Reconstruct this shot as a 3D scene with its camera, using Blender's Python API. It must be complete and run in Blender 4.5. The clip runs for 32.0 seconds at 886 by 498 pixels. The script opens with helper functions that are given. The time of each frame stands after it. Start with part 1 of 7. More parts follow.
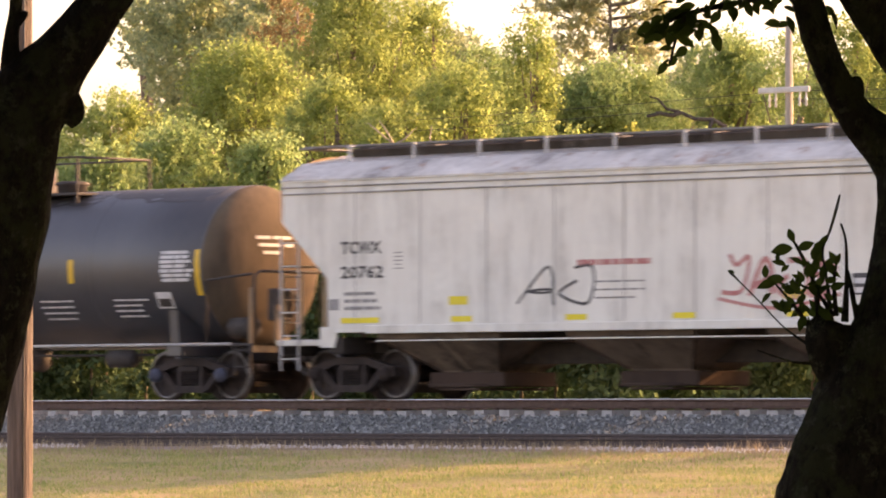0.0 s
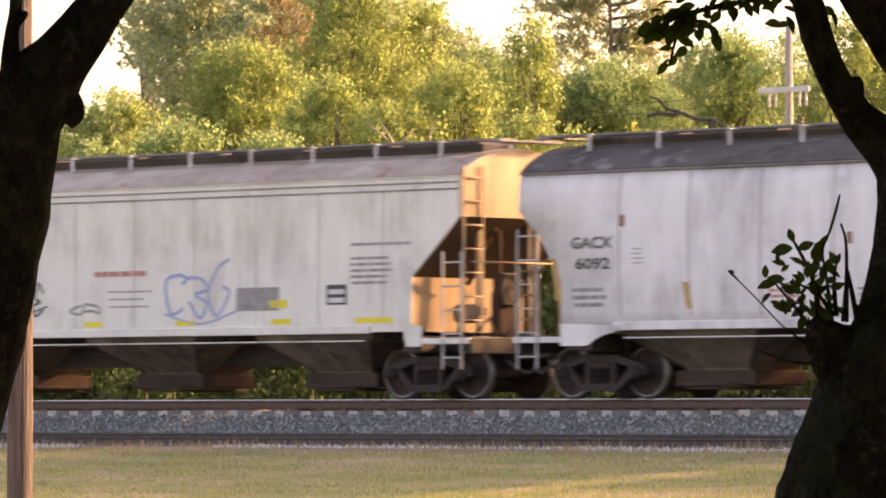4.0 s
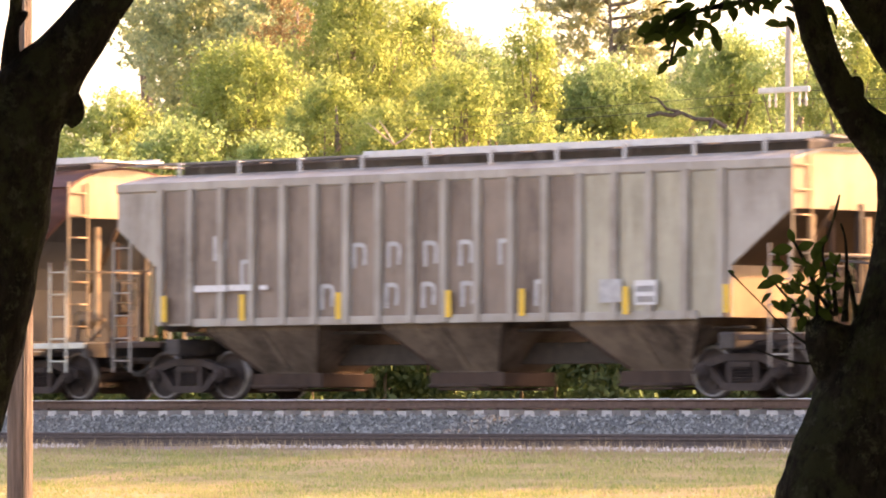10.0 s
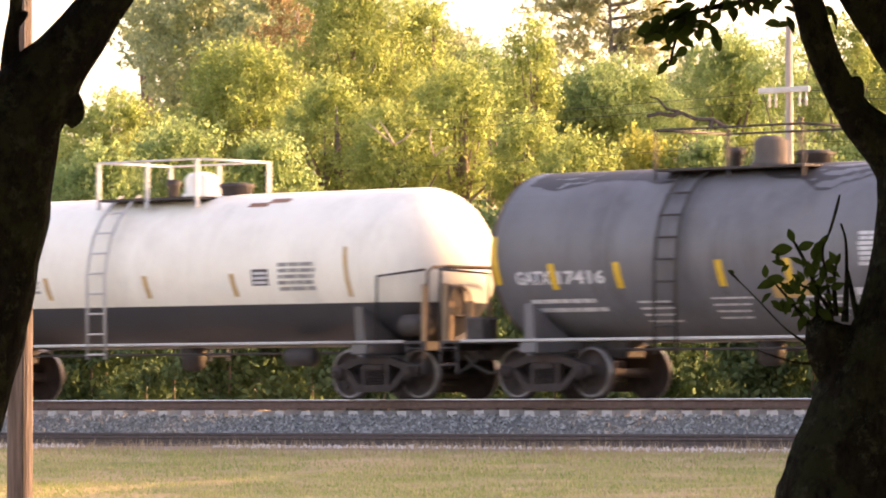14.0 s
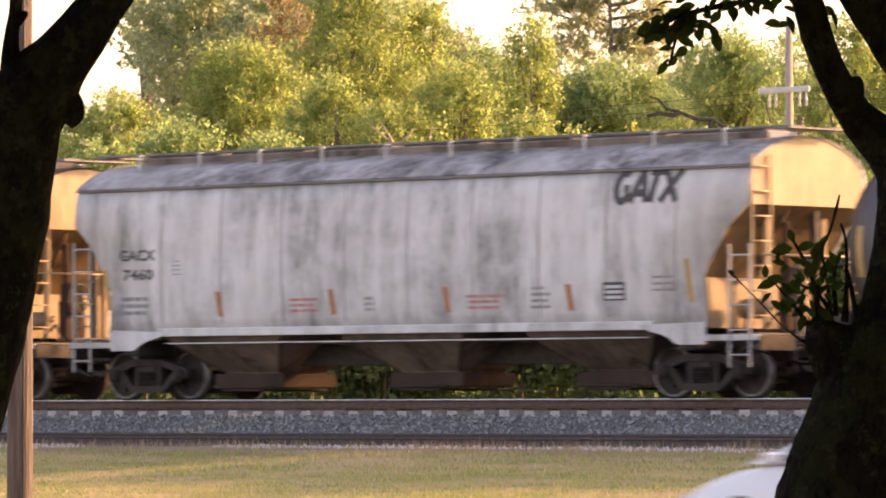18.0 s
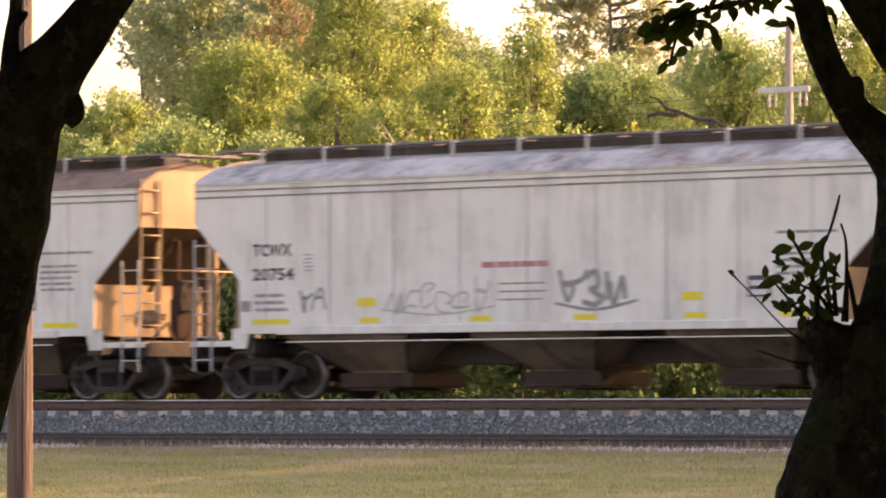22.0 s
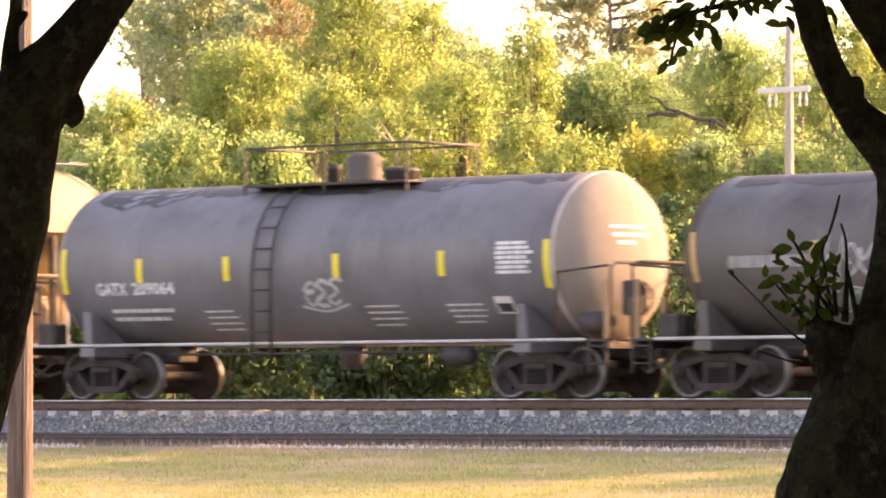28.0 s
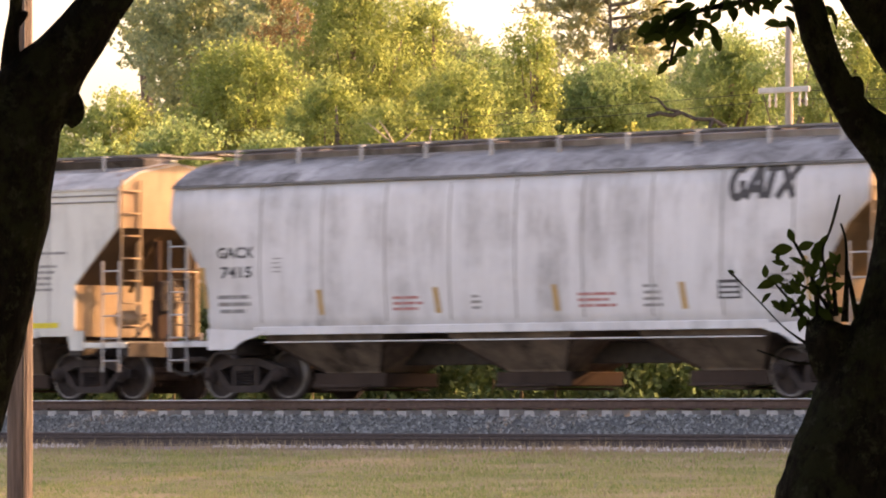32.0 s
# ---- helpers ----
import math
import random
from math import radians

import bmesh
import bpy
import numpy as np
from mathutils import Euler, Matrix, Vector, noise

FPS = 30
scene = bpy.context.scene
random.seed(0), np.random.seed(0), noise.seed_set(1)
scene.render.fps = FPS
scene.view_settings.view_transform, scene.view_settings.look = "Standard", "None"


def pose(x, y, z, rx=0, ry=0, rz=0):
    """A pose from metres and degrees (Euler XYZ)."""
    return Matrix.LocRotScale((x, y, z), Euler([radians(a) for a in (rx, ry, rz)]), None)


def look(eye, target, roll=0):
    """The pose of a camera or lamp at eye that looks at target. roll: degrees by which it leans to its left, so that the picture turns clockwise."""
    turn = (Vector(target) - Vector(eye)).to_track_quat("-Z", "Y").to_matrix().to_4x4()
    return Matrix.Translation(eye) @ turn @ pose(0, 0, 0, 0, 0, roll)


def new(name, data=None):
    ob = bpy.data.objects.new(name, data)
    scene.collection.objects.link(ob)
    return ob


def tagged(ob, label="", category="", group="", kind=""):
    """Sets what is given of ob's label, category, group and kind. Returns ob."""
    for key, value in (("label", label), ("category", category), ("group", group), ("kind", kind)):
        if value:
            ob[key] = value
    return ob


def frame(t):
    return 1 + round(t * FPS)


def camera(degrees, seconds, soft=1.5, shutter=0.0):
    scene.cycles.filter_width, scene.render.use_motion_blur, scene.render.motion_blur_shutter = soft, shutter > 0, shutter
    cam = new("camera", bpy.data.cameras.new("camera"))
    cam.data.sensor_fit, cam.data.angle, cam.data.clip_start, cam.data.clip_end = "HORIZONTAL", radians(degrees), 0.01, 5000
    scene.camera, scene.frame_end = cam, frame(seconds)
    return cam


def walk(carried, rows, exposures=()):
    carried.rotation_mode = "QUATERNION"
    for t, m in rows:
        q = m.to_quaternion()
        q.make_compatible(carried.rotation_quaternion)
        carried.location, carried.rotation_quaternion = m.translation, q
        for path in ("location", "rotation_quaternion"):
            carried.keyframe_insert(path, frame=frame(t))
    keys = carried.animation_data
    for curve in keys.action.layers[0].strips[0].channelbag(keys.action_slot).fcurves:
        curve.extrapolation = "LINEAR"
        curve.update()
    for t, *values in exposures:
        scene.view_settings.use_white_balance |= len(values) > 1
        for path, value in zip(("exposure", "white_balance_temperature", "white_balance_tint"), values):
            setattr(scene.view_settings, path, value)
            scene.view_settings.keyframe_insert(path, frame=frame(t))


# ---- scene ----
# Metres. The main track runs along x with its railheads at z = 0; the train rolls towards +x.
EYE = (0.0, -73.5, -0.315)
YAW, PITCH = radians(43.0), 0.03014
AIM = (EYE[0] - 100 * math.sin(YAW), EYE[1] + 100 * math.cos(YAW), EYE[2] + 100 * math.tan(PITCH))
cam = camera(9.1, 32.0, soft=1.9, shutter=0.4)
walk(cam, [(0.0, look(EYE, AIM)), (32.0, look(EYE, AIM))],
     exposures=[(t, 2.5 + e, 8550, 36) for t, e in (
         (0, -0.6), (0.6, -0.15), (1, 0.05), (2, 0.0), (3, -0.55), (4, -0.55), (5, -0.4), (6, -0.2), (7, 0.35), (8, 0.35), (9, 0.4),
         (10, 0.1), (11, 0.1), (12, 0.0), (13, 0.1), (14, -0.2), (15, -0.1), (16, 0.1), (17, 0.1), (18, -0.6), (19, -0.65), (20, -0.57),
         (21, -0.65), (22, -0.7), (23, -0.7), (24, -0.5), (25, 0.12), (25.5, 0.38), (26, 0.42), (27, 0.3), (28, 0.12), (29, 0.0), (30, -0.78), (31, -0.73), (32, -0.65))])


def run(t):
    """How far the train has rolled at t seconds."""
    return 9.5327 * t + 0.00683 * t * t - 0.0000212 * t ** 3


# ---- light ----
SUN_TURN, SUN_UP = radians(24), radians(19.5)
world = bpy.data.worlds.new("sky")
scene.world = world
world.use_nodes = True
sky = world.node_tree.nodes.new("ShaderNodeTexSky")
sky.sky_type, sky.sun_disc = "NISHITA", False
sky.sun_elevation, sky.sun_rotation = SUN_UP, SUN_TURN
sky.dust_density, sky.air_density = 3.0, 1.0
world.node_tree.links.new(sky.outputs["Color"], world.node_tree.nodes["Background"].inputs["Color"])
world.node_tree.nodes["Background"].inputs["Strength"].default_value = 0.15
sun_lamp = bpy.data.lights.new("sun", "SUN")
sun_lamp.energy, sun_lamp.angle, sun_lamp.color = 2.5, radians(2.0), (1.0, 0.66, 0.31)
sun = new("sun", sun_lamp)
sun.matrix_world = look((200 * math.sin(SUN_TURN) * math.cos(SUN_UP), 200 * math.cos(SUN_TURN) * math.cos(SUN_UP),
                         200 * math.sin(SUN_UP)), (0, 0, 0))


# ---- materials ----
def material(name, rough=0.7, metal=0.0, spec=0.5):
    m = bpy.data.materials.new(name)
    m.use_nodes = True
    b = m.node_tree.nodes["Principled BSDF"]
    b.inputs["Roughness"].default_value = rough
    b.inputs["Metallic"].default_value = metal
    b.inputs["Specular IOR Level"].default_value = spec
    return m, m.node_tree, b


def coords(tree, scale=(1, 1, 1), shift=True):
    n, l = tree.nodes, tree.links
    tc, mp = n.new("ShaderNodeTexCoord"), n.new("ShaderNodeMapping")
    mp.inputs["Scale"].default_value = scale
    l.new(tc.outputs["Object"], mp.inputs["Vector"])
    if shift:
        info, mul = n.new("ShaderNodeObjectInfo"), n.new("ShaderNodeMath")
        mul.operation, mul.inputs[1].default_value = "MULTIPLY", 57.0
        l.new(info.outputs["Random"], mul.inputs[0])
        comb = n.new("ShaderNodeCombineXYZ")
        l.new(mul.outputs[0], comb.inputs["X"])
        l.new(comb.outputs[0], mp.inputs["Location"])
    return mp.outputs["Vector"]


def grain(tree, vec, scale, detail=4.0, lo=0.4, hi=0.6, rough=0.6):
    n, l = tree.nodes, tree.links
    t = n.new("ShaderNodeTexNoise")
    t.inputs["Scale"].default_value, t.inputs["Detail"].default_value = scale, detail
    t.inputs["Roughness"].default_value = rough
    l.new(vec, t.inputs["Vector"])
    r = n.new("ShaderNodeMapRange")
    r.inputs["From Min"].default_value, r.inputs["From Max"].default_value = lo, hi
    l.new(t.outputs["Fac"], r.inputs["Value"])
    return r.outputs[0]


def blend(tree, fac, a, b, amount=1.0):
    n, l = tree.nodes, tree.links
    mx = n.new("ShaderNodeMix")
    mx.data_type = "RGBA"
    if amount != 1.0:
        k = n.new("ShaderNodeMath")
        k.operation, k.inputs[1].default_value = "MULTIPLY", amount
        l.new(fac, k.inputs[0])
        fac = k.outputs[0]
    l.new(fac, mx.inputs[0])
    for sock, v in ((mx.inputs[6], a), (mx.inputs[7], b)):
        if isinstance(v, tuple):
            sock.default_value = (*v, 1)
        else:
            l.new(v, sock)
    return mx.outputs[2]


def bumped(tree, bsdf, height, strength=0.3, dist=0.01):
    n, l = tree.nodes, tree.links
    bp = n.new("ShaderNodeBump")
    bp.inputs["Strength"].default_value, bp.inputs["Distance"].default_value = strength, dist
    l.new(height, bp.inputs["Height"])
    l.new(bp.outputs[0], bsdf.inputs["Normal"])


def simple(name, a, b, scale=8.0, rough=0.75, metal=0.0, bump=0.3, dist=0.01, stretch=(1, 1, 1), lo=0.35, hi=0.65, spec=0.5):
    m, t, s = material(name, rough, metal, spec)
    v = coords(t, stretch)
    f = grain(t, v, scale, 5.0, lo, hi)
    g = grain(t, v, scale * 0.17, 3.0, 0.3, 0.7)
    mid = tuple((x + y) / 2 for x, y in zip(a, b))
    c = blend(t, g, blend(t, f, a, b), mid, 0.45)
    t.links.new(c, s.inputs["Base Color"])
    if bump:
        bumped(t, s, f, bump, dist)
    return m


def paint(name, base, dirt, streak=0.5, blotch=0.4, rust=None, rusty=0.0, rough=0.55, spec=0.4, bands=None):
    """Weathered paint: runs of dirt down the sheet, broad blotches, and rust."""
    m, t, s = material(name, rough, 0.0, spec)
    run_v, v = coords(t, (1.5, 1.5, 0.1)), coords(t)
    runs = grain(t, run_v, 2.3, 6.0, 0.42, 0.75, 0.7)
    drip = grain(t, coords(t, (0.8, 0.8, 0.16)), 1.5, 7.0, 0.43, 0.62, 0.75)
    gate = grain(t, coords(t, (0.5, 0.5, 0.9)), 0.9, 4.0, 0.36, 0.58)
    mul = t.nodes.new("ShaderNodeMath")
    mul.operation = "MULTIPLY"
    t.links.new(drip, mul.inputs[0])
    t.links.new(gate, mul.inputs[1])
    broad = grain(t, v, 0.55, 5.0, 0.38, 0.72)
    fine = grain(t, v, 9.0, 5.0, 0.3, 0.7)
    c = blend(t, runs, base, dirt, streak * 0.5)
    c = blend(t, mul.outputs[0], c, tuple(x * 0.8 for x in dirt), min(1.0, streak * 1.35))
    c = blend(t, broad, c, dirt, blotch)
    if bands:
        c = blend(t, grain(t, coords(t, (1.0, 0.0, 0.02)), 1.4, 2.0, 0.40, 0.60), c, bands, 0.6)
    c = blend(t, fine, c, tuple(x * 0.86 for x in base), 0.25)
    if rust:
        rv = coords(t, (1.0, 1.0, 0.55))
        c = blend(t, grain(t, rv, 1.7, 8.0, 0.56, 0.66, 0.7), c, rust, rusty)
    t.links.new(c, s.inputs["Base Color"])
    bumped(t, s, grain(t, v, 1.1, 3.0, 0.2, 0.8), 0.12, 0.05)
    return m


def rust_crept(name, base, rust, z_edge):
    """Pale paint that rust has crept over from the roof down to about z_edge, with ragged edges."""
    m, t, s = material(name, 0.75)
    v = coords(t, (0.33, 0.33, 1.15), False)
    n, l = t.nodes, t.links
    tc, sp = n.new("ShaderNodeTexCoord"), n.new("ShaderNodeSeparateXYZ")
    l.new(tc.outputs["Object"], sp.inputs[0])
    edge = grain(t, v, 1.6, 6.0, 0.0, 1.0, 0.6)
    a = n.new("ShaderNodeMath")
    a.operation, a.inputs[1].default_value = "MULTIPLY_ADD", 4.4
    l.new(edge, a.inputs[0])
    l.new(sp.outputs["Z"], a.inputs[2])
    r = n.new("ShaderNodeMapRange")
    r.inputs["From Min"].default_value, r.inputs["From Max"].default_value = z_edge + 2.05, z_edge + 2.4
    drops = grain(t, coords(t, (1.6, 1.6, 0.2), False), 2.2, 6.0, 0.2, 0.8, 0.7)
    a2 = n.new("ShaderNodeMath")
    a2.operation, a2.inputs[1].default_value = "MULTIPLY_ADD", 1.0
    l.new(drops, a2.inputs[0])
    l.new(a.outputs[0], a2.inputs[2])
    a3 = n.new("ShaderNodeMath")
    a3.operation, a3.inputs[1].default_value = "SUBTRACT", 0.5
    l.new(a2.outputs[0], a3.inputs[0])
    l.new(a3.outputs[0], r.inputs["Value"])
    halo = n.new("ShaderNodeMapRange")
    halo.inputs["From Min"].default_value, halo.inputs["From Max"].default_value = z_edge + 1.35, z_edge + 2.1
    l.new(a3.outputs[0], halo.inputs["Value"])
    patch = grain(t, coords(t, (0.8, 0.8, 1.3), False), 1.3, 8.0, 0.57, 0.62, 0.7)
    c = blend(t, grain(t, coords(t, (1.5, 1.5, 0.2)), 3.0, 5.0, 0.4, 0.7), base, tuple(x * 0.6 for x in base), 0.5)
    c = blend(t, halo.outputs[0], c, (0.36, 0.25, 0.15), 0.6)
    c = blend(t, patch, c, tuple(x * 1.3 for x in rust), 0.8)
    c = blend(t, r.outputs[0], c, blend(t, grain(t, v, 6.0, 6.0, 0.3, 0.7), rust, tuple(x * 0.55 for x in rust)))
    l.new(c, s.inputs["Base Color"])
    bumped(t, s, edge, 0.2, 0.02)
    return m


def leaves(name, a, b, glow=0.45, rough=0.55, patch=0.35, wide=(0.6, 0.35, 0.65), stretch=(1, 1, 1)):
    m, t, s = material(name, rough, 0.0, 0.12)
    n, l = t.nodes, t.links
    geo = n.new("ShaderNodeNewGeometry")
    c = blend(t, geo.outputs["Random Per Island"], a, b)
    broad = grain(t, coords(t, stretch), wide[0], 4.0, wide[1], wide[2])
    c = blend(t, broad, c, b, patch)
    l.new(c, s.inputs["Base Color"])
    tr, mx = n.new("ShaderNodeBsdfTranslucent"), n.new("ShaderNodeMixShader")
    l.new(blend(t, geo.outputs["Random Per Island"], tuple(x * 1.3 for x in a), tuple(x * 1.3 for x in b)), tr.inputs["Color"])
    mx.inputs[0].default_value = glow
    l.new(s.outputs[0], mx.inputs[1])
    l.new(tr.outputs[0], mx.inputs[2])
    l.new(mx.outputs[0], n["Material Output"].inputs["Surface"])
    return m


def bark_material():
    """Dark ridged bark with grey-green lichen and moss in patches of a few centimetres."""
    m, t, s = material("dark mossy bark", 1.0, 0.0, 0.05)
    v = coords(t, (1, 1, 0.45), False)
    ridge = grain(t, v, 38.0, 6.0, 0.35, 0.65, 0.7)
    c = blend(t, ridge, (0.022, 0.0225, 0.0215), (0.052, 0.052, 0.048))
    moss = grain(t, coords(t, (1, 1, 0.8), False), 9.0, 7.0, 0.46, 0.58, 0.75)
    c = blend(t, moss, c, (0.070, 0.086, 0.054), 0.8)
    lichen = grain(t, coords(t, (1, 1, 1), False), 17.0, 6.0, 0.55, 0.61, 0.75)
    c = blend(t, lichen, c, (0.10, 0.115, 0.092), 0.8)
    t.links.new(c, s.inputs["Base Color"])
    bumped(t, s, ridge, 0.9, 0.02)
    return m


M = {}
M["white"] = paint("dirty white car paint", (0.73, 0.73, 0.73), (0.29, 0.28, 0.27), 0.5, 0.16)
M["white_worn"] = paint("grimy white car paint", (0.70, 0.70, 0.69), (0.22, 0.215, 0.205), 0.75, 0.3)
M["cream"] = paint("off-white hopper paint", (0.72, 0.715, 0.655), (0.36, 0.335, 0.295), 0.42, 0.15)
M["roof_grime"] = paint("sooty grey roof paint", (0.50, 0.495, 0.49), (0.07, 0.065, 0.06), 0.95, 0.75, None, 0, 0.85, 0.15)
M["pipe_pale"] = paint("pale worn pipe paint", (0.53, 0.52, 0.50), (0.25, 0.24, 0.23), 0.4, 0.5)
M["walk_grey"] = paint("grimy galvanised walkway", (0.20, 0.195, 0.185), (0.10, 0.09, 0.08), 0.5, 0.6)
M["roof_dark"] = paint("sooty dark roof and coaming-shade paint", (0.125, 0.115, 0.108), (0.045, 0.04, 0.037), 0.6, 0.6, (0.30, 0.29, 0.28), 0.55, 0.85, 0.12)
M["seam"] = paint("grimy weld seam", (0.36, 0.35, 0.335), (0.12, 0.11, 0.10), 0.8, 0.6)
M["roof_rusty"] = paint("rusted-through roof paint", (0.36, 0.25, 0.19), (0.10, 0.06, 0.045), 0.8, 0.5, (0.26, 0.10, 0.055), 0.9, 0.85, 0.15)
M["roof_pale"] = paint("pale roof paint", (0.63, 0.61, 0.57), (0.20, 0.18, 0.165), 0.8, 0.5, (0.26, 0.12, 0.06), 0.75)
M["roof_rust"] = paint("rust-stained roof paint", (0.46, 0.40, 0.34), (0.23, 0.14, 0.09), 0.6, 0.7, (0.26, 0.11, 0.06), 0.95)
M["brown"] = paint("faded brown car paint", (0.125, 0.080, 0.066), (0.075, 0.050, 0.042), 0.5, 0.4, (0.17, 0.12, 0.09), 0.35, 0.6, 0.4, (0.20, 0.14, 0.108))
# rust colour; on the brown car's ends it stands for sunlit paint
M["brown_end"] = paint("rust and sunlit end brown", (0.30, 0.13, 0.06), (0.16, 0.07, 0.04), 0.5, 0.5)
M["grey_rib"] = paint("faded grey hopper paint", (0.385, 0.36, 0.32), (0.17, 0.13, 0.105), 0.6, 0.6)
M["grey_rib_dark"] = paint("faded dark grey panel paint", (0.255, 0.195, 0.155), (0.10, 0.07, 0.055), 0.75, 0.7)
M["rib_pale"] = paint("pale yellow-grey panel paint", (0.42, 0.395, 0.31), (0.22, 0.19, 0.14), 0.6, 0.5)
M["wheat"] = simple("ghost of brown sign paint", (0.165, 0.115, 0.09), (0.125, 0.085, 0.07), 5.0, 0.7, 0, 0)
M["rusty"] = rust_crept("pale paint under creeping rust", (0.54, 0.54, 0.47), (0.115, 0.042, 0.032), 2.95)
M["rust_blot"] = simple("dark flaking rust", (0.085, 0.032, 0.026), (0.17, 0.075, 0.05), 5.0, 0.9)
M["tank_black"] = paint("dusty black tank paint", (0.040, 0.042, 0.049), (0.075, 0.073, 0.078), 0.4, 0.6, None, 0, 0.40, 0.75)
M["head_dust"] = paint("tan road dust on tank ends", (0.14, 0.108, 0.078), (0.06, 0.046, 0.036), 0.6, 0.6, None, 0, 0.95, 0.1)
M["head_dark"] = paint("brown-black tank end paint", (0.05, 0.038, 0.030), (0.026, 0.02, 0.017), 0.6, 0.6, None, 0, 0.6, 0.4)
# orange of sunlit posts, held in the colour
M["post_lit"] = paint("sunlit orange-brown post paint", (0.30, 0.20, 0.115), (0.16, 0.10, 0.06), 0.5, 0.5)
M["tank_gloss"] = paint("glossy black tank paint", (0.016, 0.016, 0.018), (0.032, 0.030, 0.030), 0.3, 0.4, None, 0, 0.24, 1.0)
M["tank_grey"] = paint("dull grey tank paint", (0.152, 0.154, 0.166), (0.085, 0.081, 0.083), 0.5, 0.4, (0.17, 0.135, 0.115), 0.3, 0.5)
M["tank_dark"] = paint("dull dark grey tank paint", (0.085, 0.085, 0.092), (0.055, 0.054, 0.055), 0.5, 0.5, None, 0, 0.45, 0.6)
M["tank_brown"] = paint("stained grey-brown tank paint", (0.10, 0.093, 0.088), (0.05, 0.042, 0.038), 0.7, 0.6, (0.15, 0.11, 0.09), 0.5, 0.5)
M["tank_white"] = paint("white tank paint", (0.80, 0.775, 0.68), (0.50, 0.44, 0.36), 0.25, 0.1)
M["tank_end_pale"] = paint("pale dusty tank end paint", (0.26, 0.235, 0.20), (0.15, 0.125, 0.10), 0.5, 0.5, None, 0, 0.8, 0.2)
M["dome_steel"] = paint("dusty brown fittings steel", (0.13, 0.11, 0.095), (0.06, 0.05, 0.042), 0.5, 0.6, None, 0, 0.75, 0.2)
M["soot"] = paint("spilled soot on tank top", (0.038, 0.034, 0.036), (0.065, 0.058, 0.058), 0.4, 0.5, None, 0, 0.6)
# strong blotches stand in for sunlit and shaded bay panels
M["bay"] = paint("brown-dusted bay steel with lit and dark blotches", (0.25, 0.195, 0.155), (0.045, 0.034, 0.03), 0.8, 0.75, None, 0, 0.9, 0.1)
M["bay_dark"] = paint("dark rusty hopper bay steel", (0.085, 0.058, 0.048), (0.04, 0.03, 0.026), 0.6, 0.8, None, 0, 0.9, 0.1)
# dark bluish grey: the rusty car's end shade is put into the colour
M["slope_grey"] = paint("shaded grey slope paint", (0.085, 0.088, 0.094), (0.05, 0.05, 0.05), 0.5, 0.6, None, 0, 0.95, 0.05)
# the low sun's warm tone is put into the end paint
M["end_lit"] = paint("sunlit cream end paint", (0.46, 0.34, 0.21), (0.26, 0.165, 0.095), 0.5, 0.55)
# both slope colours are darkened for the shade under the overhanging ends
M["slope"] = paint("brown dust and shade on slope sheets", (0.125, 0.085, 0.055), (0.07, 0.05, 0.035), 0.5, 0.6, None, 0, 0.9, 0.1)
M["slope_tan"] = paint("tan dust and part shade on slope sheets", (0.27, 0.185, 0.10), (0.12, 0.078, 0.045), 0.7, 0.6, None, 0, 0.9, 0.1)
M["steel"] = simple("grimy dark steel", (0.027, 0.023, 0.022), (0.06, 0.049, 0.044), 6.0, 0.75)
M["bogie"] = simple("dusty brown-black cast steel", (0.019, 0.0135, 0.0125), (0.050, 0.034, 0.030), 5.0, 0.85)
M["tread"] = simple("polished wheel tread steel", (0.11, 0.10, 0.098), (0.19, 0.18, 0.172), 9.0, 0.4, 0.8, 0.1)
M["cap_blue"] = simple("blue bearing cap paint", (0.05, 0.062, 0.10), (0.085, 0.092, 0.13), 12.0, 0.7)
M["yellow"] = simple("yellow reflector sheet", (0.62, 0.36, 0.02), (0.72, 0.44, 0.04), 9.0, 0.45)
M["yellow_worn"] = simple("worn orange reflector sheet", (0.52, 0.30, 0.08), (0.40, 0.26, 0.12), 7.0, 0.6)
M["rust_strip"] = simple("weathered rust-orange reflector sheet", (0.46, 0.17, 0.06), (0.36, 0.16, 0.08), 7.0, 0.6)
M["lemon"] = simple("bright yellow placard", (0.75, 0.62, 0.03), (0.66, 0.52, 0.03), 9.0, 0.5)
M["white_mark"] = simple("white stencil paint", (0.62, 0.62, 0.62), (0.48, 0.48, 0.48), 14.0, 0.7, 0, 0)
M["faint_mark"] = simple("faded white stencil paint", (0.27, 0.26, 0.26), (0.20, 0.19, 0.19), 9.0, 0.7, 0, 0)
M["black_mark"] = simple("black stencil paint", (0.045, 0.045, 0.05), (0.085, 0.08, 0.08), 14.0, 0.7, 0, 0)
M["grey_mark"] = simple("weathered grey stencil paint", (0.19, 0.185, 0.18), (0.32, 0.31, 0.30), 9.0, 0.75, 0, 0)
M["red_mark"] = simple("faded red stencil paint", (0.42, 0.13, 0.12), (0.52, 0.28, 0.26), 9.0, 0.75, 0, 0)
M["ash_mark"] = simple("faint grey tag paint", (0.36, 0.35, 0.34), (0.48, 0.47, 0.45), 6.0, 0.8, 0, 0)
M["blue_mark"] = simple("pale blue tag paint", (0.20, 0.29, 0.50), (0.34, 0.40, 0.54), 9.0, 0.75, 0, 0)
M["pink_mark"] = simple("pink and red tag paint", (0.48, 0.19, 0.24), (0.36, 0.13, 0.18), 5.0, 0.75, 0, 0)
M["green_mark"] = simple("pale green tag paint", (0.24, 0.34, 0.27), (0.17, 0.25, 0.21), 5.0, 0.75, 0, 0)
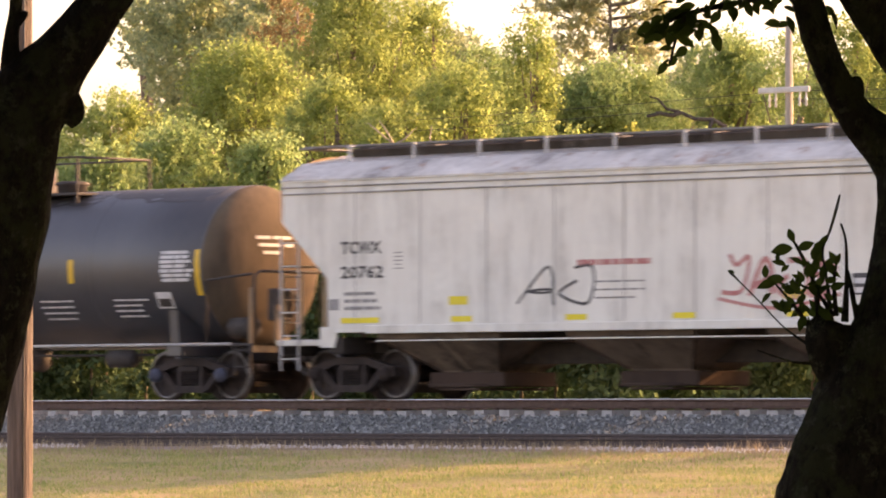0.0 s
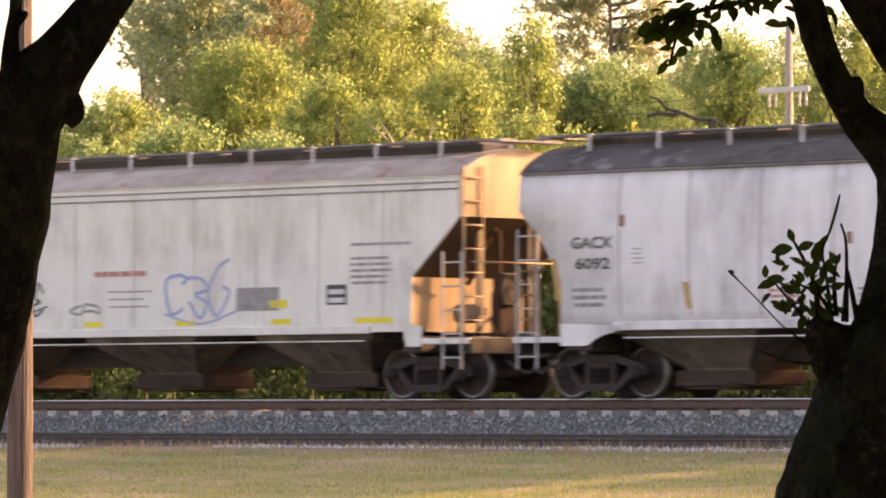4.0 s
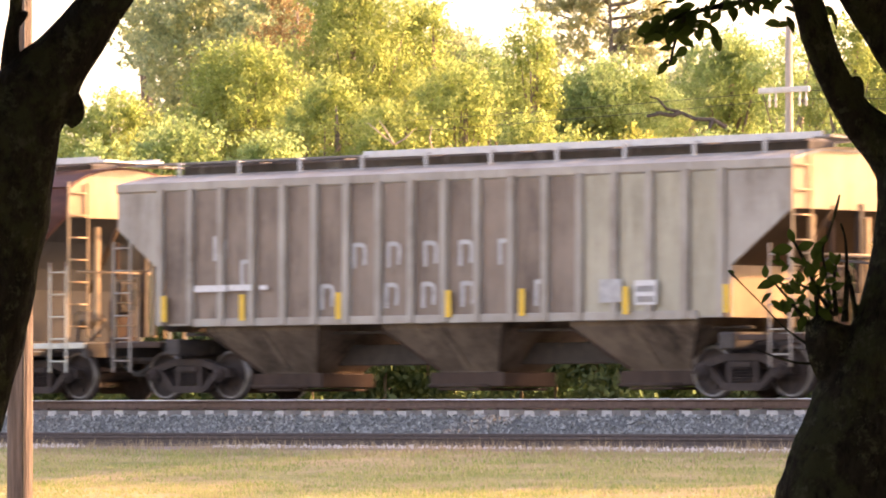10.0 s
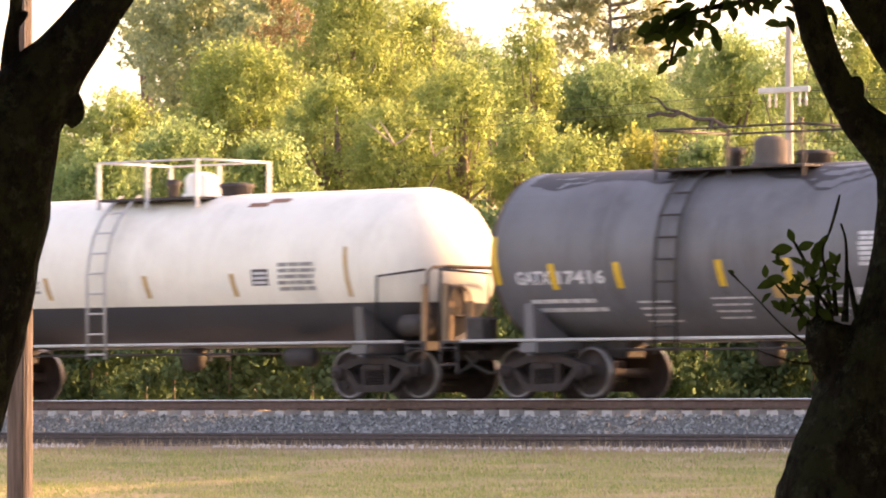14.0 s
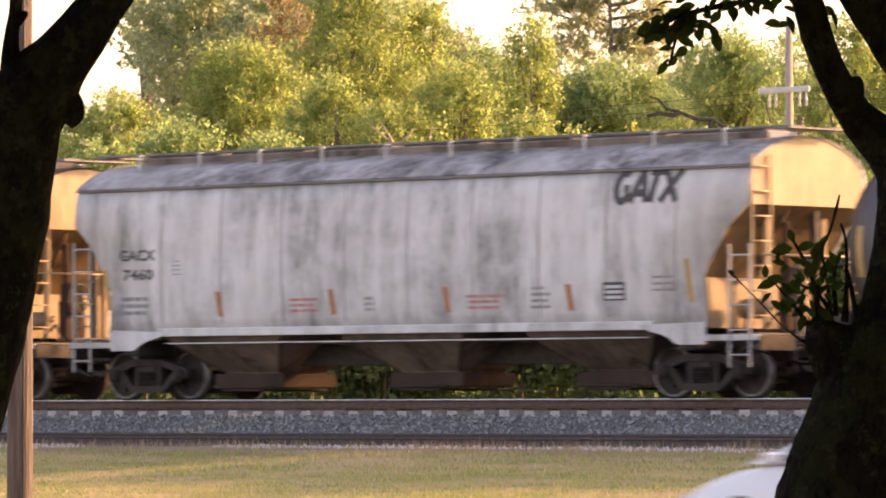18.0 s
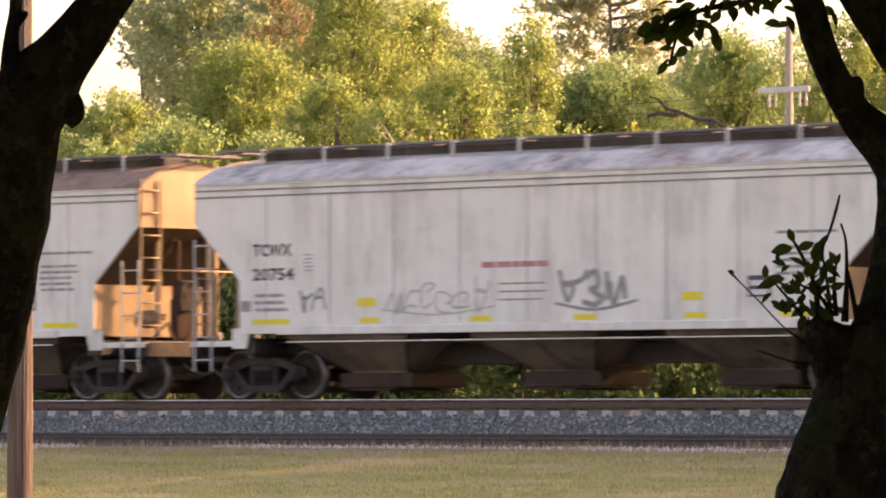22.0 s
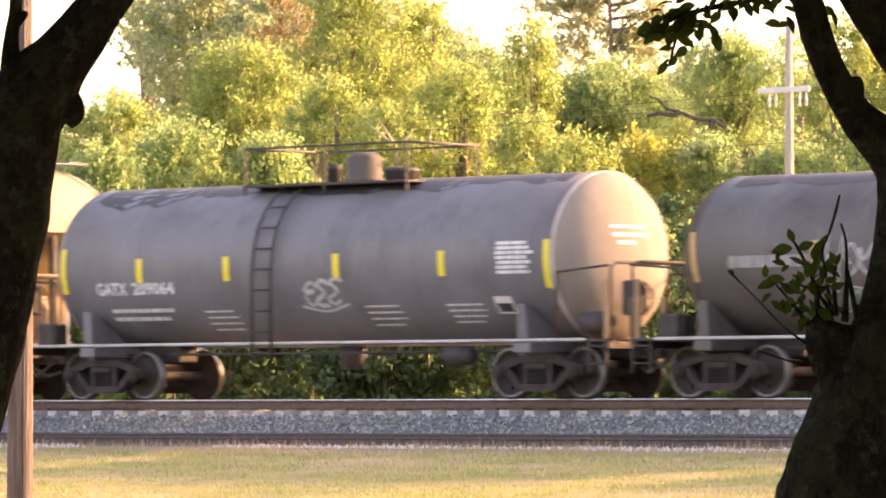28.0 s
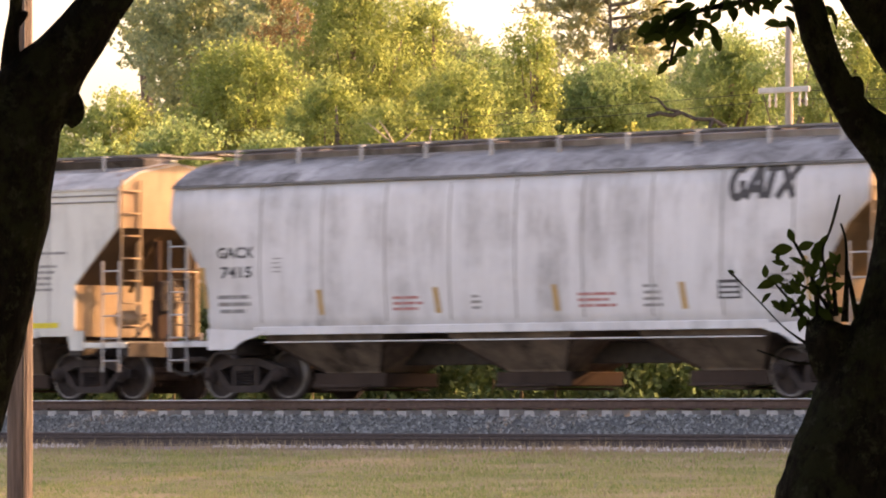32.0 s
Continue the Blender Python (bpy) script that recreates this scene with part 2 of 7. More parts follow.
M["slate_mark"] = simple("dark slate tag paint", (0.07, 0.085, 0.105), (0.15, 0.16, 0.18), 5.0, 0.75, 0, 0)
M["cream_mark"] = simple("chalky cream tag paint", (0.47, 0.42, 0.37), (0.33, 0.28, 0.24), 6.0, 0.8, 0, 0)
M["chalk_mark"] = simple("chalky white tag paint", (0.45, 0.45, 0.45), (0.28, 0.28, 0.28), 6.0, 0.8, 0, 0)
M["rail"] = simple("rusty rail steel", (0.085, 0.048, 0.036), (0.14, 0.085, 0.066), 10.0, 0.75, 0.2)
M["railhead"] = simple("shining worn railhead", (0.50, 0.48, 0.46), (0.64, 0.62, 0.60), 14.0, 0.28, 1.0, 0.05)
M["rail_dull"] = simple("dull dark rail", (0.05, 0.038, 0.036), (0.095, 0.068, 0.06), 10.0, 0.8)
M["concrete"] = simple("pale concrete sleeper", (0.33, 0.315, 0.30), (0.46, 0.44, 0.42), 12.0, 0.9)
M["timber"] = simple("weathered sleeper timber", (0.10, 0.08, 0.065), (0.17, 0.14, 0.115), 7.0, 0.9, stretch=(6, 1, 1))
M["pole"] = simple("weathered grey pole timber", (0.06, 0.044, 0.037), (0.15, 0.112, 0.092), 5.0, 0.9, 0, 0.6, 0.03, (5, 5, 0.3))
# pale because the half-lit far pole's brightness sits in the colour
M["pole_pale"] = simple("pale timber with sunlight in the tone", (0.26, 0.22, 0.18), (0.42, 0.36, 0.30), 5.0, 0.9, 0, 0.4, 0.02, (3, 3, 0.3))
M["bark"] = bark_material()
M["bark_far"] = simple("grey-brown bark", (0.12, 0.095, 0.075), (0.22, 0.18, 0.14), 6.0, 0.95)
# darker than bark_far: the bough's shade is put into its colour
M["bark_dull"] = simple("grey bark darkened for shade", (0.035, 0.032, 0.029), (0.07, 0.064, 0.058), 6.0, 0.95)
M["insulator"] = simple("pale porcelain and galvanised steel", (0.55, 0.55, 0.54), (0.42, 0.42, 0.42), 8.0, 0.5)
M["cable"] = simple("black cable sheath", (0.03, 0.03, 0.03), (0.06, 0.06, 0.06), 8.0, 0.7)
M["asphalt"] = simple("worn asphalt", (0.045, 0.045, 0.046), (0.075, 0.073, 0.07), 14.0, 0.9)
# woodland leaves are lightened in colour to carry low sun and haze
M["leaf_a"] = leaves("sunlit oak leaves", (0.168, 0.236, 0.076), (0.30, 0.35, 0.122), 0.65)
M["leaf_b"] = leaves("green oak leaves", (0.165, 0.252, 0.10), (0.275, 0.345, 0.145), 0.65)
# back row paler still, as distance haze in the leaf colour
M["leaf_c"] = leaves("haze-paled back-row leaves", (0.21, 0.275, 0.16), (0.39, 0.425, 0.24), 0.65)
# undergrowth shade is mixed into this leaf colour
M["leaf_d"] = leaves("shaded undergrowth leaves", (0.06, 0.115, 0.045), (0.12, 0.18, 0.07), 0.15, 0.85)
# needles paled the same way for haze
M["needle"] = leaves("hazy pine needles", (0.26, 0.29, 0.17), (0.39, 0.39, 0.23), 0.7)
M["leaf_y"] = leaves("yellow-green leaves", (0.22, 0.25, 0.06), (0.30, 0.31, 0.09), 0.6)
M["leaf_br"] = leaves("browning leaves", (0.20, 0.14, 0.075), (0.23, 0.19, 0.09), 0.55)
# bush leaves kept dark to hold the shade behind the train
M["shrub"] = leaves("shade-darkened undergrowth leaves", (0.055, 0.105, 0.047), (0.105, 0.16, 0.072), 0.06, 0.95)
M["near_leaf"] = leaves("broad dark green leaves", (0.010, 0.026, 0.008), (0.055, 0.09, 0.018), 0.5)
M["grass"] = leaves("dry and green grass blades", (0.145, 0.245, 0.055), (0.42, 0.375, 0.18), 0.35, 0.55, 0.85, (0.8, 0.44, 0.57), (0.45, 1.3, 1))
M["grass_dry"] = leaves("dry straw stalks", (0.27, 0.20, 0.12), (0.40, 0.32, 0.21), 0.25)


def ground_material():
    m, t, s = material("mown grass and soil", 0.95, 0.0, 0.2)
    v = coords(t, (1, 1, 1), False)
    fine = grain(t, v, 9.0, 8.0, 0.35, 0.65, 0.7)
    broad = grain(t, coords(t, (0.35, 1, 1), False), 0.55, 6.0, 0.38, 0.62)
    c = blend(t, fine, (0.115, 0.185, 0.043), (0.40, 0.35, 0.17))
    c = blend(t, broad, c, (0.52, 0.37, 0.24), 0.85)
    t.links.new(c, s.inputs["Base Color"])
    bumped(t, s, fine, 0.8, 0.05)
    return m


def stone_material():
    m, t, s = material("grey ballast stone", 0.85, 0.0, 0.35)
    n, l = t.nodes, t.links
    geo = n.new("ShaderNodeNewGeometry")
    c = blend(t, geo.outputs["Random Per Island"], (0.065, 0.071, 0.069), (0.38, 0.395, 0.385))
    c = blend(t, grain(t, coords(t), 30.0, 4.0, 0.3, 0.7), c, (0.17, 0.18, 0.175), 0.4)
    l.new(c, s.inputs["Base Color"])
    return m


M["ground"] = ground_material()
M["stone"] = stone_material()
M["ballast"] = simple("packed ballast", (0.08, 0.083, 0.08), (0.24, 0.25, 0.245), 22.0, 0.95, 0, 1.0, 0.03)
M["strip"] = simple("trodden brown gravel and dead grass", (0.17, 0.125, 0.105), (0.34, 0.27, 0.24), 13.0, 0.95, 0, 0.8, 0.02)
M["gravel"] = simple("pale pinkish gravel", (0.50, 0.45, 0.42), (0.72, 0.68, 0.65), 22.0, 0.95, 0, 0.8, 0.02)
M["car_white"] = simple("white car lacquer", (0.78, 0.78, 0.78), (0.74, 0.74, 0.75), 3.0, 0.18, 0, 0)
M["car_silver"] = simple("pale silver-blue car lacquer", (0.60, 0.64, 0.72), (0.55, 0.60, 0.68), 3.0, 0.22, 0.3, 0)
M["car_glass"], _t, _b = material("tinted car glass", 0.05, 0.0, 0.8)
_b.inputs["Base Color"].default_value = (0.025, 0.03, 0.035, 1)
M["tyre"] = simple("black tyre rubber", (0.02, 0.02, 0.02), (0.035, 0.035, 0.035), 9.0, 0.85)
M["alloy"] = simple("silver wheel alloy", (0.45, 0.45, 0.46), (0.6, 0.6, 0.6), 6.0, 0.35, 0.8, 0)
M["lamp_red"] = simple("red tail lamp lens", (0.50, 0.02, 0.03), (0.40, 0.015, 0.02), 6.0, 0.2, 0, 0)
M["lamp_clear"] = simple("clear headlamp lens", (0.6, 0.6, 0.62), (0.5, 0.5, 0.52), 6.0, 0.12, 0, 0)


# ---- shapes ----
class Geo:
    """Collects the faces of one mesh."""

    def __init__(self):
        self.v, self.f, self.s = [], [], []

    def add(self, verts, faces, smooth=False):
        o = len(self.v)
        self.v.extend(verts)
        self.f.extend(tuple(i + o for i in f) for f in faces)
        self.s.extend([smooth] * len(faces))
        return self

    def box(self, x0, x1, y0, y1, z0, z1, c=0.0):
        if c <= 0:
            v = [(x, y, z) for z in (z0, z1) for y in (y0, y1) for x in (x0, x1)]
            return self.add(v, [(0, 2, 3, 1), (4, 5, 7, 6), (0, 1, 5, 4), (2, 6, 7, 3), (0, 4, 6, 2), (1, 3, 7, 5)])
        ring = lambda a: [(x0 + a, y0), (x1 - a, y0), (x1, y0 + a), (x1, y1 - a), (x1 - a, y1), (x0 + a, y1), (x0, y1 - a), (x0, y0 + a)]
        ins = [(min(max(x, x0 + c), x1 - c), min(max(y, y0 + c), y1 - c)) for x, y in ring(c)]
        rows = [[(x, y, z0) for x, y in ins], [(x, y, z0 + c) for x, y in ring(c)], [(x, y, z1 - c) for x, y in ring(c)], [(x, y, z1) for x, y in ins]]
        return self.loft(rows, True, True)

    def loft(self, rows, closed=True, caps=False, smooth=False):
        n, v, f = len(rows[0]), [p for r in rows for p in r], []
        for i in range(len(rows) - 1):
            for j in range(n if closed else n - 1):
                k = (j + 1) % n
                f.append((i * n + j, i * n + k, (i + 1) * n + k, (i + 1) * n + j))
        self.add(v, f, smooth)
        if caps:
            o = len(self.v) - len(v)
            self.f += [tuple(o + j for j in reversed(range(n))), tuple(o + (len(rows) - 1) * n + j for j in range(n))]
            self.s += [False, False]
        return self

    def slab(self, pts, y0, y1):
        """A polygon in x and z, given a thickness in y."""
        return self.loft([[(x, y0, z) for x, z in pts], [(x, y1, z) for x, z in pts]], True, True)

    def tube(self, path, r, n=8, smooth=True):
        pts = [Vector(p) for p in path]
        rs = r if isinstance(r, (list, tuple)) else [r] * len(pts)
        rows, ref = [], None
        for i, p in enumerate(pts):
            d = (pts[min(i + 1, len(pts) - 1)] - pts[max(i - 1, 0)]).normalized()
            if ref is None:
                ref = d.orthogonal().normalized()
            ref = (ref - d * ref.dot(d)).normalized()
            o = d.cross(ref)
            rows.append([tuple(p + (ref * math.cos(a) + o * math.sin(a)) * rs[i]) for a in [2 * math.pi * k / n for k in range(n)]])
        return self.loft(rows, True, True, smooth)

    def lathe(self, prof, axis="x", centre=(0, 0, 0), n=32, smooth=True):
        """prof: (along the axis, radius)."""
        rows = []
        for a, r in prof:
            row = []
            for k in range(n):
                c, s = r * math.cos(2 * math.pi * k / n), r * math.sin(2 * math.pi * k / n)
                p = {"x": (a, c, s), "y": (s, a, c), "z": (c, s, a)}[axis]
                row.append(tuple(p[i] + centre[i] for i in range(3)))
            rows.append(row)
        return self.loft(rows, True, True, smooth)

    def mesh(self, name, mat):
        me = bpy.data.meshes.new(name)
        me.from_pydata(self.v, [], self.f)
        me.polygons.foreach_set("use_smooth", self.s)
        me.materials.append(mat)
        me.update()
        return me


def part(name, geo, mat=None, parent=None, label="", at=None):
    """One mesh object under a thing or a part. geo: a Geo, or a mesh that alike pieces share."""
    me = geo.mesh(name, mat) if isinstance(geo, Geo) else geo
    ob = new(name, me)
    ob.parent = parent
    if at:
        ob.location = at
    return tagged(ob, label) if label else ob


def thing(name, label, category, group="", kind="", at=(0, 0, 0)):
    ob = new(name)
    ob.location = at
    return tagged(ob, label, category, group, kind)


def cloud(name, verts, faces_per, mat):
    """A mesh from one array of corners: every faces_per corners are one face."""
    me = bpy.data.meshes.new(name)
    n = len(verts)
    me.vertices.add(n)
    me.vertices.foreach_set("co", np.ascontiguousarray(verts, dtype=np.float32).ravel())
    me.loops.add(n)
    me.loops.foreach_set("vertex_index", np.arange(n, dtype=np.int32))
    me.polygons.add(n // faces_per)
    me.polygons.foreach_set("loop_start", np.arange(0, n, faces_per, dtype=np.int32))
    me.polygons.foreach_set("loop_total", np.full(n // faces_per, faces_per, dtype=np.int32))
    me.materials.append(mat)
    me.update(calc_edges=True)
    return me


def ramp(z, table):
    """Straight-line reading of a table of (z, value)."""
    if z <= table[0][0]:
        return table[0][1]
    for (a, va), (b, vb) in zip(table, table[1:]):
        if z <= b:
            return va + (vb - va) * (z - a) / (b - a)
    return table[-1][1]


# ---- marks on the sides ----
def on_side(table, lift=0.007):
    """A map of (x, z) onto a side whose half-width over z is given."""
    return lambda x, z: (x, -ramp(z, table) - lift, z)


def on_tank(radius, zc, lift=0.008):
    return lambda x, z: (x, -math.sqrt(max(radius ** 2 - (z - zc) ** 2, 0.04)) - lift, z)


def bars(geo, surf, rects, lean=0.0):
    """Flat marks: (x, z, width, height) from their lower left corners."""
    for x, z, w, h in rects:
        k = max(1, int(h / 0.15))
        rows = [[surf(x + lean * h * i / k, z + h * i / k), surf(x + w + lean * h * i / k, z + h * i / k)] for i in range(k + 1)]
        geo.loft(rows, False)
    return geo


def lettering(name, words, x, z, height, mat, parent, surf, width=None, bold=0.0):
    cu = bpy.data.curves.new(name, "FONT")
    cu.body, cu.size, cu.offset, cu.resolution_u = words, 1.0, bold, 2
    ob = bpy.data.objects.new(name, cu)
    scene.collection.objects.link(ob)
    dg = bpy.context.evaluated_depsgraph_get()
    me = bpy.data.meshes.new_from_object(ob.evaluated_get(dg))
    bpy.data.objects.remove(ob)
    xs, ys = [v.co.x for v in me.vertices], [v.co.y for v in me.vertices]
    kx = (width / (max(xs) - min(xs))) if width else height / (max(ys) - min(ys))
    kz = height / (max(ys) - min(ys))
    for v in me.vertices:
        v.co = surf(x + (v.co.x - min(xs)) * kx, z + (v.co.y - min(ys)) * kz)
    me.materials.clear()
    me.materials.append(mat)
    return part(name, me, mat, parent)


def ribbon(geo, surf, pts, w):
    """A painted stroke through points of (x, z)."""
    p = [Vector((a, b)) for a, b in pts]
    line = []
    for i in range(len(p) - 1):
        a, b, c, d = p[max(i - 1, 0)], p[i], p[i + 1], p[min(i + 2, len(p) - 1)]
        for k in range(6):
            t = k / 6
            line.append(0.5 * (2 * b + (c - a) * t + (2 * a - 5 * b + 4 * c - d) * t * t + (3 * b - a - 3 * c + d) * t ** 3))
    line.append(p[-1])
    rows = []
    for i, q in enumerate(line):
        d = line[min(i + 1, len(line) - 1)] - line[max(i - 1, 0)]
        nrm = Vector((-d.y, d.x)).normalized() * w * 0.5 if d.length else Vector((0, w / 2))
        rows.append([surf(*(q + nrm)), surf(*(q - nrm))])
    return geo.loft(rows, False)


STROKES = (((0.0, 0.1), (0.1, 0.9), (0.25, 0.3), (0.42, 0.95), (0.6, 0.2), (0.85, 0.8)),
           ((0.7, 0.95), (0.2, 0.85), (0.05, 0.4), (0.4, 0.05), (0.85, 0.3), (0.5, 0.5)),
           ((0.1, 1.0), (0.2, 0.1), (0.7, 0.05), (0.8, 0.6), (0.3, 0.7)),
           ((0.0, 0.8), (0.5, 1.0), (0.7, 0.7), (0.25, 0.5), (0.8, 0.3), (0.5, 0.0), (0.0, 0.15)),
           ((0.1, 0.0), (0.45, 1.0), (0.65, 0.45), (0.2, 0.4), (0.7, 0.35), (0.95, 0.0)),
           ((0.9, 0.9), (0.3, 0.7), (0.1, 0.1), (0.5, 0.35), (0.95, 0.05)))


def tag_paint(parent, surf, x0, x1, z0, z1, mat, count, seed, w=0.05, label="looping painted scrawl"):
    """Loose sprayed strokes side by side, leaning and overlapping, none of them a letter."""
    rng, made = random.Random(seed), []
    step, h = (x1 - x0) / count, z1 - z0
    lean = rng.uniform(0.05, 0.3)
    for i in range(count):
        k, up = rng.uniform(0.75, 1.15), rng.uniform(-0.12, 0.12)
        flip, over = rng.random() < 0.5, rng.random() < 0.5
        pts = []
        for u, v in rng.choice(STROKES):
            u = (1 - u if flip else u) + rng.uniform(-0.12, 0.12)
            v = (1 - v if over else v) * k + up + rng.uniform(-0.14, 0.14)
            pts.append((x0 + step * (i + u * 1.15 - 0.07) + lean * h * (v - 0.5), z0 + h * v))
        made.append(ribbon(Geo(), surf, pts, w * rng.uniform(0.75, 1.2)))
    if count > 2 and w < 0.12:
        made.append(ribbon(Geo(), surf, [(x0 - 0.1, z0 + h * 0.1), (x0 + (x1 - x0) * 0.5, z0 - h * 0.12), (x1 + 0.15, z0 + h * 0.15)], w * 0.6))
    tag = part("graffiti", made[0], mat, parent, label)
    for g in made[1:]:
        part("paint_stroke", g, mat, tag)
    return tag


# ---- running gear, shared by all the cars ----
WHEEL_R = 0.457


def wheelset_mesh():
    g = Geo()
    for sgn in (-1, 1):
        prof = [(0.655, 0.10), (0.66, 0.13), (0.715, 0.16), (0.705, 0.36), (0.69, 0.40), (0.685, 0.470), (0.70, 0.485), (0.718, 0.480),
                (0.735, 0.458), (0.82, 0.455), (0.822, 0.40), (0.80, 0.385), (0.745, 0.36), (0.755, 0.17), (0.84, 0.14), (0.845, 0.10)]
        g.lathe([(sgn * a, r) for a, r in prof], "y", (0, 0, 0), 22)
    g.lathe([(-1.08, 0.07), (-0.9, 0.085), (-0.5, 0.09), (0, 0.08), (0.5, 0.09), (0.9, 0.085), (1.08, 0.07)], "y", (0, 0, 0), 12)
    for k in range(5):  # plate holes and balance marks show the turning
        a = 2 * math.pi * k / 5
        for s in (-0.768, 0.768):
            g.box(0.26 * math.cos(a) - 0.03, 0.26 * math.cos(a) + 0.03, s - 0.012, s + 0.012, 0.26 * math.sin(a) - 0.03, 0.26 * math.sin(a) + 0.03)
    me = g.mesh("wheelset", M["bogie"])
    me.materials.append(M["tread"])
    for p in me.polygons:  # the tread is worn bright
        y, r = abs(p.center.y), math.hypot(p.center.x, p.center.z)
        if 0.735 < y < 0.823 and r > 0.40:
            p.material_index = 1
    return me


def side_frame_mesh():
    g = Geo()
    g.slab([(-1.08, 0.42), (-1.06, 0.58), (-0.72, 0.66), (-0.36, 0.76), (0.36, 0.76), (0.72, 0.66), (1.06, 0.58), (1.08, 0.42),
            (0.98, 0.40), (0.93, 0.53), (0.74, 0.53), (0.62, 0.555), (0.34, 0.64), (-0.34, 0.64), (-0.62, 0.555), (-0.74, 0.53), (-0.93, 0.53), (-0.98, 0.40)], -0.09, 0.09)
    for s in (-1, 1):
        g.slab([(s * a, b) for a, b in ((0.70, 0.56), (0.84, 0.50), (0.46, 0.17), (0.30, 0.17))][::s], -0.08, 0.08)
        g.slab([(s * a, b) for a, b in ((0.24, 0.2), (0.24, 0.66), (0.34, 0.66), (0.34, 0.2))][::-s], -0.07, 0.07)
    g.slab([(-0.46, 0.17), (-0.40, 0.26), (0.40, 0.26), (0.46, 0.17), (0.36, 0.13), (-0.36, 0.13)], -0.1, 0.1)
    return g.mesh("side_frame", M["bogie"])


def spring_mesh():
    g = Geo()
    for x in (-0.14, 0, 0.14):
        for y in (-0.04,):
            path = [(x + 0.06 * math.cos(a), y + 0.06 * math.sin(a), 0.26 + 0.26 * a / 31.4) for a in [i * 31.4 / 24 for i in range(25)]]
            g.tube(path, 0.016, 4)
    g.box(-0.23, 0.23, -0.11, 0.09, 0.52, 0.63, 0.02)
    return g.mesh("spring_nest", M["bogie"])


def cap_mesh(mat):
    g = Geo()
    g.lathe([(0.0, 0.13), (-0.05, 0.135), (-0.09, 0.12), (-0.10, 0.09), (-0.135, 0.08), (-0.15, 0.05)], "y", (0, 0, 0), 14)
    for k in range(3):
        a = 2.1 * k + 0.4
        g.box(0.05 * math.cos(a) - 0.015, 0.05 * math.cos(a) + 0.015, -0.165, -0.14, 0.05 * math.sin(a) - 0.015, 0.05 * math.sin(a) + 0.015)
    return g.mesh("bearing_cap", mat)


def bolster_mesh():
    g = Geo()
    g.box(-0.2, 0.2, -1.0, 1.0, 0.50, 0.68, 0.03)
    g.lathe([(0.66, 0.19), (0.80, 0.19), (0.82, 0.16)], "z", (0, 0, 0), 16)
    for s in (-1, 1):
        g.box(s * 0.40 - 0.05, s * 0.40 + 0.05, -0.72, 0.72, 0.34, 0.46, 0.01)
        g.box(s * 0.40 - 0.04, s * 0.40 + 0.04, 0.70, 0.80, 0.30, 0.52, 0.01)
        g.box(s * 0.40 - 0.04, s * 0.40 + 0.04, -0.80, -0.70, 0.30, 0.52, 0.01)
    return g.mesh("bogie", M["bogie"])


GEAR = {"wheelset": wheelset_mesh(), "side_frame": side_frame_mesh(), "spring": spring_mesh(), "bolster": bolster_mesh(),
        "cap": cap_mesh(M["bogie"]), "cap_blue": cap_mesh(M["cap_blue"])}
WHEELSETS, ROLLING = [], []


def bogie(car, x, cap="cap"):
    b = part("bogie", GEAR["bolster"], None, car, at=(x, 0, 0))
    for y in (-1.0, 1.0):
        part("side_frame", GEAR["side_frame"], None, b, at=(0, y, 0))
        part("spring_nest", GEAR["spring"], None, b, at=(0, y, 0))
        for dx in (-0.864, 0.864):
            c = part("bearing_cap", GEAR[cap], None, b, at=(dx, y * 1.08, WHEEL_R))
            if y > 0:
                c.rotation_euler = (0, 0, math.pi)
    for dx in (-0.864, 0.864):
        WHEELSETS.append((part("wheelset", GEAR["wheelset"], None, b, at=(dx, 0, WHEEL_R)), dx))


def coupler(car, x, s):
    g = Geo()
    g.box(min(x, x + s * 0.75), max(x, x + s * 0.75), -0.09, 0.09, 0.74, 0.94, 0.02)
    g.box(min(x + s * 0.62, x + s * 0.95), max(x + s * 0.62, x + s * 0.95), -0.17, 0.15, 0.70, 0.98, 0.04)
    g.slab([(x + s * 0.9, 0.72), (x + s * 1.02, 0.76), (x + s * 1.02, 0.92), (x + s * 0.9, 0.96)], -0.2, 0.02)
    part("coupler", g, M["steel"], car)
    h = Geo().tube([(x + s * 0.1, -0.42, 0.78), (x + s * 0.35, -0.45, 0.60), (x + s * 0.7, -0.40, 0.46), (x + s * 0.95, -0.3, 0.55)], 0.028, 6)
    part("air_hose", h, M["cable"], car)


def ladder(car, p, q, across, z0, z1, step, mat, r=0.016, name="ladder", rung_mat=None):
    """Stiles at the places p and q (x, y) from z0 to z1, with rungs between them."""
    lad = part(name, Geo().box(p[0] - 0.018, p[0] + 0.018, p[1] - 0.018, p[1] + 0.018, z0, z1, 0.006), mat, car)
    part("stile", Geo().box(q[0] - 0.018, q[0] + 0.018, q[1] - 0.018, q[1] + 0.018, z0, z1, 0.006), mat, lad)
    z = z0 + step * 0.5
    while z < z1:
        part("rung", Geo().tube([(p[0], p[1], z), (q[0], q[1], z)], r, 6), rung_mat or mat, lad)
        z += step
    return lad


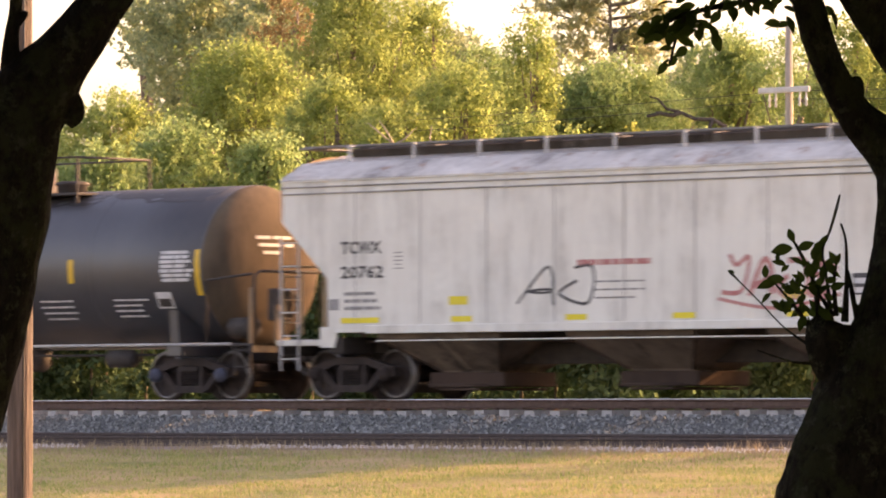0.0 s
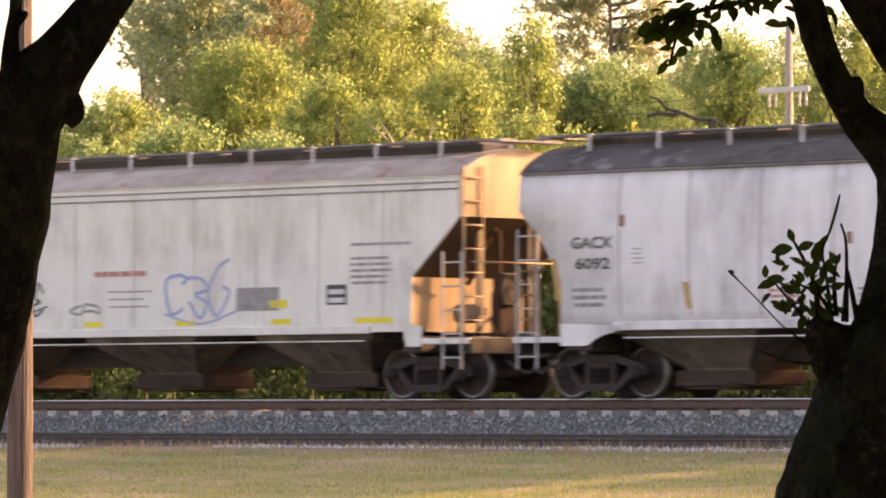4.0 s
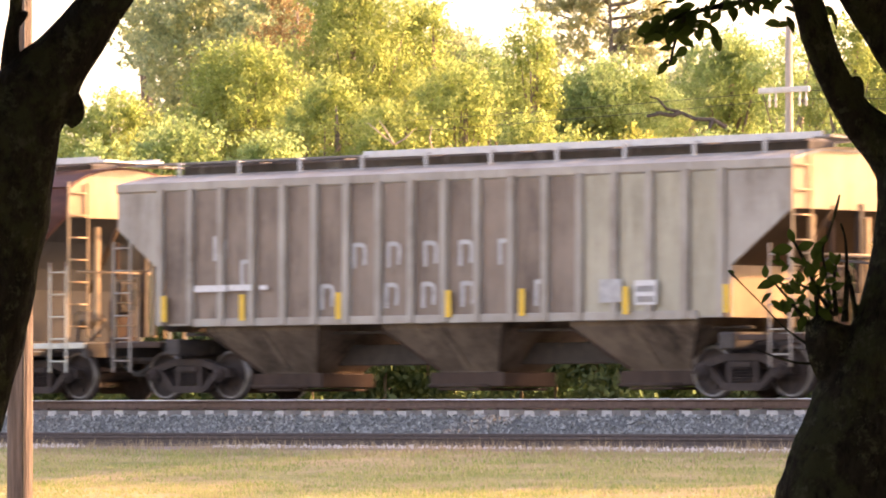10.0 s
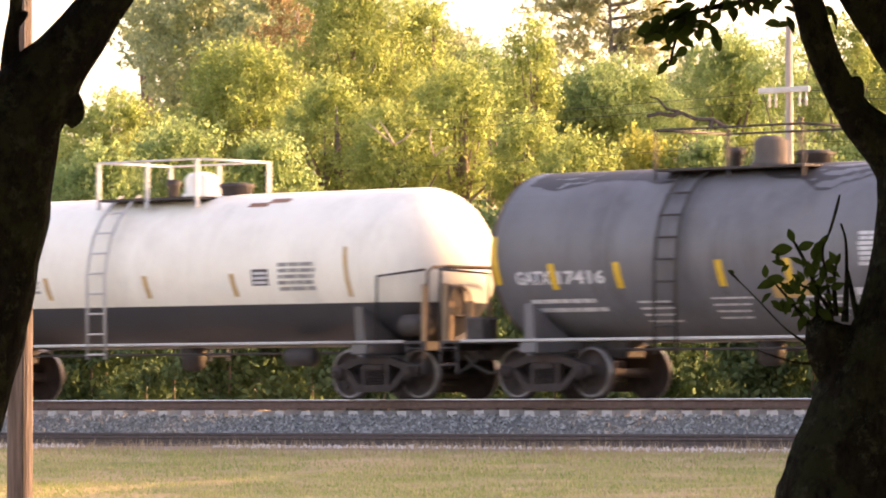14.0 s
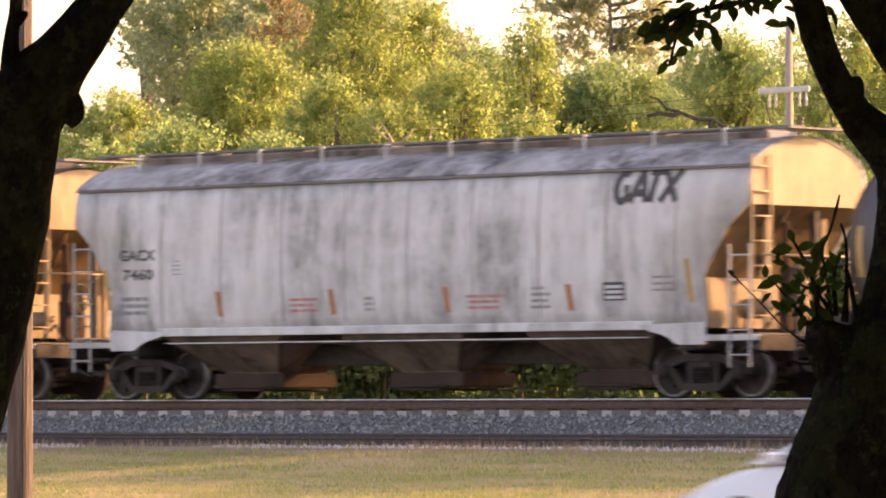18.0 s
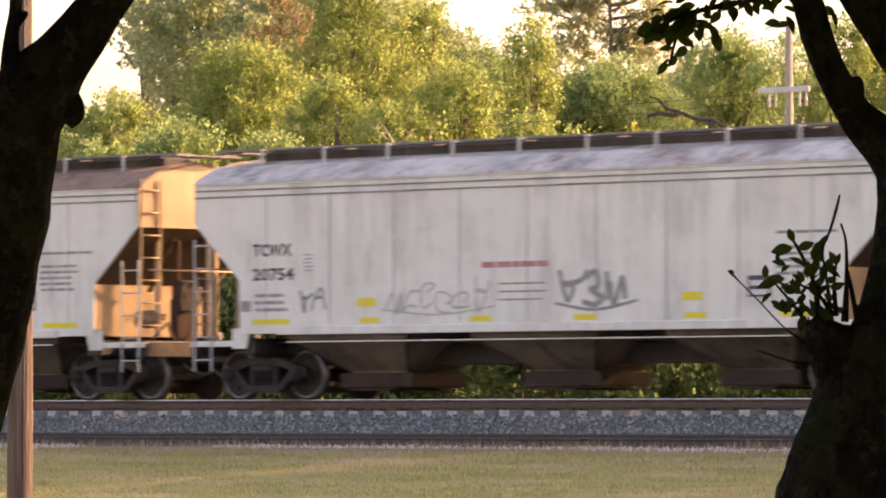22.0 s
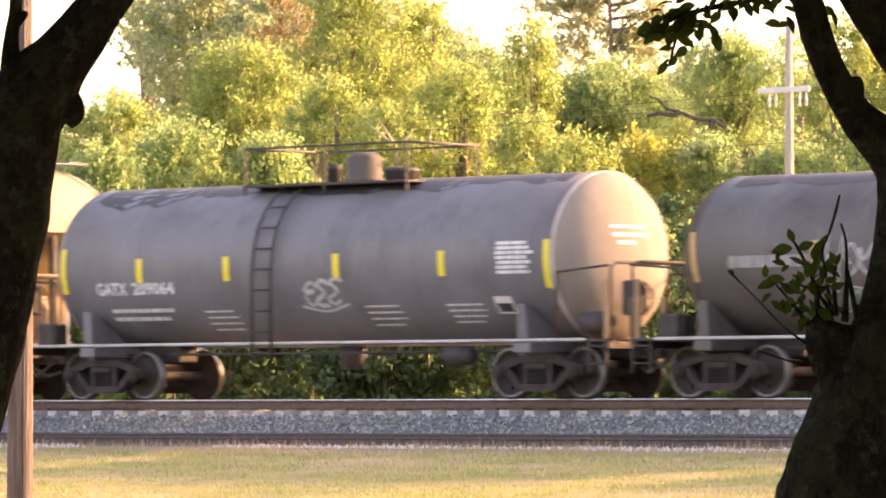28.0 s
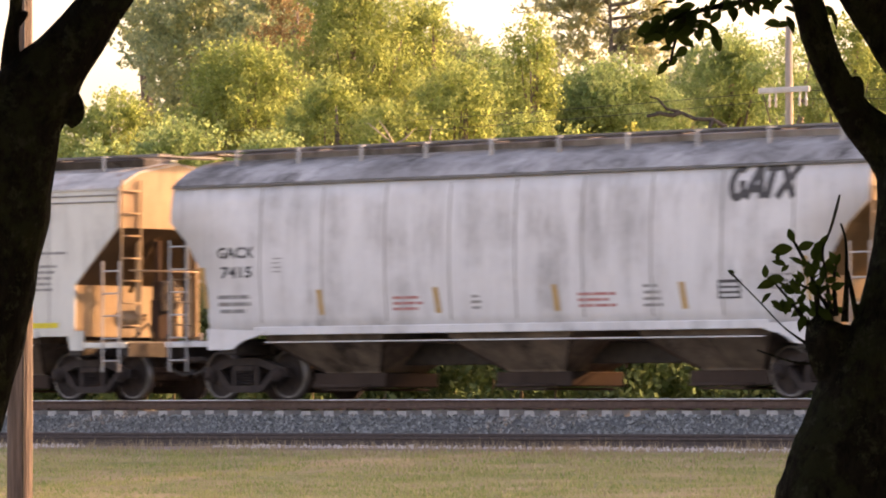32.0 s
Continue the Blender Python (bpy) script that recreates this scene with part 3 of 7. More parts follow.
def handbrake(car, x, y, z, s, mat):
    g = Geo()
    ring = [(x, y + 0.27 * math.cos(a), z + 0.27 * math.sin(a)) for a in [2 * math.pi * k / 20 for k in range(21)]]
    g.tube(ring, 0.022, 6)
    for k in range(5):
        a = 2 * math.pi * k / 5
        g.tube([(x, y, z), (x, y + 0.27 * math.cos(a), z + 0.27 * math.sin(a))], 0.014, 5)
    wheel = part("brake_wheel", g, mat, car)
    box = Geo()
    box.box(min(x - s * 0.32, x - s * 0.04), max(x - s * 0.32, x - s * 0.04), y - 0.2, y + 0.2, z - 0.3, z + 0.3, 0.03)
    part("gear_case", box, mat, wheel)
    part("chain", Geo().tube([(x - s * 0.15, y, z - 0.3), (x - s * 0.15, y, 1.05)], 0.018, 5), mat, wheel)


# ---- covered hopper cars ----
HALF_L = 8.26
SIDES = {  # half-width over height
    "round": [(1.2, 1.50), (1.5, 1.56), (2.2, 1.61), (3.0, 1.61), (3.6, 1.57), (3.94, 1.50)],
    "straight": [(1.2, 1.60), (3.97, 1.60)],
    "ribbed": [(1.37, 1.50), (4.0, 1.50)],
    "barrel": [(0.98, 1.48), (1.4, 1.55), (2.2, 1.62), (3.0, 1.60), (3.6, 1.50), (4.0, 1.34), (4.17, 1.22)],
    "rusty": [(0.82, 1.56), (2.2, 1.62), (3.0, 1.61), (3.6, 1.57), (4.02, 1.46)],
}
ENDS = {  # half-length over height: the slope sheets lean in under the vertical end
    "round": [(1.2, 7.28), (1.5, 7.28), (2.05, 7.25), (2.27, 7.37), (2.6, 7.60), (2.9, 7.81), (3.27, 8.25), (3.94, 8.25)],
    "straight": [(1.2, 7.08), (2.17, 7.10), (3.22, 8.26), (3.97, 8.26)],
    "ribbed": [(1.37, 6.80), (2.25, 6.82), (3.18, 8.15), (4.0, 8.15)],
    "barrel": [(0.98, 7.12), (4.17, 7.12)],
    "rusty": [(0.82, 6.8), (2.1, 6.75), (2.5, 6.95), (3.0, 7.35), (3.45, 7.95), (4.02, 7.95)],
}
ROOF_TOP = {"round": 4.46, "straight": 4.46, "ribbed": 4.25, "barrel": 4.32, "rusty": 4.42}
EAVE = {"round": 3.94, "straight": 3.97, "ribbed": 4.0, "barrel": 4.17, "rusty": 4.02}


def roof_arc(half, z1, top, n, start):
    """(y, z) over the roof from eave to eave: part of an ellipse that begins at the angle start."""
    turn = [start + (math.pi - 2 * start) * k / n for k in range(n + 1)]
    return [(half * math.cos(a) / math.cos(start), z1 + (top - z1) * (math.sin(a) - math.sin(start)) / (1 - math.sin(start))) for a in turn]


def hopper(label, kind, c, spread, side_mat, roof_mat, end_mat, group="covered hoppers in the train"):
    car = thing("hopper_car", label, "railway wagon", group, at=(c, 0, 0))
    w, e, z1, top = SIDES[kind], ENDS[kind], EAVE[kind], ROOF_TOP[kind]
    z0 = w[0][0]
    zs = sorted({z for z, _ in w} | {z for z, _ in e})
    # side sheets with the slope sheets between them
    for s, nm in ((-1, "side_sheet"), (1, "side_sheet")):
        g = Geo()
        rows = []
        for z in zs:
            x, y = ramp(z, e), s * ramp(z, w)
            n = 10
            rows.append([(-x + 2 * x * k / n, y, z) for k in range(n + 1)] + [(x, y - s * 0.05, z), (-x, y - s * 0.05, z)])
        g.loft(rows, True, True, kind in ("round", "barrel", "rusty"))
        part(nm, g, side_mat, car)
    for s in (-1, 1):
        zt = next(z for z, x in e if abs(x - e[-1][1]) < 0.02) if kind != "barrel" else z1
        zk = {"round": 2.05, "straight": 2.17, "ribbed": 2.25, "barrel": 2.0, "rusty": 2.1}[kind]
        for nm, za, zb, mt in (("end_wall", 0.0, zk, M["slope_grey"] if kind == "rusty" else M["end_lit"]), ("slope_sheet", zk, zt, M["slope_tan"] if kind == "round" else M["slope_grey"] if kind == "rusty" else M["slope"])):
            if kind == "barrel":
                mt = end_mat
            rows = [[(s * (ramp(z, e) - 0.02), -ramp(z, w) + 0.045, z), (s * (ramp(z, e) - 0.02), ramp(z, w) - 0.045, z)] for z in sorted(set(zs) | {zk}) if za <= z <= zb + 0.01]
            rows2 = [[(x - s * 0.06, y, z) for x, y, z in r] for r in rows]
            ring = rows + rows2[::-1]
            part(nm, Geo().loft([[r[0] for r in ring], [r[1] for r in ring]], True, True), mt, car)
        yt = ramp(z1, w)
        arc = roof_arc(yt, z1, top, 10, 0.0 if kind == "barrel" else 0.62)
        prof = [(yt, zt), *arc, (-yt, zt)] if kind != "barrel" else [(yt, z1 - 0.02), *arc, (-yt, z1 - 0.02)]
        xe = e[-1][1]
        g = Geo().loft([[(s * (xe - 0.05), y, z) for y, z in prof], [(s * (xe - 0.012), y, z) for y, z in prof]], True, True)
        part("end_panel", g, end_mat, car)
    # roof
    yt, xe = ramp(z1, w), e[-1][1]
    if kind == "round" or kind == "rusty" or kind == "barrel":
        arc = roof_arc(yt + 0.04, z1 + 0.012, top + 0.012, 14, 0.0 if kind == "barrel" else 0.62)
    elif kind == "straight":
        arc = [(1.63, z1 - 0.02), (1.63, z1), (1.55, z1 + 0.06), (1.05, z1 + 0.32), (0.0, top + 0.02), (-1.05, z1 + 0.32), (-1.55, z1 + 0.06), (-1.63, z1), (-1.63, z1 - 0.02)]
    else:
        arc = [(1.54, z1 - 0.12), (1.54, z1 + 0.02), (0.7, z1 + 0.2), (-0.7, z1 + 0.2), (-1.54, z1 + 0.02), (-1.54, z1 - 0.12)]
    g = Geo()
    inner = [(y * 0.97, z - 0.04) for y, z in arc][::-1]
    ends = [[(s * (xe + 0.004), y, z) for y, z in arc + inner] for s in (-1, 0, 1)]
    g.loft(ends, True, True, False)
    part("roof", g, roof_mat, car)
    if kind == "round":
        for s in (-1, 1):
            part("eave_rail", Geo().box(-xe, xe, s * (yt + 0.04) - 0.03, s * (yt + 0.04) + 0.025, z1 - 0.045, z1 - 0.005, 0.01), M["walk_grey"], car, "dark drip edge under the roof")
    if kind == "straight":
        for s in (-1, 1):
            for z, m in ((z1 - 0.27, M["seam"]), (z1 - 0.15, M["seam"]), (z1 - 0.045, side_mat)):
                part("eave_rib", Geo().box(-xe, xe, s * 1.61 - 0.02, s * 1.61 + 0.018, z, z + 0.028, 0.007), m, car)
    # running boards on brackets, with the hatch covers between them
    zb = 4.59 if kind in ("round", "straight") else (4.40 if kind == "ribbed" else 4.53 if kind == "rusty" else 4.42)
    pale = M["insulator"] if kind in ("rusty", "barrel") else M["walk_grey"]
    for y0, y1 in ((-0.78, -0.40), (0.40, 0.78)):
        board = None
        for k in range(4):
            ya = y0 + (y1 - y0) * k / 4
            g = Geo().box(-xe - 0.25, xe + 0.25, ya, ya + (y1 - y0) / 4 - 0.025, zb, zb + 0.035)
            if board is None:
                board = part("running_board", g, pale, car)
            else:
                part("plank", g, pale, board)
    if kind in ("barrel", "rusty", "ribbed"):
        for y in (-0.8, 0.8):
            part("board_edge", Geo().box(-xe * (0.86 if kind != "ribbed" else 0.3), xe + 0.1, y - 0.015, y + 0.015, zb - 0.03, zb + 0.09, 0.006), M["insulator"], car, "pale edge strip of the running board")
    for s in (-1, 1):
        x = s * (xe + 0.1)
        part("end_walk", Geo().box(x - 0.2, x + 0.2, -0.85, 0.85, zb - 0.03, zb + 0.004, 0.008), pale, car)
    nb = 10 if kind != "barrel" else 12
    bm = None
    for k in range(nb):
        x = -xe * 0.87 + 2 * xe * 0.87 * k / (nb - 1)
        for s in (-1, 1):
            if bm is None:
                zr = z1 + (top - z1) * 0.45
                bm = Geo().box(-0.038, 0.038, -0.02, 0.0, zr - zb, 0.0, 0.004).box(-0.02, 0.02, 0.0, 0.3, -0.03, -0.005).mesh("board_bracket", M["insulator"] if kind == "rusty" else roof_mat if kind == "barrel" else M["pipe_pale"])
            b = part("board_bracket", bm, None, car, at=(x, s * 0.92, zb + 0.02))
            if s > 0:
                b.rotation_euler = (0, 0, math.pi)
    # roof_dark here stands in for the shade between the running boards
    part("hatch_coaming", Geo().box(-xe * 0.93, xe * 0.93, -0.36, 0.36, z1 + 0.1, zb - 0.02, 0.02), roof_mat if kind == "round" else M["roof_dark"], car)
    cov = Geo().box(-0.95, 0.95, -0.33, 0.33, 0.0, 0.09, 0.03).box(-0.9, -0.82, -0.36, 0.36, 0.05, 0.12).box(0.82, 0.9, -0.36, 0.36, 0.05, 0.12).mesh("hatch_cover", M["roof_dark"])
    for k in range(7):
        part("hatch_cover", cov, None, car, at=(-xe * 0.8 + xe * 1.6 * k / 6, 0, zb - 0.06))
    # side sills and end platforms
    zp = 1.20
    if kind == "barrel":
        for s in (-1, 1):
            part("side_sill", Geo().box(-7.2, 7.2, *sorted((s * 1.44, s * 1.53)), 0.86, 0.985, 0.012), M["bay_dark"], car)
    else:
        for s in (-1, 1):
            y = s * (ramp(z0, w) - 0.01)
            part("side_sill", Geo().box(-6.1, 6.1, min(y, y + s * 0.07), max(y, y + s * 0.07), z0 - 0.03, z0 + 0.12, 0.012), side_mat, car)
    for s in (-1, 1):
        fr = part("end_platform", Geo().box(*sorted((s * 8.3, s * 8.45)), -1.5, 1.5, 0.80, 1.06, 0.012), M["steel"], car)
        for y in (-1.5, 1.5):
            part("platform_side", Geo().box(*sorted((s * 7.0, s * 8.42)), y - 0.06, y + 0.06, 0.97, 1.075, 0.012), M["bay_dark"] if kind in ("ribbed", "barrel") else side_mat, fr)
        part("crossover_step", Geo().box(*sorted((s * 8.05, s * 8.28)), -1.35, 1.35, 1.075, 1.10).box(*sorted((s * 7.75, s * 7.98)), -1.35, 1.35, 1.075, 1.10), M["walk_grey"], fr, "open grating across the car's end")
        part("bolster_web", Geo().slab([(s * 6.5, 0.84), (s * 7.25, 0.84), (s * 7.9, 1.02), (s * 7.9, 1.12), (s * 6.5, 1.12)][::s], -0.62, 0.62), M["steel"], fr)
        # corner plates hang below the sill at the bolsters
        for y in (-1.56, 1.56):
            pl = Geo().slab([(s * 6.85, z0 + 0.1), (s * 7.3, z0 + 0.1), (s * 7.3, 0.93), (s * 6.95, 0.93)][::s] if kind != "round" else [(s * 5.75, z0 + 0.05), (s * 7.28, z0 + 0.1), (s * 7.28, 0.91), (s * 6.72, 0.91), (s * 6.62, 0.93), (s * 6.48, 1.02), (s * 6.3, 1.09), (s * 6.05, 1.14)][::s], y - 0.02, y + 0.02)
            if kind in ("round", "straight", "rusty"):
                part("gusset", pl, side_mat, fr)
        for y in (-0.75, 0.75):
            part("end_post", Geo().box(s * 7.95 - 0.05, s * 7.95 + 0.05, y - 0.05, y + 0.05, zp, 3.28, 0.012), end_mat, car)
        coupler(car, s * 8.1, s)
        part("draft_sill", Geo().box(*sorted((s * 5.6, s * 8.35)), -0.2, 0.2, 0.70, 1.05, 0.02), M["steel"], car)
        xs = s * (xe + 0.03)
        ladder(car, (xs, -s * 1.52), (xs, -s * 1.02), 0, 1.18, 4.12, 0.42, end_mat, name="end_ladder")
        ladder(car, (xs, s * 1.52), (xs, s * 1.02), 0, 1.18, 2.3, 0.42, end_mat, name="end_ladder")
        for y in (-1.58, 1.58):
            xa = s * (xe - 0.42)
            ladder(car, (xs, y), (xa, y), 0, 0.52 if y < 0 else 0.5, 2.95 if s < 0 else 2.6, 0.42, M["pipe_pale"] if kind in ("round", "straight") else side_mat, name="side_ladder")
        part("grab_rail", Geo().tube([(xs + s * 0.1, -1.4, 2.42), (xs + s * 0.1, 1.4, 2.42)], 0.02, 6), end_mat, car)
    handbrake(car, 8.2, -0.15, 1.95, 1, M["steel"])
    part("brake_stand", Geo().box(7.92, 8.12, -0.42, 0.12, 1.05, 1.9, 0.02).box(7.98, 8.08, -0.36, -0.28, 1.9, 3.0, 0.01), M["bay_dark"], car)
    part("brake_lever", Geo().tube([(8.12, -0.5, 1.12), (8.2, -0.75, 1.45), (8.05, -1.0, 1.12)], 0.03, 6), M["steel"], car)
    part("branch_pipe", Geo().tube([(6.9, -0.9, 0.92), (7.6, -0.95, 1.0), (7.7, -0.95, 1.5), (8.0, -0.6, 1.6)], 0.03, 6), M["steel"], car)
    # brake gear on the end platforms
    part("brake_cylinder", Geo().lathe([(7.45, 0.05), (7.46, 0.17), (7.86, 0.17), (7.88, 0.12), (7.98, 0.12), (7.99, 0.03), (8.15, 0.03)], "x", (0, -0.75, 1.52), 16), M["post_lit"], car)
    part("air_reservoir", Geo().lathe([(-0.55, 0.04), (-0.5, 0.2), (0.5, 0.2), (0.55, 0.04)], "y", (-7.8, 0, 1.48), 18), M["steel"], car)
    part("brake_rod", Geo().tube([(8.25, -0.15, 1.7), (8.22, -0.2, 1.25), (8.0, -0.3, 0.95)], 0.022, 6), M["steel"], car)
    part("control_valve", Geo().box(-8.15, -7.85, 0.3, 0.65, 1.3, 1.75, 0.05), M["steel"], car)
    for s in (-1, 1):
        part("end_stanchion", Geo().box(s * 8.1 - 0.06, s * 8.1 + 0.06, 0.3, 0.42, 1.2, 3.3, 0.01), M["steel"], car)
        if kind != "barrel":
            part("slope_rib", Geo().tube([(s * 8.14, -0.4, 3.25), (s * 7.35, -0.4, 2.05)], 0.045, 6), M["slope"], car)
    for x0, x1 in ((-7.9, -5.6), (5.6, 7.9)) if kind in ("barrel", "rusty") else ((-7.9, 7.9),):
        part("centre_sill", Geo().box(x0, x1, -0.19, 0.19, 0.62, 1.0, 0.02), M["steel"], car)
    # bays with their outlet gates
    yb = ramp(z0, w) - 0.06
    for k in (-1.5, -0.5, 0.5, 1.5) if kind == "barrel" else (-1, 0, 1):
        xc, hx0 = (k * 3.4, 1.6) if kind == "barrel" else (k * 4.15, 1.35) if kind == "rusty" else (k * 4.5, 1.48)
        g = Geo()
        rows = []
        bl, by, zl = (0.55, 0.5, 0.40) if kind == "barrel" else (0.62, 0.46, 0.32) if kind == "rusty" else (0.72, 0.62, 0.52)
        shape = ((z0 + 0.06, hx0, yb - 0.05), (z0 - 0.12, hx0 - 0.02, yb - 0.1), (zl, bl, by), (zl - 0.05, bl - 0.03, by - 0.03))
        for z, hx, hy in shape:
            rows.append([(xc - hx, -hy, z), (xc + hx, -hy, z), (xc + hx, hy, z), (xc - hx, hy, z)])
        g.loft(rows[::-1], True, True)
        bay = part("hopper_bay", g, M["bay"] if kind in ("round", "straight", "ribbed") else M["bay_dark"], car)
        for sx in (-1, 1):
            e0, e1 = (xc + sx * (hx0 - 0.02), -yb + 0.09, z0 - 0.12), (xc + sx * bl, -by - 0.01, zl)
            part("bay_flange", Geo().tube([e0, e1], 0.028, 5, False), M["bay_dark"], bay)
        part("bay_rib", Geo().loft([[(xc - 0.06, -yb + 0.05, z0 - 0.1), (xc + 0.06, -yb + 0.05, z0 - 0.1), (xc + 0.06, -yb + 0.2, z0 - 0.1), (xc - 0.06, -yb + 0.2, z0 - 0.1)],
                                    [(xc - 0.06, -by - 0.04, zl + 0.02), (xc + 0.06, -by - 0.04, zl + 0.02), (xc + 0.06, -by + 0.1, zl + 0.02), (xc - 0.06, -by + 0.1, zl + 0.02)]], True, True), M["bay"], bay)
        g = Geo().box(xc - bl - 0.18, xc + bl + 0.18, -0.70, 0.70, 0.22, zl - 0.04, 0.02).box(xc - 0.5, xc + 0.5, -0.9, 0.9, 0.155, 0.20, 0.01)
        g.tube([(xc - 0.7, -0.92, 0.24), (xc + 0.7, -0.92, 0.24)], 0.035, 6)
        part("outlet_gate", g, M["bay_dark"], bay)
    if kind in ("round", "straight"):
        for s in (-1, 1):
            y = s * (ramp(z0, w) - 0.04)
            part("sill_lip", Geo().box(-5.9, 5.9, y - 0.02, y + 0.02, 1.03, 1.055, 0.004), side_mat, car, "thin lip below the side sill")
    part("brake_pipe", Geo().tube([(-6.8, -0.9, z0 - 0.16), (6.8, -0.9, z0 - 0.16)], 0.03, 6), M["steel"], car)
    for x in (-spread, spread):
        bogie(car, x)
        part("body_bolster", Geo().box(x - 0.18, x + 0.18, -1.5, 1.5, 0.82, 1.12, 0.03), M["steel"], car)
    ROLLING.append((car, c))
    return car, on_side(w)


def seams(car, surf, xs, z0, z1, mat, w=0.03):
    """Welded seams that stand a little proud of the side."""
    up = lambda x, z: (x, surf(x, z)[1] + 0.003, z)
    for x in xs:
        g, n = Geo(), 18
        g.loft([[up(x - w, z0 + (z1 - z0) * k / n), surf(x - w * 0.4, z0 + (z1 - z0) * k / n), surf(x + w * 0.4, z0 + (z1 - z0) * k / n), up(x + w, z0 + (z1 - z0) * k / n)] for k in range(n + 1)], False)
        part("weld_seam", g, mat, car)


def blot(car, surf, x, z, rx, rz, mat, seed, name="rust_patch", label="dull rust patch", rough=1.0):
    """A ragged-edged patch that lies on the side."""
    g, n = Geo(), 36
    rim = []
    for k in range(n):
        a = 2 * math.pi * k / n
        r = 1 + rough * (0.75 * noise.noise((math.cos(a) * 1.6, math.sin(a) * 1.6, seed)) + 0.45 * noise.noise((math.cos(a) * 4, math.sin(a) * 4, seed + 9)))
        q = surf(x + rx * r * math.cos(a), z + rz * r * math.sin(a))
        rim.append((q[0], q[1] + 0.001, q[2]))
    c = surf(x, z)
    g.add([(c[0], c[1] + 0.001, c[2])] + rim, [(0, 1 + k, 1 + (k + 1) % n) for k in range(n)])
    part(name, g, mat, car, label)


def stripes(car, surf, spots, mat, w=0.14, h=0.42, lean=0.0, label="vertical reflector strip"):
    for x, z in spots:
        part("reflector_strip", bars(Geo(), surf, [(x - w / 2, z - h / 2, w, h)], lean), mat, car, label)


def lines(car, surf, x, z, w, count, mat, pitch=0.11, h=0.05, seed=1, name="stencil_block"):
    """Small writing that cannot be read: one bar a line."""
    rng, g = random.Random(seed), Geo()
    for k in range(count):
        a, end = x + rng.uniform(0, 0.05), x + w * rng.uniform(0.75, 1.0)
        while a < end:
            b = min(a + rng.uniform(0.12, 0.4), end)
            bars(g, surf, [(a, z - k * pitch, max(b - a - 0.03, 0.02), h)])
            a = b
    tagged(part(name, g, mat, car, "small stencilled lines"), kind="stuff")


def panel_mark(car, surf, x, z, w, h, mat, inner, rows=3):
    p = part("stencil_panel", bars(Geo(), surf, [(x, z, w, h)]), mat, car, "painted consolidated stencil box")
    lift = lambda a, b: (lambda q: (q[0], q[1] - 0.004, q[2]))(surf(a, b))
    g = Geo()
    for k in range(rows):
        bars(g, lift, [(x + w * 0.1, z + h * (0.1 + 0.85 * k / rows), w * 0.8, h * 0.5 / rows)])
    tagged(part("stencil_block", g, inner, p), kind="stuff")


def block_logo(car, surf, x, z, w, h, mat, lean=0.15):
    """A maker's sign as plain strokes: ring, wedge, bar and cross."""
    u = w / 4.2
    sign = part("painted_sign", ribbon(Geo(), surf, [(x + u * (0.45 + 0.42 * math.cos(a)) + lean * (h * (0.5 + 0.45 * math.sin(a))), z + h * (0.5 + 0.45 * math.sin(a))) for a in [0.9 + 5.0 * k / 9 for k in range(10)]], h * 0.24), mat, car, "large faded painted sign of plain strokes")
    for a, b in (((0.5, 0.45), (0.88, 0.45)), ((1.2, 0.3), (1.85, 0.3)), ((1.0, 0.0), (1.6, 1.0)), ((1.6, 1.0), (2.0, 0.0)), ((2.0, 0.95), (2.9, 0.95)), ((2.45, 0.95), (2.3, 0.0)), ((2.9, 0.0), (4.0, 1.0)), ((3.0, 1.0), (3.9, 0.0))):
        part("sign_stroke", ribbon(Geo(), surf, [(x + u * a[0] + lean * h * a[1], z + h * a[1]), (x + u * (a[0] + b[0]) / 2 + lean * h * (a[1] + b[1]) / 2, z + h * (a[1] + b[1]) / 2), (x + u * b[0] + lean * h * b[1], z + h * b[1])], h * 0.24), mat, sign)


def glyph_bars(car, surf, x, z, w, h, count, mat):
    """An owner's mark as plain upright bars."""
    u = w / count
    g = Geo()
    for k in range(count):
        bars(g, surf, [(x + u * k, z, u * 0.22, h), (x + u * k + u * 0.5, z, u * 0.22, h), (x + u * k, z + h * 0.78, u * 0.7, h * 0.22)])
    part("owner_mark", g, mat, car, "owner's mark as plain blocks")


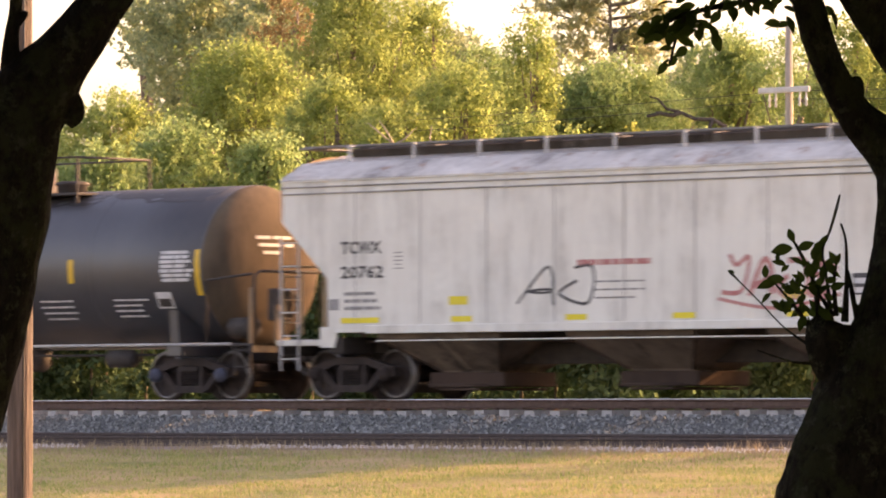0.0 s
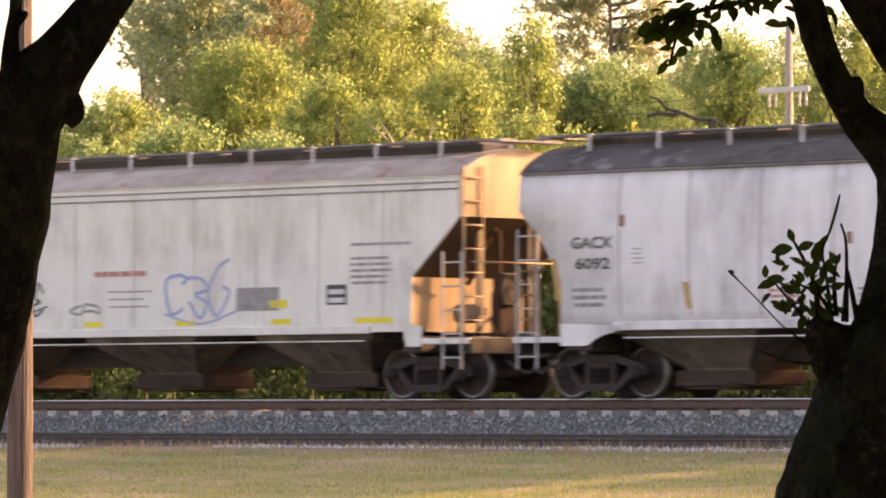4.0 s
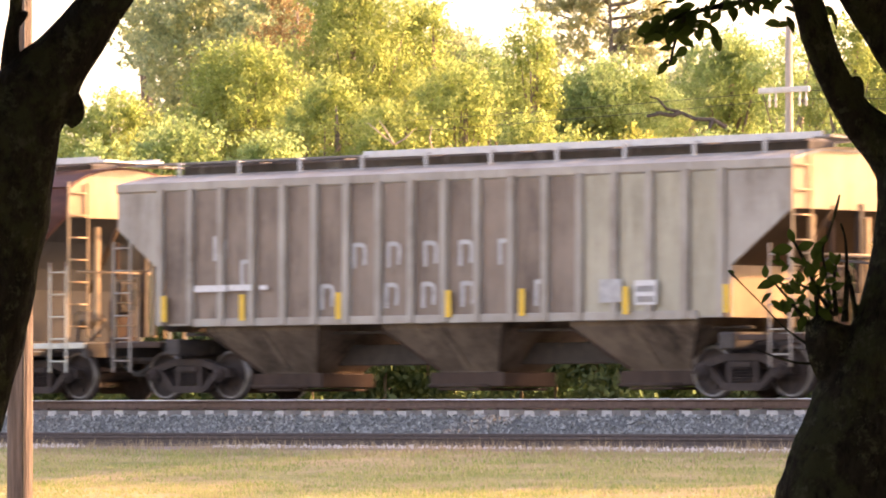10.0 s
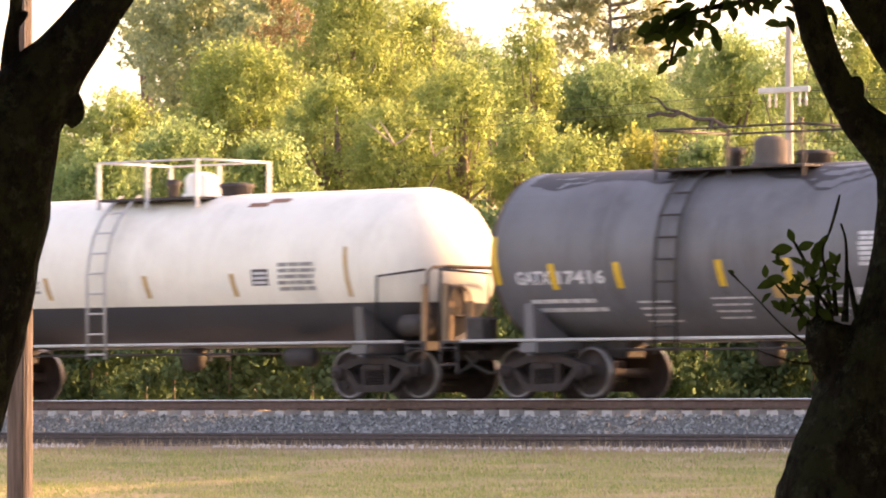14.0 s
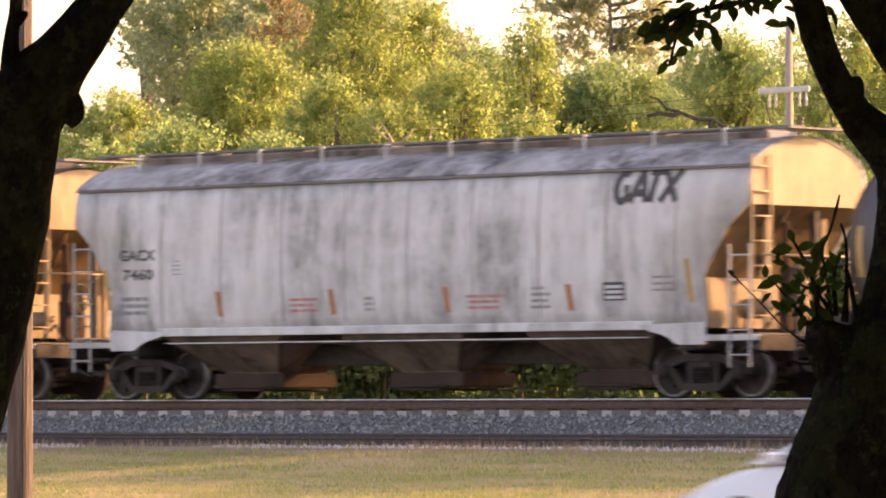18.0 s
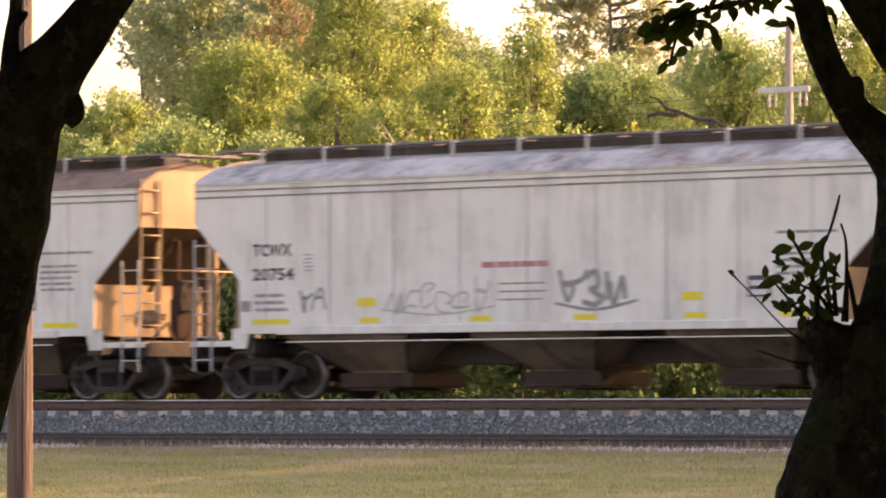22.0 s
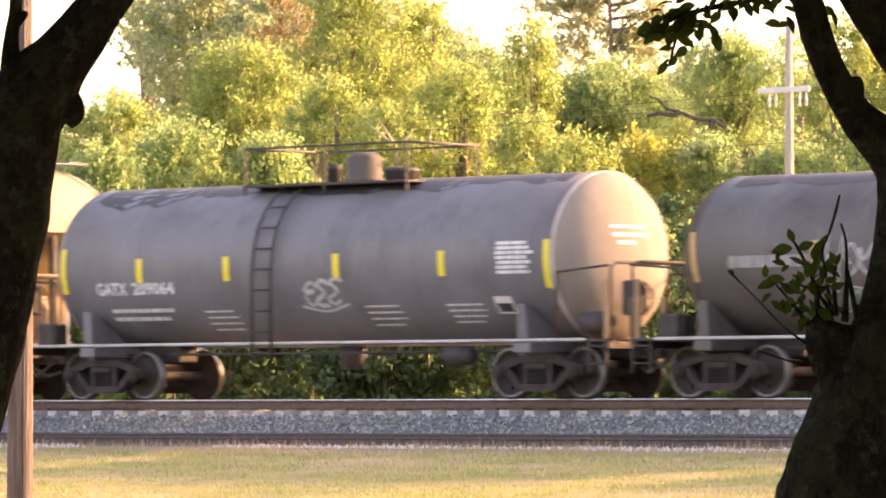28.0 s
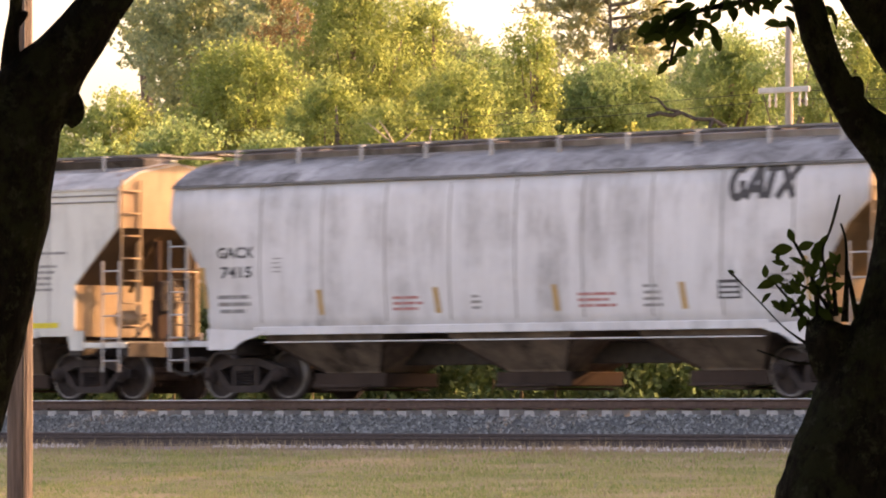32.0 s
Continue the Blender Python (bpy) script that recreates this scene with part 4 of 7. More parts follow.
def round_hopper(c, spread, digits, worn=False, dark_roof=False, sign=True, seed=1):
    roof = M["roof_dark"] if dark_roof else M["roof_grime"]
    body = M["white_worn"] if worn else M["white"]
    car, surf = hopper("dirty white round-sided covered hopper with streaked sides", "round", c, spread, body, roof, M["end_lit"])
    seams(car, surf, [-5.9 + 1.57 * k for k in range(9)], 1.4, 3.85, M["seam"], 0.016)
    m = M["black_mark"]
    lettering("reporting_mark", "GACX", -7.0, 2.58, 0.21, m, car, surf, 0.95, 0.028)
    lettering("car_number", digits, -6.9, 2.22, 0.21, m, car, surf, 0.8, 0.028)
    lines(car, surf, -7.0, 1.84, 0.9, 3, M["grey_mark"], 0.13, 0.07, seed)
    lines(car, surf, -5.6, 2.55, 0.3, 4, M["grey_mark"], 0.08, 0.02, seed + 1)
    stripes(car, surf, [(-4.35, 1.75), (-1.47, 1.75), (1.35, 1.75), (4.26, 1.75)], M["rust_strip"] if worn else M["yellow_worn"], 0.13, 0.46, -0.15)
    stripes(car, surf, [(-7.3, 2.05), (7.0, 2.0)], M["yellow_worn"], 0.12, 0.75, -0.12)
    lines(car, surf, -2.6, 1.78, 0.85, 3, M["red_mark"], 0.1, 0.05, seed + 2)
    lines(car, surf, 1.8, 1.78, 0.95, 3, M["red_mark"], 0.1, 0.05, seed + 3)
    lines(car, surf, -0.7, 1.78, 0.3, 3, M["grey_mark"], 0.1, 0.05, seed + 4)
    lines(car, surf, 3.3, 1.9, 0.5, 4, M["grey_mark"], 0.11, 0.05, seed + 5)
    lines(car, surf, 6.1, 2.05, 0.6, 3, M["grey_mark"], 0.11, 0.04, seed + 6)
    panel_mark(car, surf, 5.0, 1.68, 0.5, 0.32, M["black_mark"], M["white_mark"])
    if sign:
        block_logo(car, surf, 5.25, 3.35, 1.5, 0.55, m)
    return car, surf


def straight_hopper(c, spread, digits, roof, seed):
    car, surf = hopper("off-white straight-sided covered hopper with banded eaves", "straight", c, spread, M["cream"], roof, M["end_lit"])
    seams(car, surf, [-6.4 + 1.6 * k for k in range(9)], 1.35, 3.7, M["seam"], 0.011)
    lettering("reporting_mark", "TCWX", -6.75, 2.60, 0.23, M["black_mark"], car, surf, 1.0, 0.026)
    lettering("car_number", digits, -6.75, 2.16, 0.23, M["black_mark"], car, surf, 1.05, 0.026)
    lines(car, surf, -6.7, 1.86, 0.95, 3, M["grey_mark"], 0.13, 0.06, seed)
    lines(car, surf, -5.45, 2.6, 0.28, 5, M["grey_mark"], 0.07, 0.02, seed + 1)
    lines(car, surf, -1.1, 2.3, 1.9, 1, M["red_mark"], 0.1, 0.1, seed + 2)
    lines(car, surf, -0.7, 2.0, 1.3, 3, M["grey_mark"], 0.14, 0.03, seed + 3)
    lines(car, surf, 5.6, 2.75, 1.7, 1, M["grey_mark"], 0.1, 0.05, seed + 4)
    lines(car, surf, 5.6, 2.5, 1.1, 5, M["grey_mark"], 0.11, 0.05, seed + 5)
    panel_mark(car, surf, 5.0, 1.70, 0.5, 0.36, M["black_mark"], M["white_mark"], 2)
    for x in (-4.1, 3.55):
        part("placard", bars(Geo(), surf, [(x, 1.66, 0.45, 0.15)]), M["lemon"], car, "small yellow placard")
    for x in (-4.05, -1.35, 1.1, 3.6):
        part("sill_reflector", bars(Geo(), surf, [(x, 1.36, 0.5, 0.1)]), M["lemon"], car, "yellow sill reflector")
    for x in (-6.75, 5.7):
        part("sill_reflector", bars(Geo(), surf, [(x, 1.36, 0.95, 0.1)]), M["lemon"], car, "yellow sill reflector")
    part("dark_disc", bars(Geo(), surf, [(-7.05, 1.6, 0.25, 0.2)]), M["grey_mark"], car)
    return car, surf


# ---- tank cars ----
def tank(label, c, spread, half, mat, head=0.75, radius=1.5, dome=(0.0, 0.34, 0.52), rail=(-1.9, 2.1), rail_z=4.62, lad=-0.75, caps="cap", band=None, soot=True, sill=None, mark=None, zc=2.50, end=None):
    car = thing("tank_car", label, "railway wagon", "tank cars in the train", at=(c, 0, 0))
    prof = [(-half + 2 * half * k / 6, radius) for k in range(7)]
    g = Geo().lathe(prof, "x", (0, 0, zc), 56)
    if band:  # one smooth vessel
        n = 14
        prof = [(-half - head * math.cos(a), max(radius * math.sin(a), 0.02)) for a in [math.pi / 2 * k / n for k in range(n + 1)]] + prof[1:-1]
        prof += [(half + head * math.sin(a), max(radius * math.cos(a), 0.02)) for a in [math.pi / 2 * k / n for k in range(n + 1)]]
        g = Geo().lathe(prof, "x", (0, 0, zc), 56)
    shell = part("tank_shell", g, mat, car)
    if not band:
        for s in (-1, 1):
            bow = [(s * (half + head * max(0.0, 1 - q ** 2.0) ** 0.52), max(radius * 0.999 * q, 0.02)) for q in [math.cos(math.pi / 2 * k / 18) for k in range(19)]]
            part("tank_end", Geo().lathe(bow, "x", (0, 0, zc), 56), end or M["head_dust"], car, "dusty dished tank end")
    surf = on_tank(radius, zc)
    if band:  # the lower part in another paint
        me = shell.data
        me.materials.append(band)
        cut = bmesh.new()
        cut.from_mesh(me)
        bmesh.ops.bisect_plane(cut, geom=cut.verts[:] + cut.edges[:] + cut.faces[:], plane_co=(0, 0, 1.74), plane_no=(0, 0, 1))
        for f in cut.faces:
            f.material_index = 1 if f.calc_center_median().z < 1.74 else 0
        cut.to_mesh(me)
        cut.free()
    for x in () if band else (-half, -half / 2, 0.0, half / 2, half):  # circumferential welds
        part("weld_ring", Geo().lathe([(x - 0.02, radius), (x - 0.008, radius + 0.006), (x + 0.008, radius + 0.006), (x + 0.02, radius)], "x", (0, 0, zc), 56), mat, shell)
    if soot:
        rng = random.Random(int(-c * 10))
        g, nx = Geo(), 40
        rows = []
        for k in range(nx + 1):
            x = -half * 0.95 + 1.9 * half * k / nx
            low = 0.58 + 0.26 * noise.noise((x * 0.7, c, 0)) + 0.14 * noise.noise((x * 2.3, c, 4))
            rows.append([(x, -radius * 1.003 * math.sin(low * (1 - 2 * j / 8)), zc + radius * 1.003 * math.cos(low * (1 - 2 * j / 8))) for j in range(9)])
        g.loft(rows, False, False, True)
        part("soot_stain", g, M["soot"], shell, "dark run-down soot along the crown")
    # fittings on the crown
    dx, dr, dh = dome
    zt = zc + radius
    part("protective_housing", Geo().lathe([(zt - 0.05, dr + 0.06), (zt + 0.03, dr + 0.06), (zt + 0.05, dr), (zt + dh - 0.08, dr), (zt + dh, dr - 0.07), (zt + dh + 0.03, dr * 0.4)], "z", (dx, 0, 0), 24), mat if band else M["dome_steel"], car)
    part("manway", Geo().lathe([(zt - 0.05, 0.30), (zt + 0.12, 0.30), (zt + 0.14, 0.34), (zt + 0.19, 0.34), (zt + 0.22, 0.2)], "z", (dx + (0.95 if dx < 0.5 else -0.95), 0, 0), 20), M["steel"], car)
    part("relief_valve", Geo().lathe([(zt - 0.05, 0.11), (zt + 0.2, 0.11), (zt + 0.22, 0.15), (zt + 0.33, 0.13)], "z", (dx - 0.85, 0.1, 0), 14), M["steel"], car)
    deck = part("crown_platform", Geo().box(rail[0], rail[1], -0.95, -0.42, zt - 0.10, zt - 0.05, 0.01).box(rail[0], rail[1], 0.42, 0.95, zt - 0.10, zt - 0.05, 0.01), M["steel"], car)
    rm, pw = mark or M["steel"], 0.03 if mark else 0.018
    for y in (-0.95, 0.95):
        part("hand_rail", Geo().tube([(rail[0], y, rail_z), (rail[1], y, rail_z)], 0.02, 6), rm, deck)
        for x in (rail[0], (rail[0] + rail[1]) / 2, rail[1]):
            part("rail_post", Geo().box(x - pw, x + pw, y - pw, y + pw, zt - 0.25, rail_z), mark or M["steel"], deck)
    for x in (rail[0], rail[1]):
        part("hand_rail", Geo().tube([(x, -0.95, rail_z), (x, 0.95, rail_z)], 0.025, 6), rm, deck)
    # side ladder that follows the shell
    for s in (-1, 1):
        g = Geo()
        for x in (lad - 0.24, lad + 0.24):
            path = [(x, s * 1.62, 0.75), (x, s * 1.64, 2.3)] + [(x, s * 1.60 * math.cos(a), zc + 1.6 * math.sin(a)) for a in (0.15, 0.4, 0.65, 0.9, 1.1)]
            g.tube(path, 0.03, 6)
        lm = M["pipe_pale"] if band else M["steel"]
        st = part("side_ladder", g, lm, car)
        for k in range(8):
            z = 0.85 + 0.38 * k
            y = 1.63 if z < 2.4 else math.sqrt(max(1.6 ** 2 - (z - zc) ** 2, 0.3))
            part("rung", Geo().tube([(lad - 0.24, s * y, z), (lad + 0.24, s * y, z)], 0.02, 6), lm, st)
    # sills, cradles, end frames
    sm = sill or M["steel"]
    if not band:  # unreadable lines on the tank's end
        g = Geo()
        for z, spans in ((2.98, ((-0.55, -0.2), (-0.14, 0.35))), (2.84, ((-0.5, 0.1), (0.16, 0.4))), (2.70, ((-0.4, 0.05),))):
            for ya, yb in spans:
                g.add([(half + 0.02 + head * max(1 - (math.hypot(y, q - zc) / radius) ** 2.0, 0) ** 0.52, y, q) for y, q in ((ya, z), (yb, z), (yb, z + 0.06), (ya, z + 0.06))], [(0, 1, 2, 3)])
        tagged(part("stencil_block", g, M["white_mark"], car, "small white lines on the tank end"), kind="stuff")
    for s in (-1, 1):
        part("side_rail", Geo().tube([(-half - 0.8, s * 1.5, 1.02), (half + 0.8, s * 1.5, 1.02)], 0.03, 6), M["pipe_pale"], car)
        x0, x1 = sorted((s * (spread - 1.2), s * (half + 1.45)))
        part("stub_sill", Geo().box(x0, x1, -0.25, 0.25, 0.70, 1.02, 0.03), M["steel"], car)
        cr = Geo()
        for y in (-1, 1):
            cr.loft([[(s * spread - 0.12, y * 1.45, 0.98), (s * spread + 0.12, y * 1.45, 0.98), (s * spread + 0.12, y * 0.3, 0.92), (s * spread - 0.12, y * 0.3, 0.92)],
                     [(s * spread - 0.1, y * 1.50, 1.66), (s * spread + 0.1, y * 1.50, 1.66), (s * spread + 0.1, y * 1.30, 1.55), (s * spread - 0.1, y * 1.30, 1.55)]][::y], True, True)
        cr.box(s * spread - 0.2, s * spread + 0.2, -1.5, 1.5, 0.80, 1.0, 0.02)
        part("cradle", cr, M["tank_dark"] if band else mat, car)
        xe = s * (half + 1.35)
        pf = Geo().box(*sorted((xe, s * (half + 0.25))), -1.5, 1.5, 0.98, 1.03, 0.01).box(*sorted((xe, xe - s * 0.12)), -1.5, 1.5, 0.86, 1.03, 0.01)
        plat = part("end_platform", pf, sm, car)
        rail_p = [(xe, -1.45, 1.03), (xe, -1.45, 2.25), (xe, -1.3, 2.35), (xe, 1.3, 2.35), (xe, 1.45, 2.25), (xe, 1.45, 1.03)]
        part("end_rail", Geo().tube(rail_p, 0.03, 7), sm, plat)
        for y in (-1.5, 1.5):
            part("side_grab", Geo().tube([(s * (half + 0.15), y, 1.03), (s * (half + 0.15), y, 2.2), (xe, y, 2.3)], 0.025, 6), sm, plat)
        for y, z in ((-1.42, 2.05), (-0.75, 1.75)):
            part("platform_post", Geo().box(xe - s * 0.1 - 0.045, xe - s * 0.1 + 0.045, y - 0.045, y + 0.045, 0.98, z, 0.01), M["post_lit"], plat)
        part("brake_rigging", Geo().lathe([(half + 0.42, 0.05), (half + 0.43, 0.2), (half + 0.95, 0.2), (half + 0.97, 0.06)], "x", (0, -1.05, 1.32), 14) if s > 0 else Geo().box(-half - 0.95, -half - 0.5, -1.25, -0.85, 1.03, 1.45, 0.04), M["steel"], plat)
        coupler(car, s * (half + 1.2), s)
        for y in (-1.5,):
            ladder(car, (s * (half + 1.3), y), (s * (half + 0.9), y), 0, 0.45, 1.0, 0.3, sm, name="step")
    handbrake(car, half + 1.3, -0.55, 1.75, 1, M["steel"])
    part("bottom_outlet", Geo().lathe([(0.55, 0.12), (0.62, 0.22), (0.98, 0.25)], "z", (0, 0, 0), 16), M["steel"], car)
    part("brake_cylinder", Geo().lathe([(spread - 2.5, 0.05), (spread - 2.5, 0.17), (spread - 1.9, 0.17), (spread - 1.85, 0.05)], "x", (0, -0.7, 0.78), 14), M["steel"], car)
    part("brake_rod", Geo().tube([(-spread, -0.6, 0.85), (spread, -0.6, 0.85)], 0.025, 6), M["steel"], car)
    for x in (-spread, spread):
        bogie(car, x, caps)
    ROLLING.append((car, c))
    return car, surf


def tank_marks(car, surf, half, digits, x, z, mat, prefix="GATX", ym=None, stripe_x=(), lean=0.0, stripe_z=2.42, block=None, seed=3):
    ym = ym or M["yellow"]
    stripes(car, surf, [(a, stripe_z) for a in stripe_x], ym, 0.15, 0.45, lean)
    stripes(car, surf, [(-half + 0.05, 2.42), (half - 0.1, 2.35)], ym, 0.13, 0.85, lean)
    lettering("reporting_mark", prefix, x - 0.05, z, 0.24, mat, car, surf, 0.82, 0.03)
    lettering("car_number", digits, x + 0.92, z, 0.24, mat, car, surf, 1.1, 0.03)
    lines(car, surf, x + 0.15, z - 0.32, 1.75, 2, mat, 0.15, 0.07, seed)
    lines(car, surf, x + 2.6, z - 0.34, 0.9, 4, mat, 0.11, 0.035, seed + 1)
    if block is not None:
        lines(car, surf, block, 2.7, 0.95, 7, mat, 0.085, 0.06, seed + 2)
        lines(car, surf, block - 1.4, z - 0.3, 1.0, 4, mat, 0.1, 0.035, seed + 3)
        lines(car, surf, block - 3.4, z - 0.3, 1.0, 4, mat, 0.11, 0.035, seed + 4)
        panel_mark(car, surf, block - 0.2, z - 0.45, 0.42, 0.3, mat, M["steel"], 1)


# ---- the train, from its front ----
car, surf = straight_hopper(-62.8, 7.0, "20762", M["roof_pale"], 10)
tag_paint(car, surf, -1.75 - 0.6, -0.6, 1.62, 2.2, M["black_mark"], 2, 5, 0.05)
tag_paint(car, surf, 2.2, 4.6, 1.6, 2.4, M["red_mark"], 4, 6, 0.1)

car, surf = tank("dusty black tank car with yellow reflector strips", -79.25, 5.28, 6.0, M["tank_black"], head=0.55, caps="cap_blue", lad=0.95, dome=(0.0, 0.35, 0.52))
tank_marks(car, surf, 6.0, "212494", -4.75, 2.15, M["white_mark"], stripe_x=(-2.75, -0.9, 2.5), block=4.9, seed=20)

car, surf = round_hopper(-95.25, 6.81, "6092", dark_roof=True, sign=False, seed=30)
for x, z in ((-5.9, 2.95), (7.2, 2.95), (-0.9, 2.55)):
    part("rust_patch", bars(Geo(), surf, [(x, z, 0.13, 0.2)]), M["brown_end"], car, "small rust patch")

car, surf = straight_hopper(-113.15, 7.0, "20792", M["roof_rust"], 40)
tag_paint(car, surf, -5.75, -4.9, 1.6, 2.05, M["grey_mark"], 2, 8, 0.07)
tag_paint(car, surf, -3.5, -2.5, 1.7, 2.2, M["black_mark"], 3, 9, 0.05)
tag_paint(car, surf, -1.8, -0.9, 1.6, 1.85, M["grey_mark"], 2, 10, 0.05)
tag_paint(car, surf, -5.8, -3.9, 1.36, 1.52, M["blue_mark"], 6, 12, 0.06)
tag_paint(car, surf, 0.9, 2.6, 1.5, 2.4, M["blue_mark"], 3, 13, 0.06)
part("painted_patch", bars(Geo(), surf, [(2.7, 1.62, 1.1, 0.42)]), M["grey_mark"], car, "grey painted-out patch")

car, surf = hopper("faded brown cylindrical covered hopper with sprayed lettering", "barrel", -130.75, 6.84, M["brown"], M["brown"], M["brown_end"])
seams(car, surf, [-6.2 + 1.04 * k for k in range(13)], 1.0, 4.1, M["bay_dark"], 0.026)
part("mark_panel", bars(Geo(), surf, [(-5.95, 1.98, 1.45, 0.36)]), M["white_mark"], car, "white number panel")
lift2 = lambda x, z: (x, surf(x, z)[1] - 0.006, z)
lettering("car_number", "605138", -5.82, 2.05, 0.23, M["black_mark"], car, lift2, 1.2, 0.014)
lettering("reporting_mark", "RCPE", -6.95, 2.02, 0.25, M["white_mark"], car, surf, 0.85, 0.014)
lines(car, surf, -6.5, 1.72, 0.8, 2, M["white_mark"], 0.1, 0.06, 51)
stripes(car, surf, [(-6.9, 1.6), (-4.2, 1.4), (-1.4, 1.55), (1.9, 1.55)], M["yellow_worn"], 0.12, 0.45, -0.2)
tag_paint(car, surf, -1.6, 2.6, 1.0, 1.85, M["cream_mark"], 4, 52, 0.14)
tag_paint(car, surf, 3.0, 5.0, 1.05, 1.95, M["cream_mark"], 3, 53, 0.14)
tag_paint(car, surf, -2.0, -0.7, 1.6, 2.1, M["cream_mark"], 4, 54, 0.04)
tag_paint(car, surf, 2.4, 3.2, 1.55, 1.8, M["cream_mark"], 2, 55, 0.04)
tag_paint(car, surf, 5.0, 5.8, 1.6, 1.85, M["cream_mark"], 3, 56, 0.035)
for x, s in ((3.4, 1), (4.9, -1)):
    g = Geo()
    ribbon(g, surf, [(x - 0.55 * s, 2.55), (x - 0.1 * s, 2.75), (x + 0.5 * s, 3.3)], 0.28)
    ribbon(g, surf, [(x - 0.55 * s, 2.35), (x - 0.2 * s, 2.8), (x - 0.3 * s, 3.3)], 0.22)
    part("painted_sign", g, M["wheat"], car, "ghost of a painted wheat ear")
part("sill_stencil", bars(Geo(), surf, [(4.4, 1.12, 0.9, 0.12), (5.5, 1.16, 0.5, 0.08)]), M["chalk_mark"], car, "worn white sill stencil")
for s in (-1, 1):
    for y in (-0.62, 0.62):
        g = Geo().loft([[(s * 7.3 - 0.05, y * 1.5 - 0.07, 4.1), (s * 7.3 + 0.05, y * 1.5 - 0.07, 4.1), (s * 7.3 + 0.05, y * 1.5 + 0.07, 4.1), (s * 7.3 - 0.05, y * 1.5 + 0.07, 4.1)],
                        [(s * 8.1 - 0.05, y - 0.07, 1.2), (s * 8.1 + 0.05, y - 0.07, 1.2), (s * 8.1 + 0.05, y + 0.07, 1.2), (s * 8.1 - 0.05, y + 0.07, 1.2)]], True, True)
        part("end_strut", g, M["brown_end"], car)

car, surf = tank("glossy dark tank car with yellow strips and white stencils", -147.21, 5.25, 5.9, M["tank_black"], head=0.55, caps="cap_blue", lad=0.95, dome=(0.0, 0.35, 0.52), rail=(-1.1, 2.9), soot=False)
tank_marks(car, surf, 5.9, "219927", -4.9, 2.12, M["white_mark"], stripe_x=(-2.73, -0.9, 2.42), block=4.9, seed=60)

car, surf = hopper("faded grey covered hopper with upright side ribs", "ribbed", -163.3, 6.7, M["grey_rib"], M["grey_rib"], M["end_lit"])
rib = Geo().slab([(-0.07, 1.37), (0.07, 1.37), (0.07, 3.9), (-0.07, 3.9)], -0.1, 0.0).mesh("side_rib", M["grey_rib"])
for k in range(18):
    x = -6.95 + 0.8 * k
    for s in (-1, 1):
        part("side_rib", rib, None, car, at=(x, s * 1.5 if s < 0 else 1.6, 0))
for k in range(13):
    part("side_panel", bars(Geo(), surf, [(-6.86 + 0.8 * k, 1.4, 0.62, 2.45)]), M["grey_rib_dark"], car, "darker repainted side panel")
for k in range(13, 17):
    part("side_panel", bars(Geo(), surf, [(-6.86 + 0.8 * k, 1.4, 0.62, 2.45)]), M["rib_pale"], car, "pale yellow-grey side panel")
for x, z in ((-2.05, 2.35), (-1.2, 2.35), (-0.3, 2.35), (0.55, 2.35), (1.5, 2.35), (-2.85, 1.62), (-1.25, 1.62), (-0.35, 1.62), (0.6, 1.62), (2.35, 1.62), (-5.6, 2.55), (-4.9, 2.1)):
    bars_g = Geo()
    lift3 = lambda a, b: (a, surf(a, b)[1] - 0.006, b)
    ribbon(bars_g, lift3, [(x + 0.05, z), (x + 0.05, z + 0.22), (x + 0.05, z + 0.45)], 0.09)
    ribbon(bars_g, lift3, [(x + 0.05, z + 0.42), (x + 0.3, z + 0.38), (x + 0.3, z + 0.05)], 0.08)
    part("faded_letter_shape", bars_g, M["chalk_mark"], car, "ghost of a painted letter as plain strokes")
for x in (-6.85, -4.8, -2.35, 0.35, 2.1, 4.5, 6.75):
    stripes(car, lambda a, b: (a, -1.615, b), [(x + 0.05, 1.68)], M["yellow"], 0.14, 0.48)
part("stencil_bar", bars(Geo(), lambda a, b: (a, -1.615, b), [(-6.0, 1.98, 0.85, 0.12), (-5.1, 1.99, 0.6, 0.11), (-4.3, 2.0, 0.2, 0.08)]), M["white_mark"], car, "white stencil bars")
panel_mark(car, lambda a, b: (a, -1.61, b), 4.75, 1.6, 0.5, 0.42, M["white_mark"], M["grey_mark"], 2)
part("painted_patch", bars(Geo(), lambda a, b: (a, -1.607, b), [(3.95, 1.65, 0.5, 0.4)]), M["chalk_mark"], car)

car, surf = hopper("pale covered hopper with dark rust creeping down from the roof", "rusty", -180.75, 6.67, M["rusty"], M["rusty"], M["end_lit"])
stripes(car, surf, [(-6.7, 1.55), (-1.55, 1.6), (0.45, 1.62), (3.95, 1.6), (5.75, 1.75)], M["yellow_worn"], 0.14, 0.5, -0.12)
glyph_bars(car, surf, -6.55, 2.5, 0.7, 0.2, 4, M["slate_mark"])
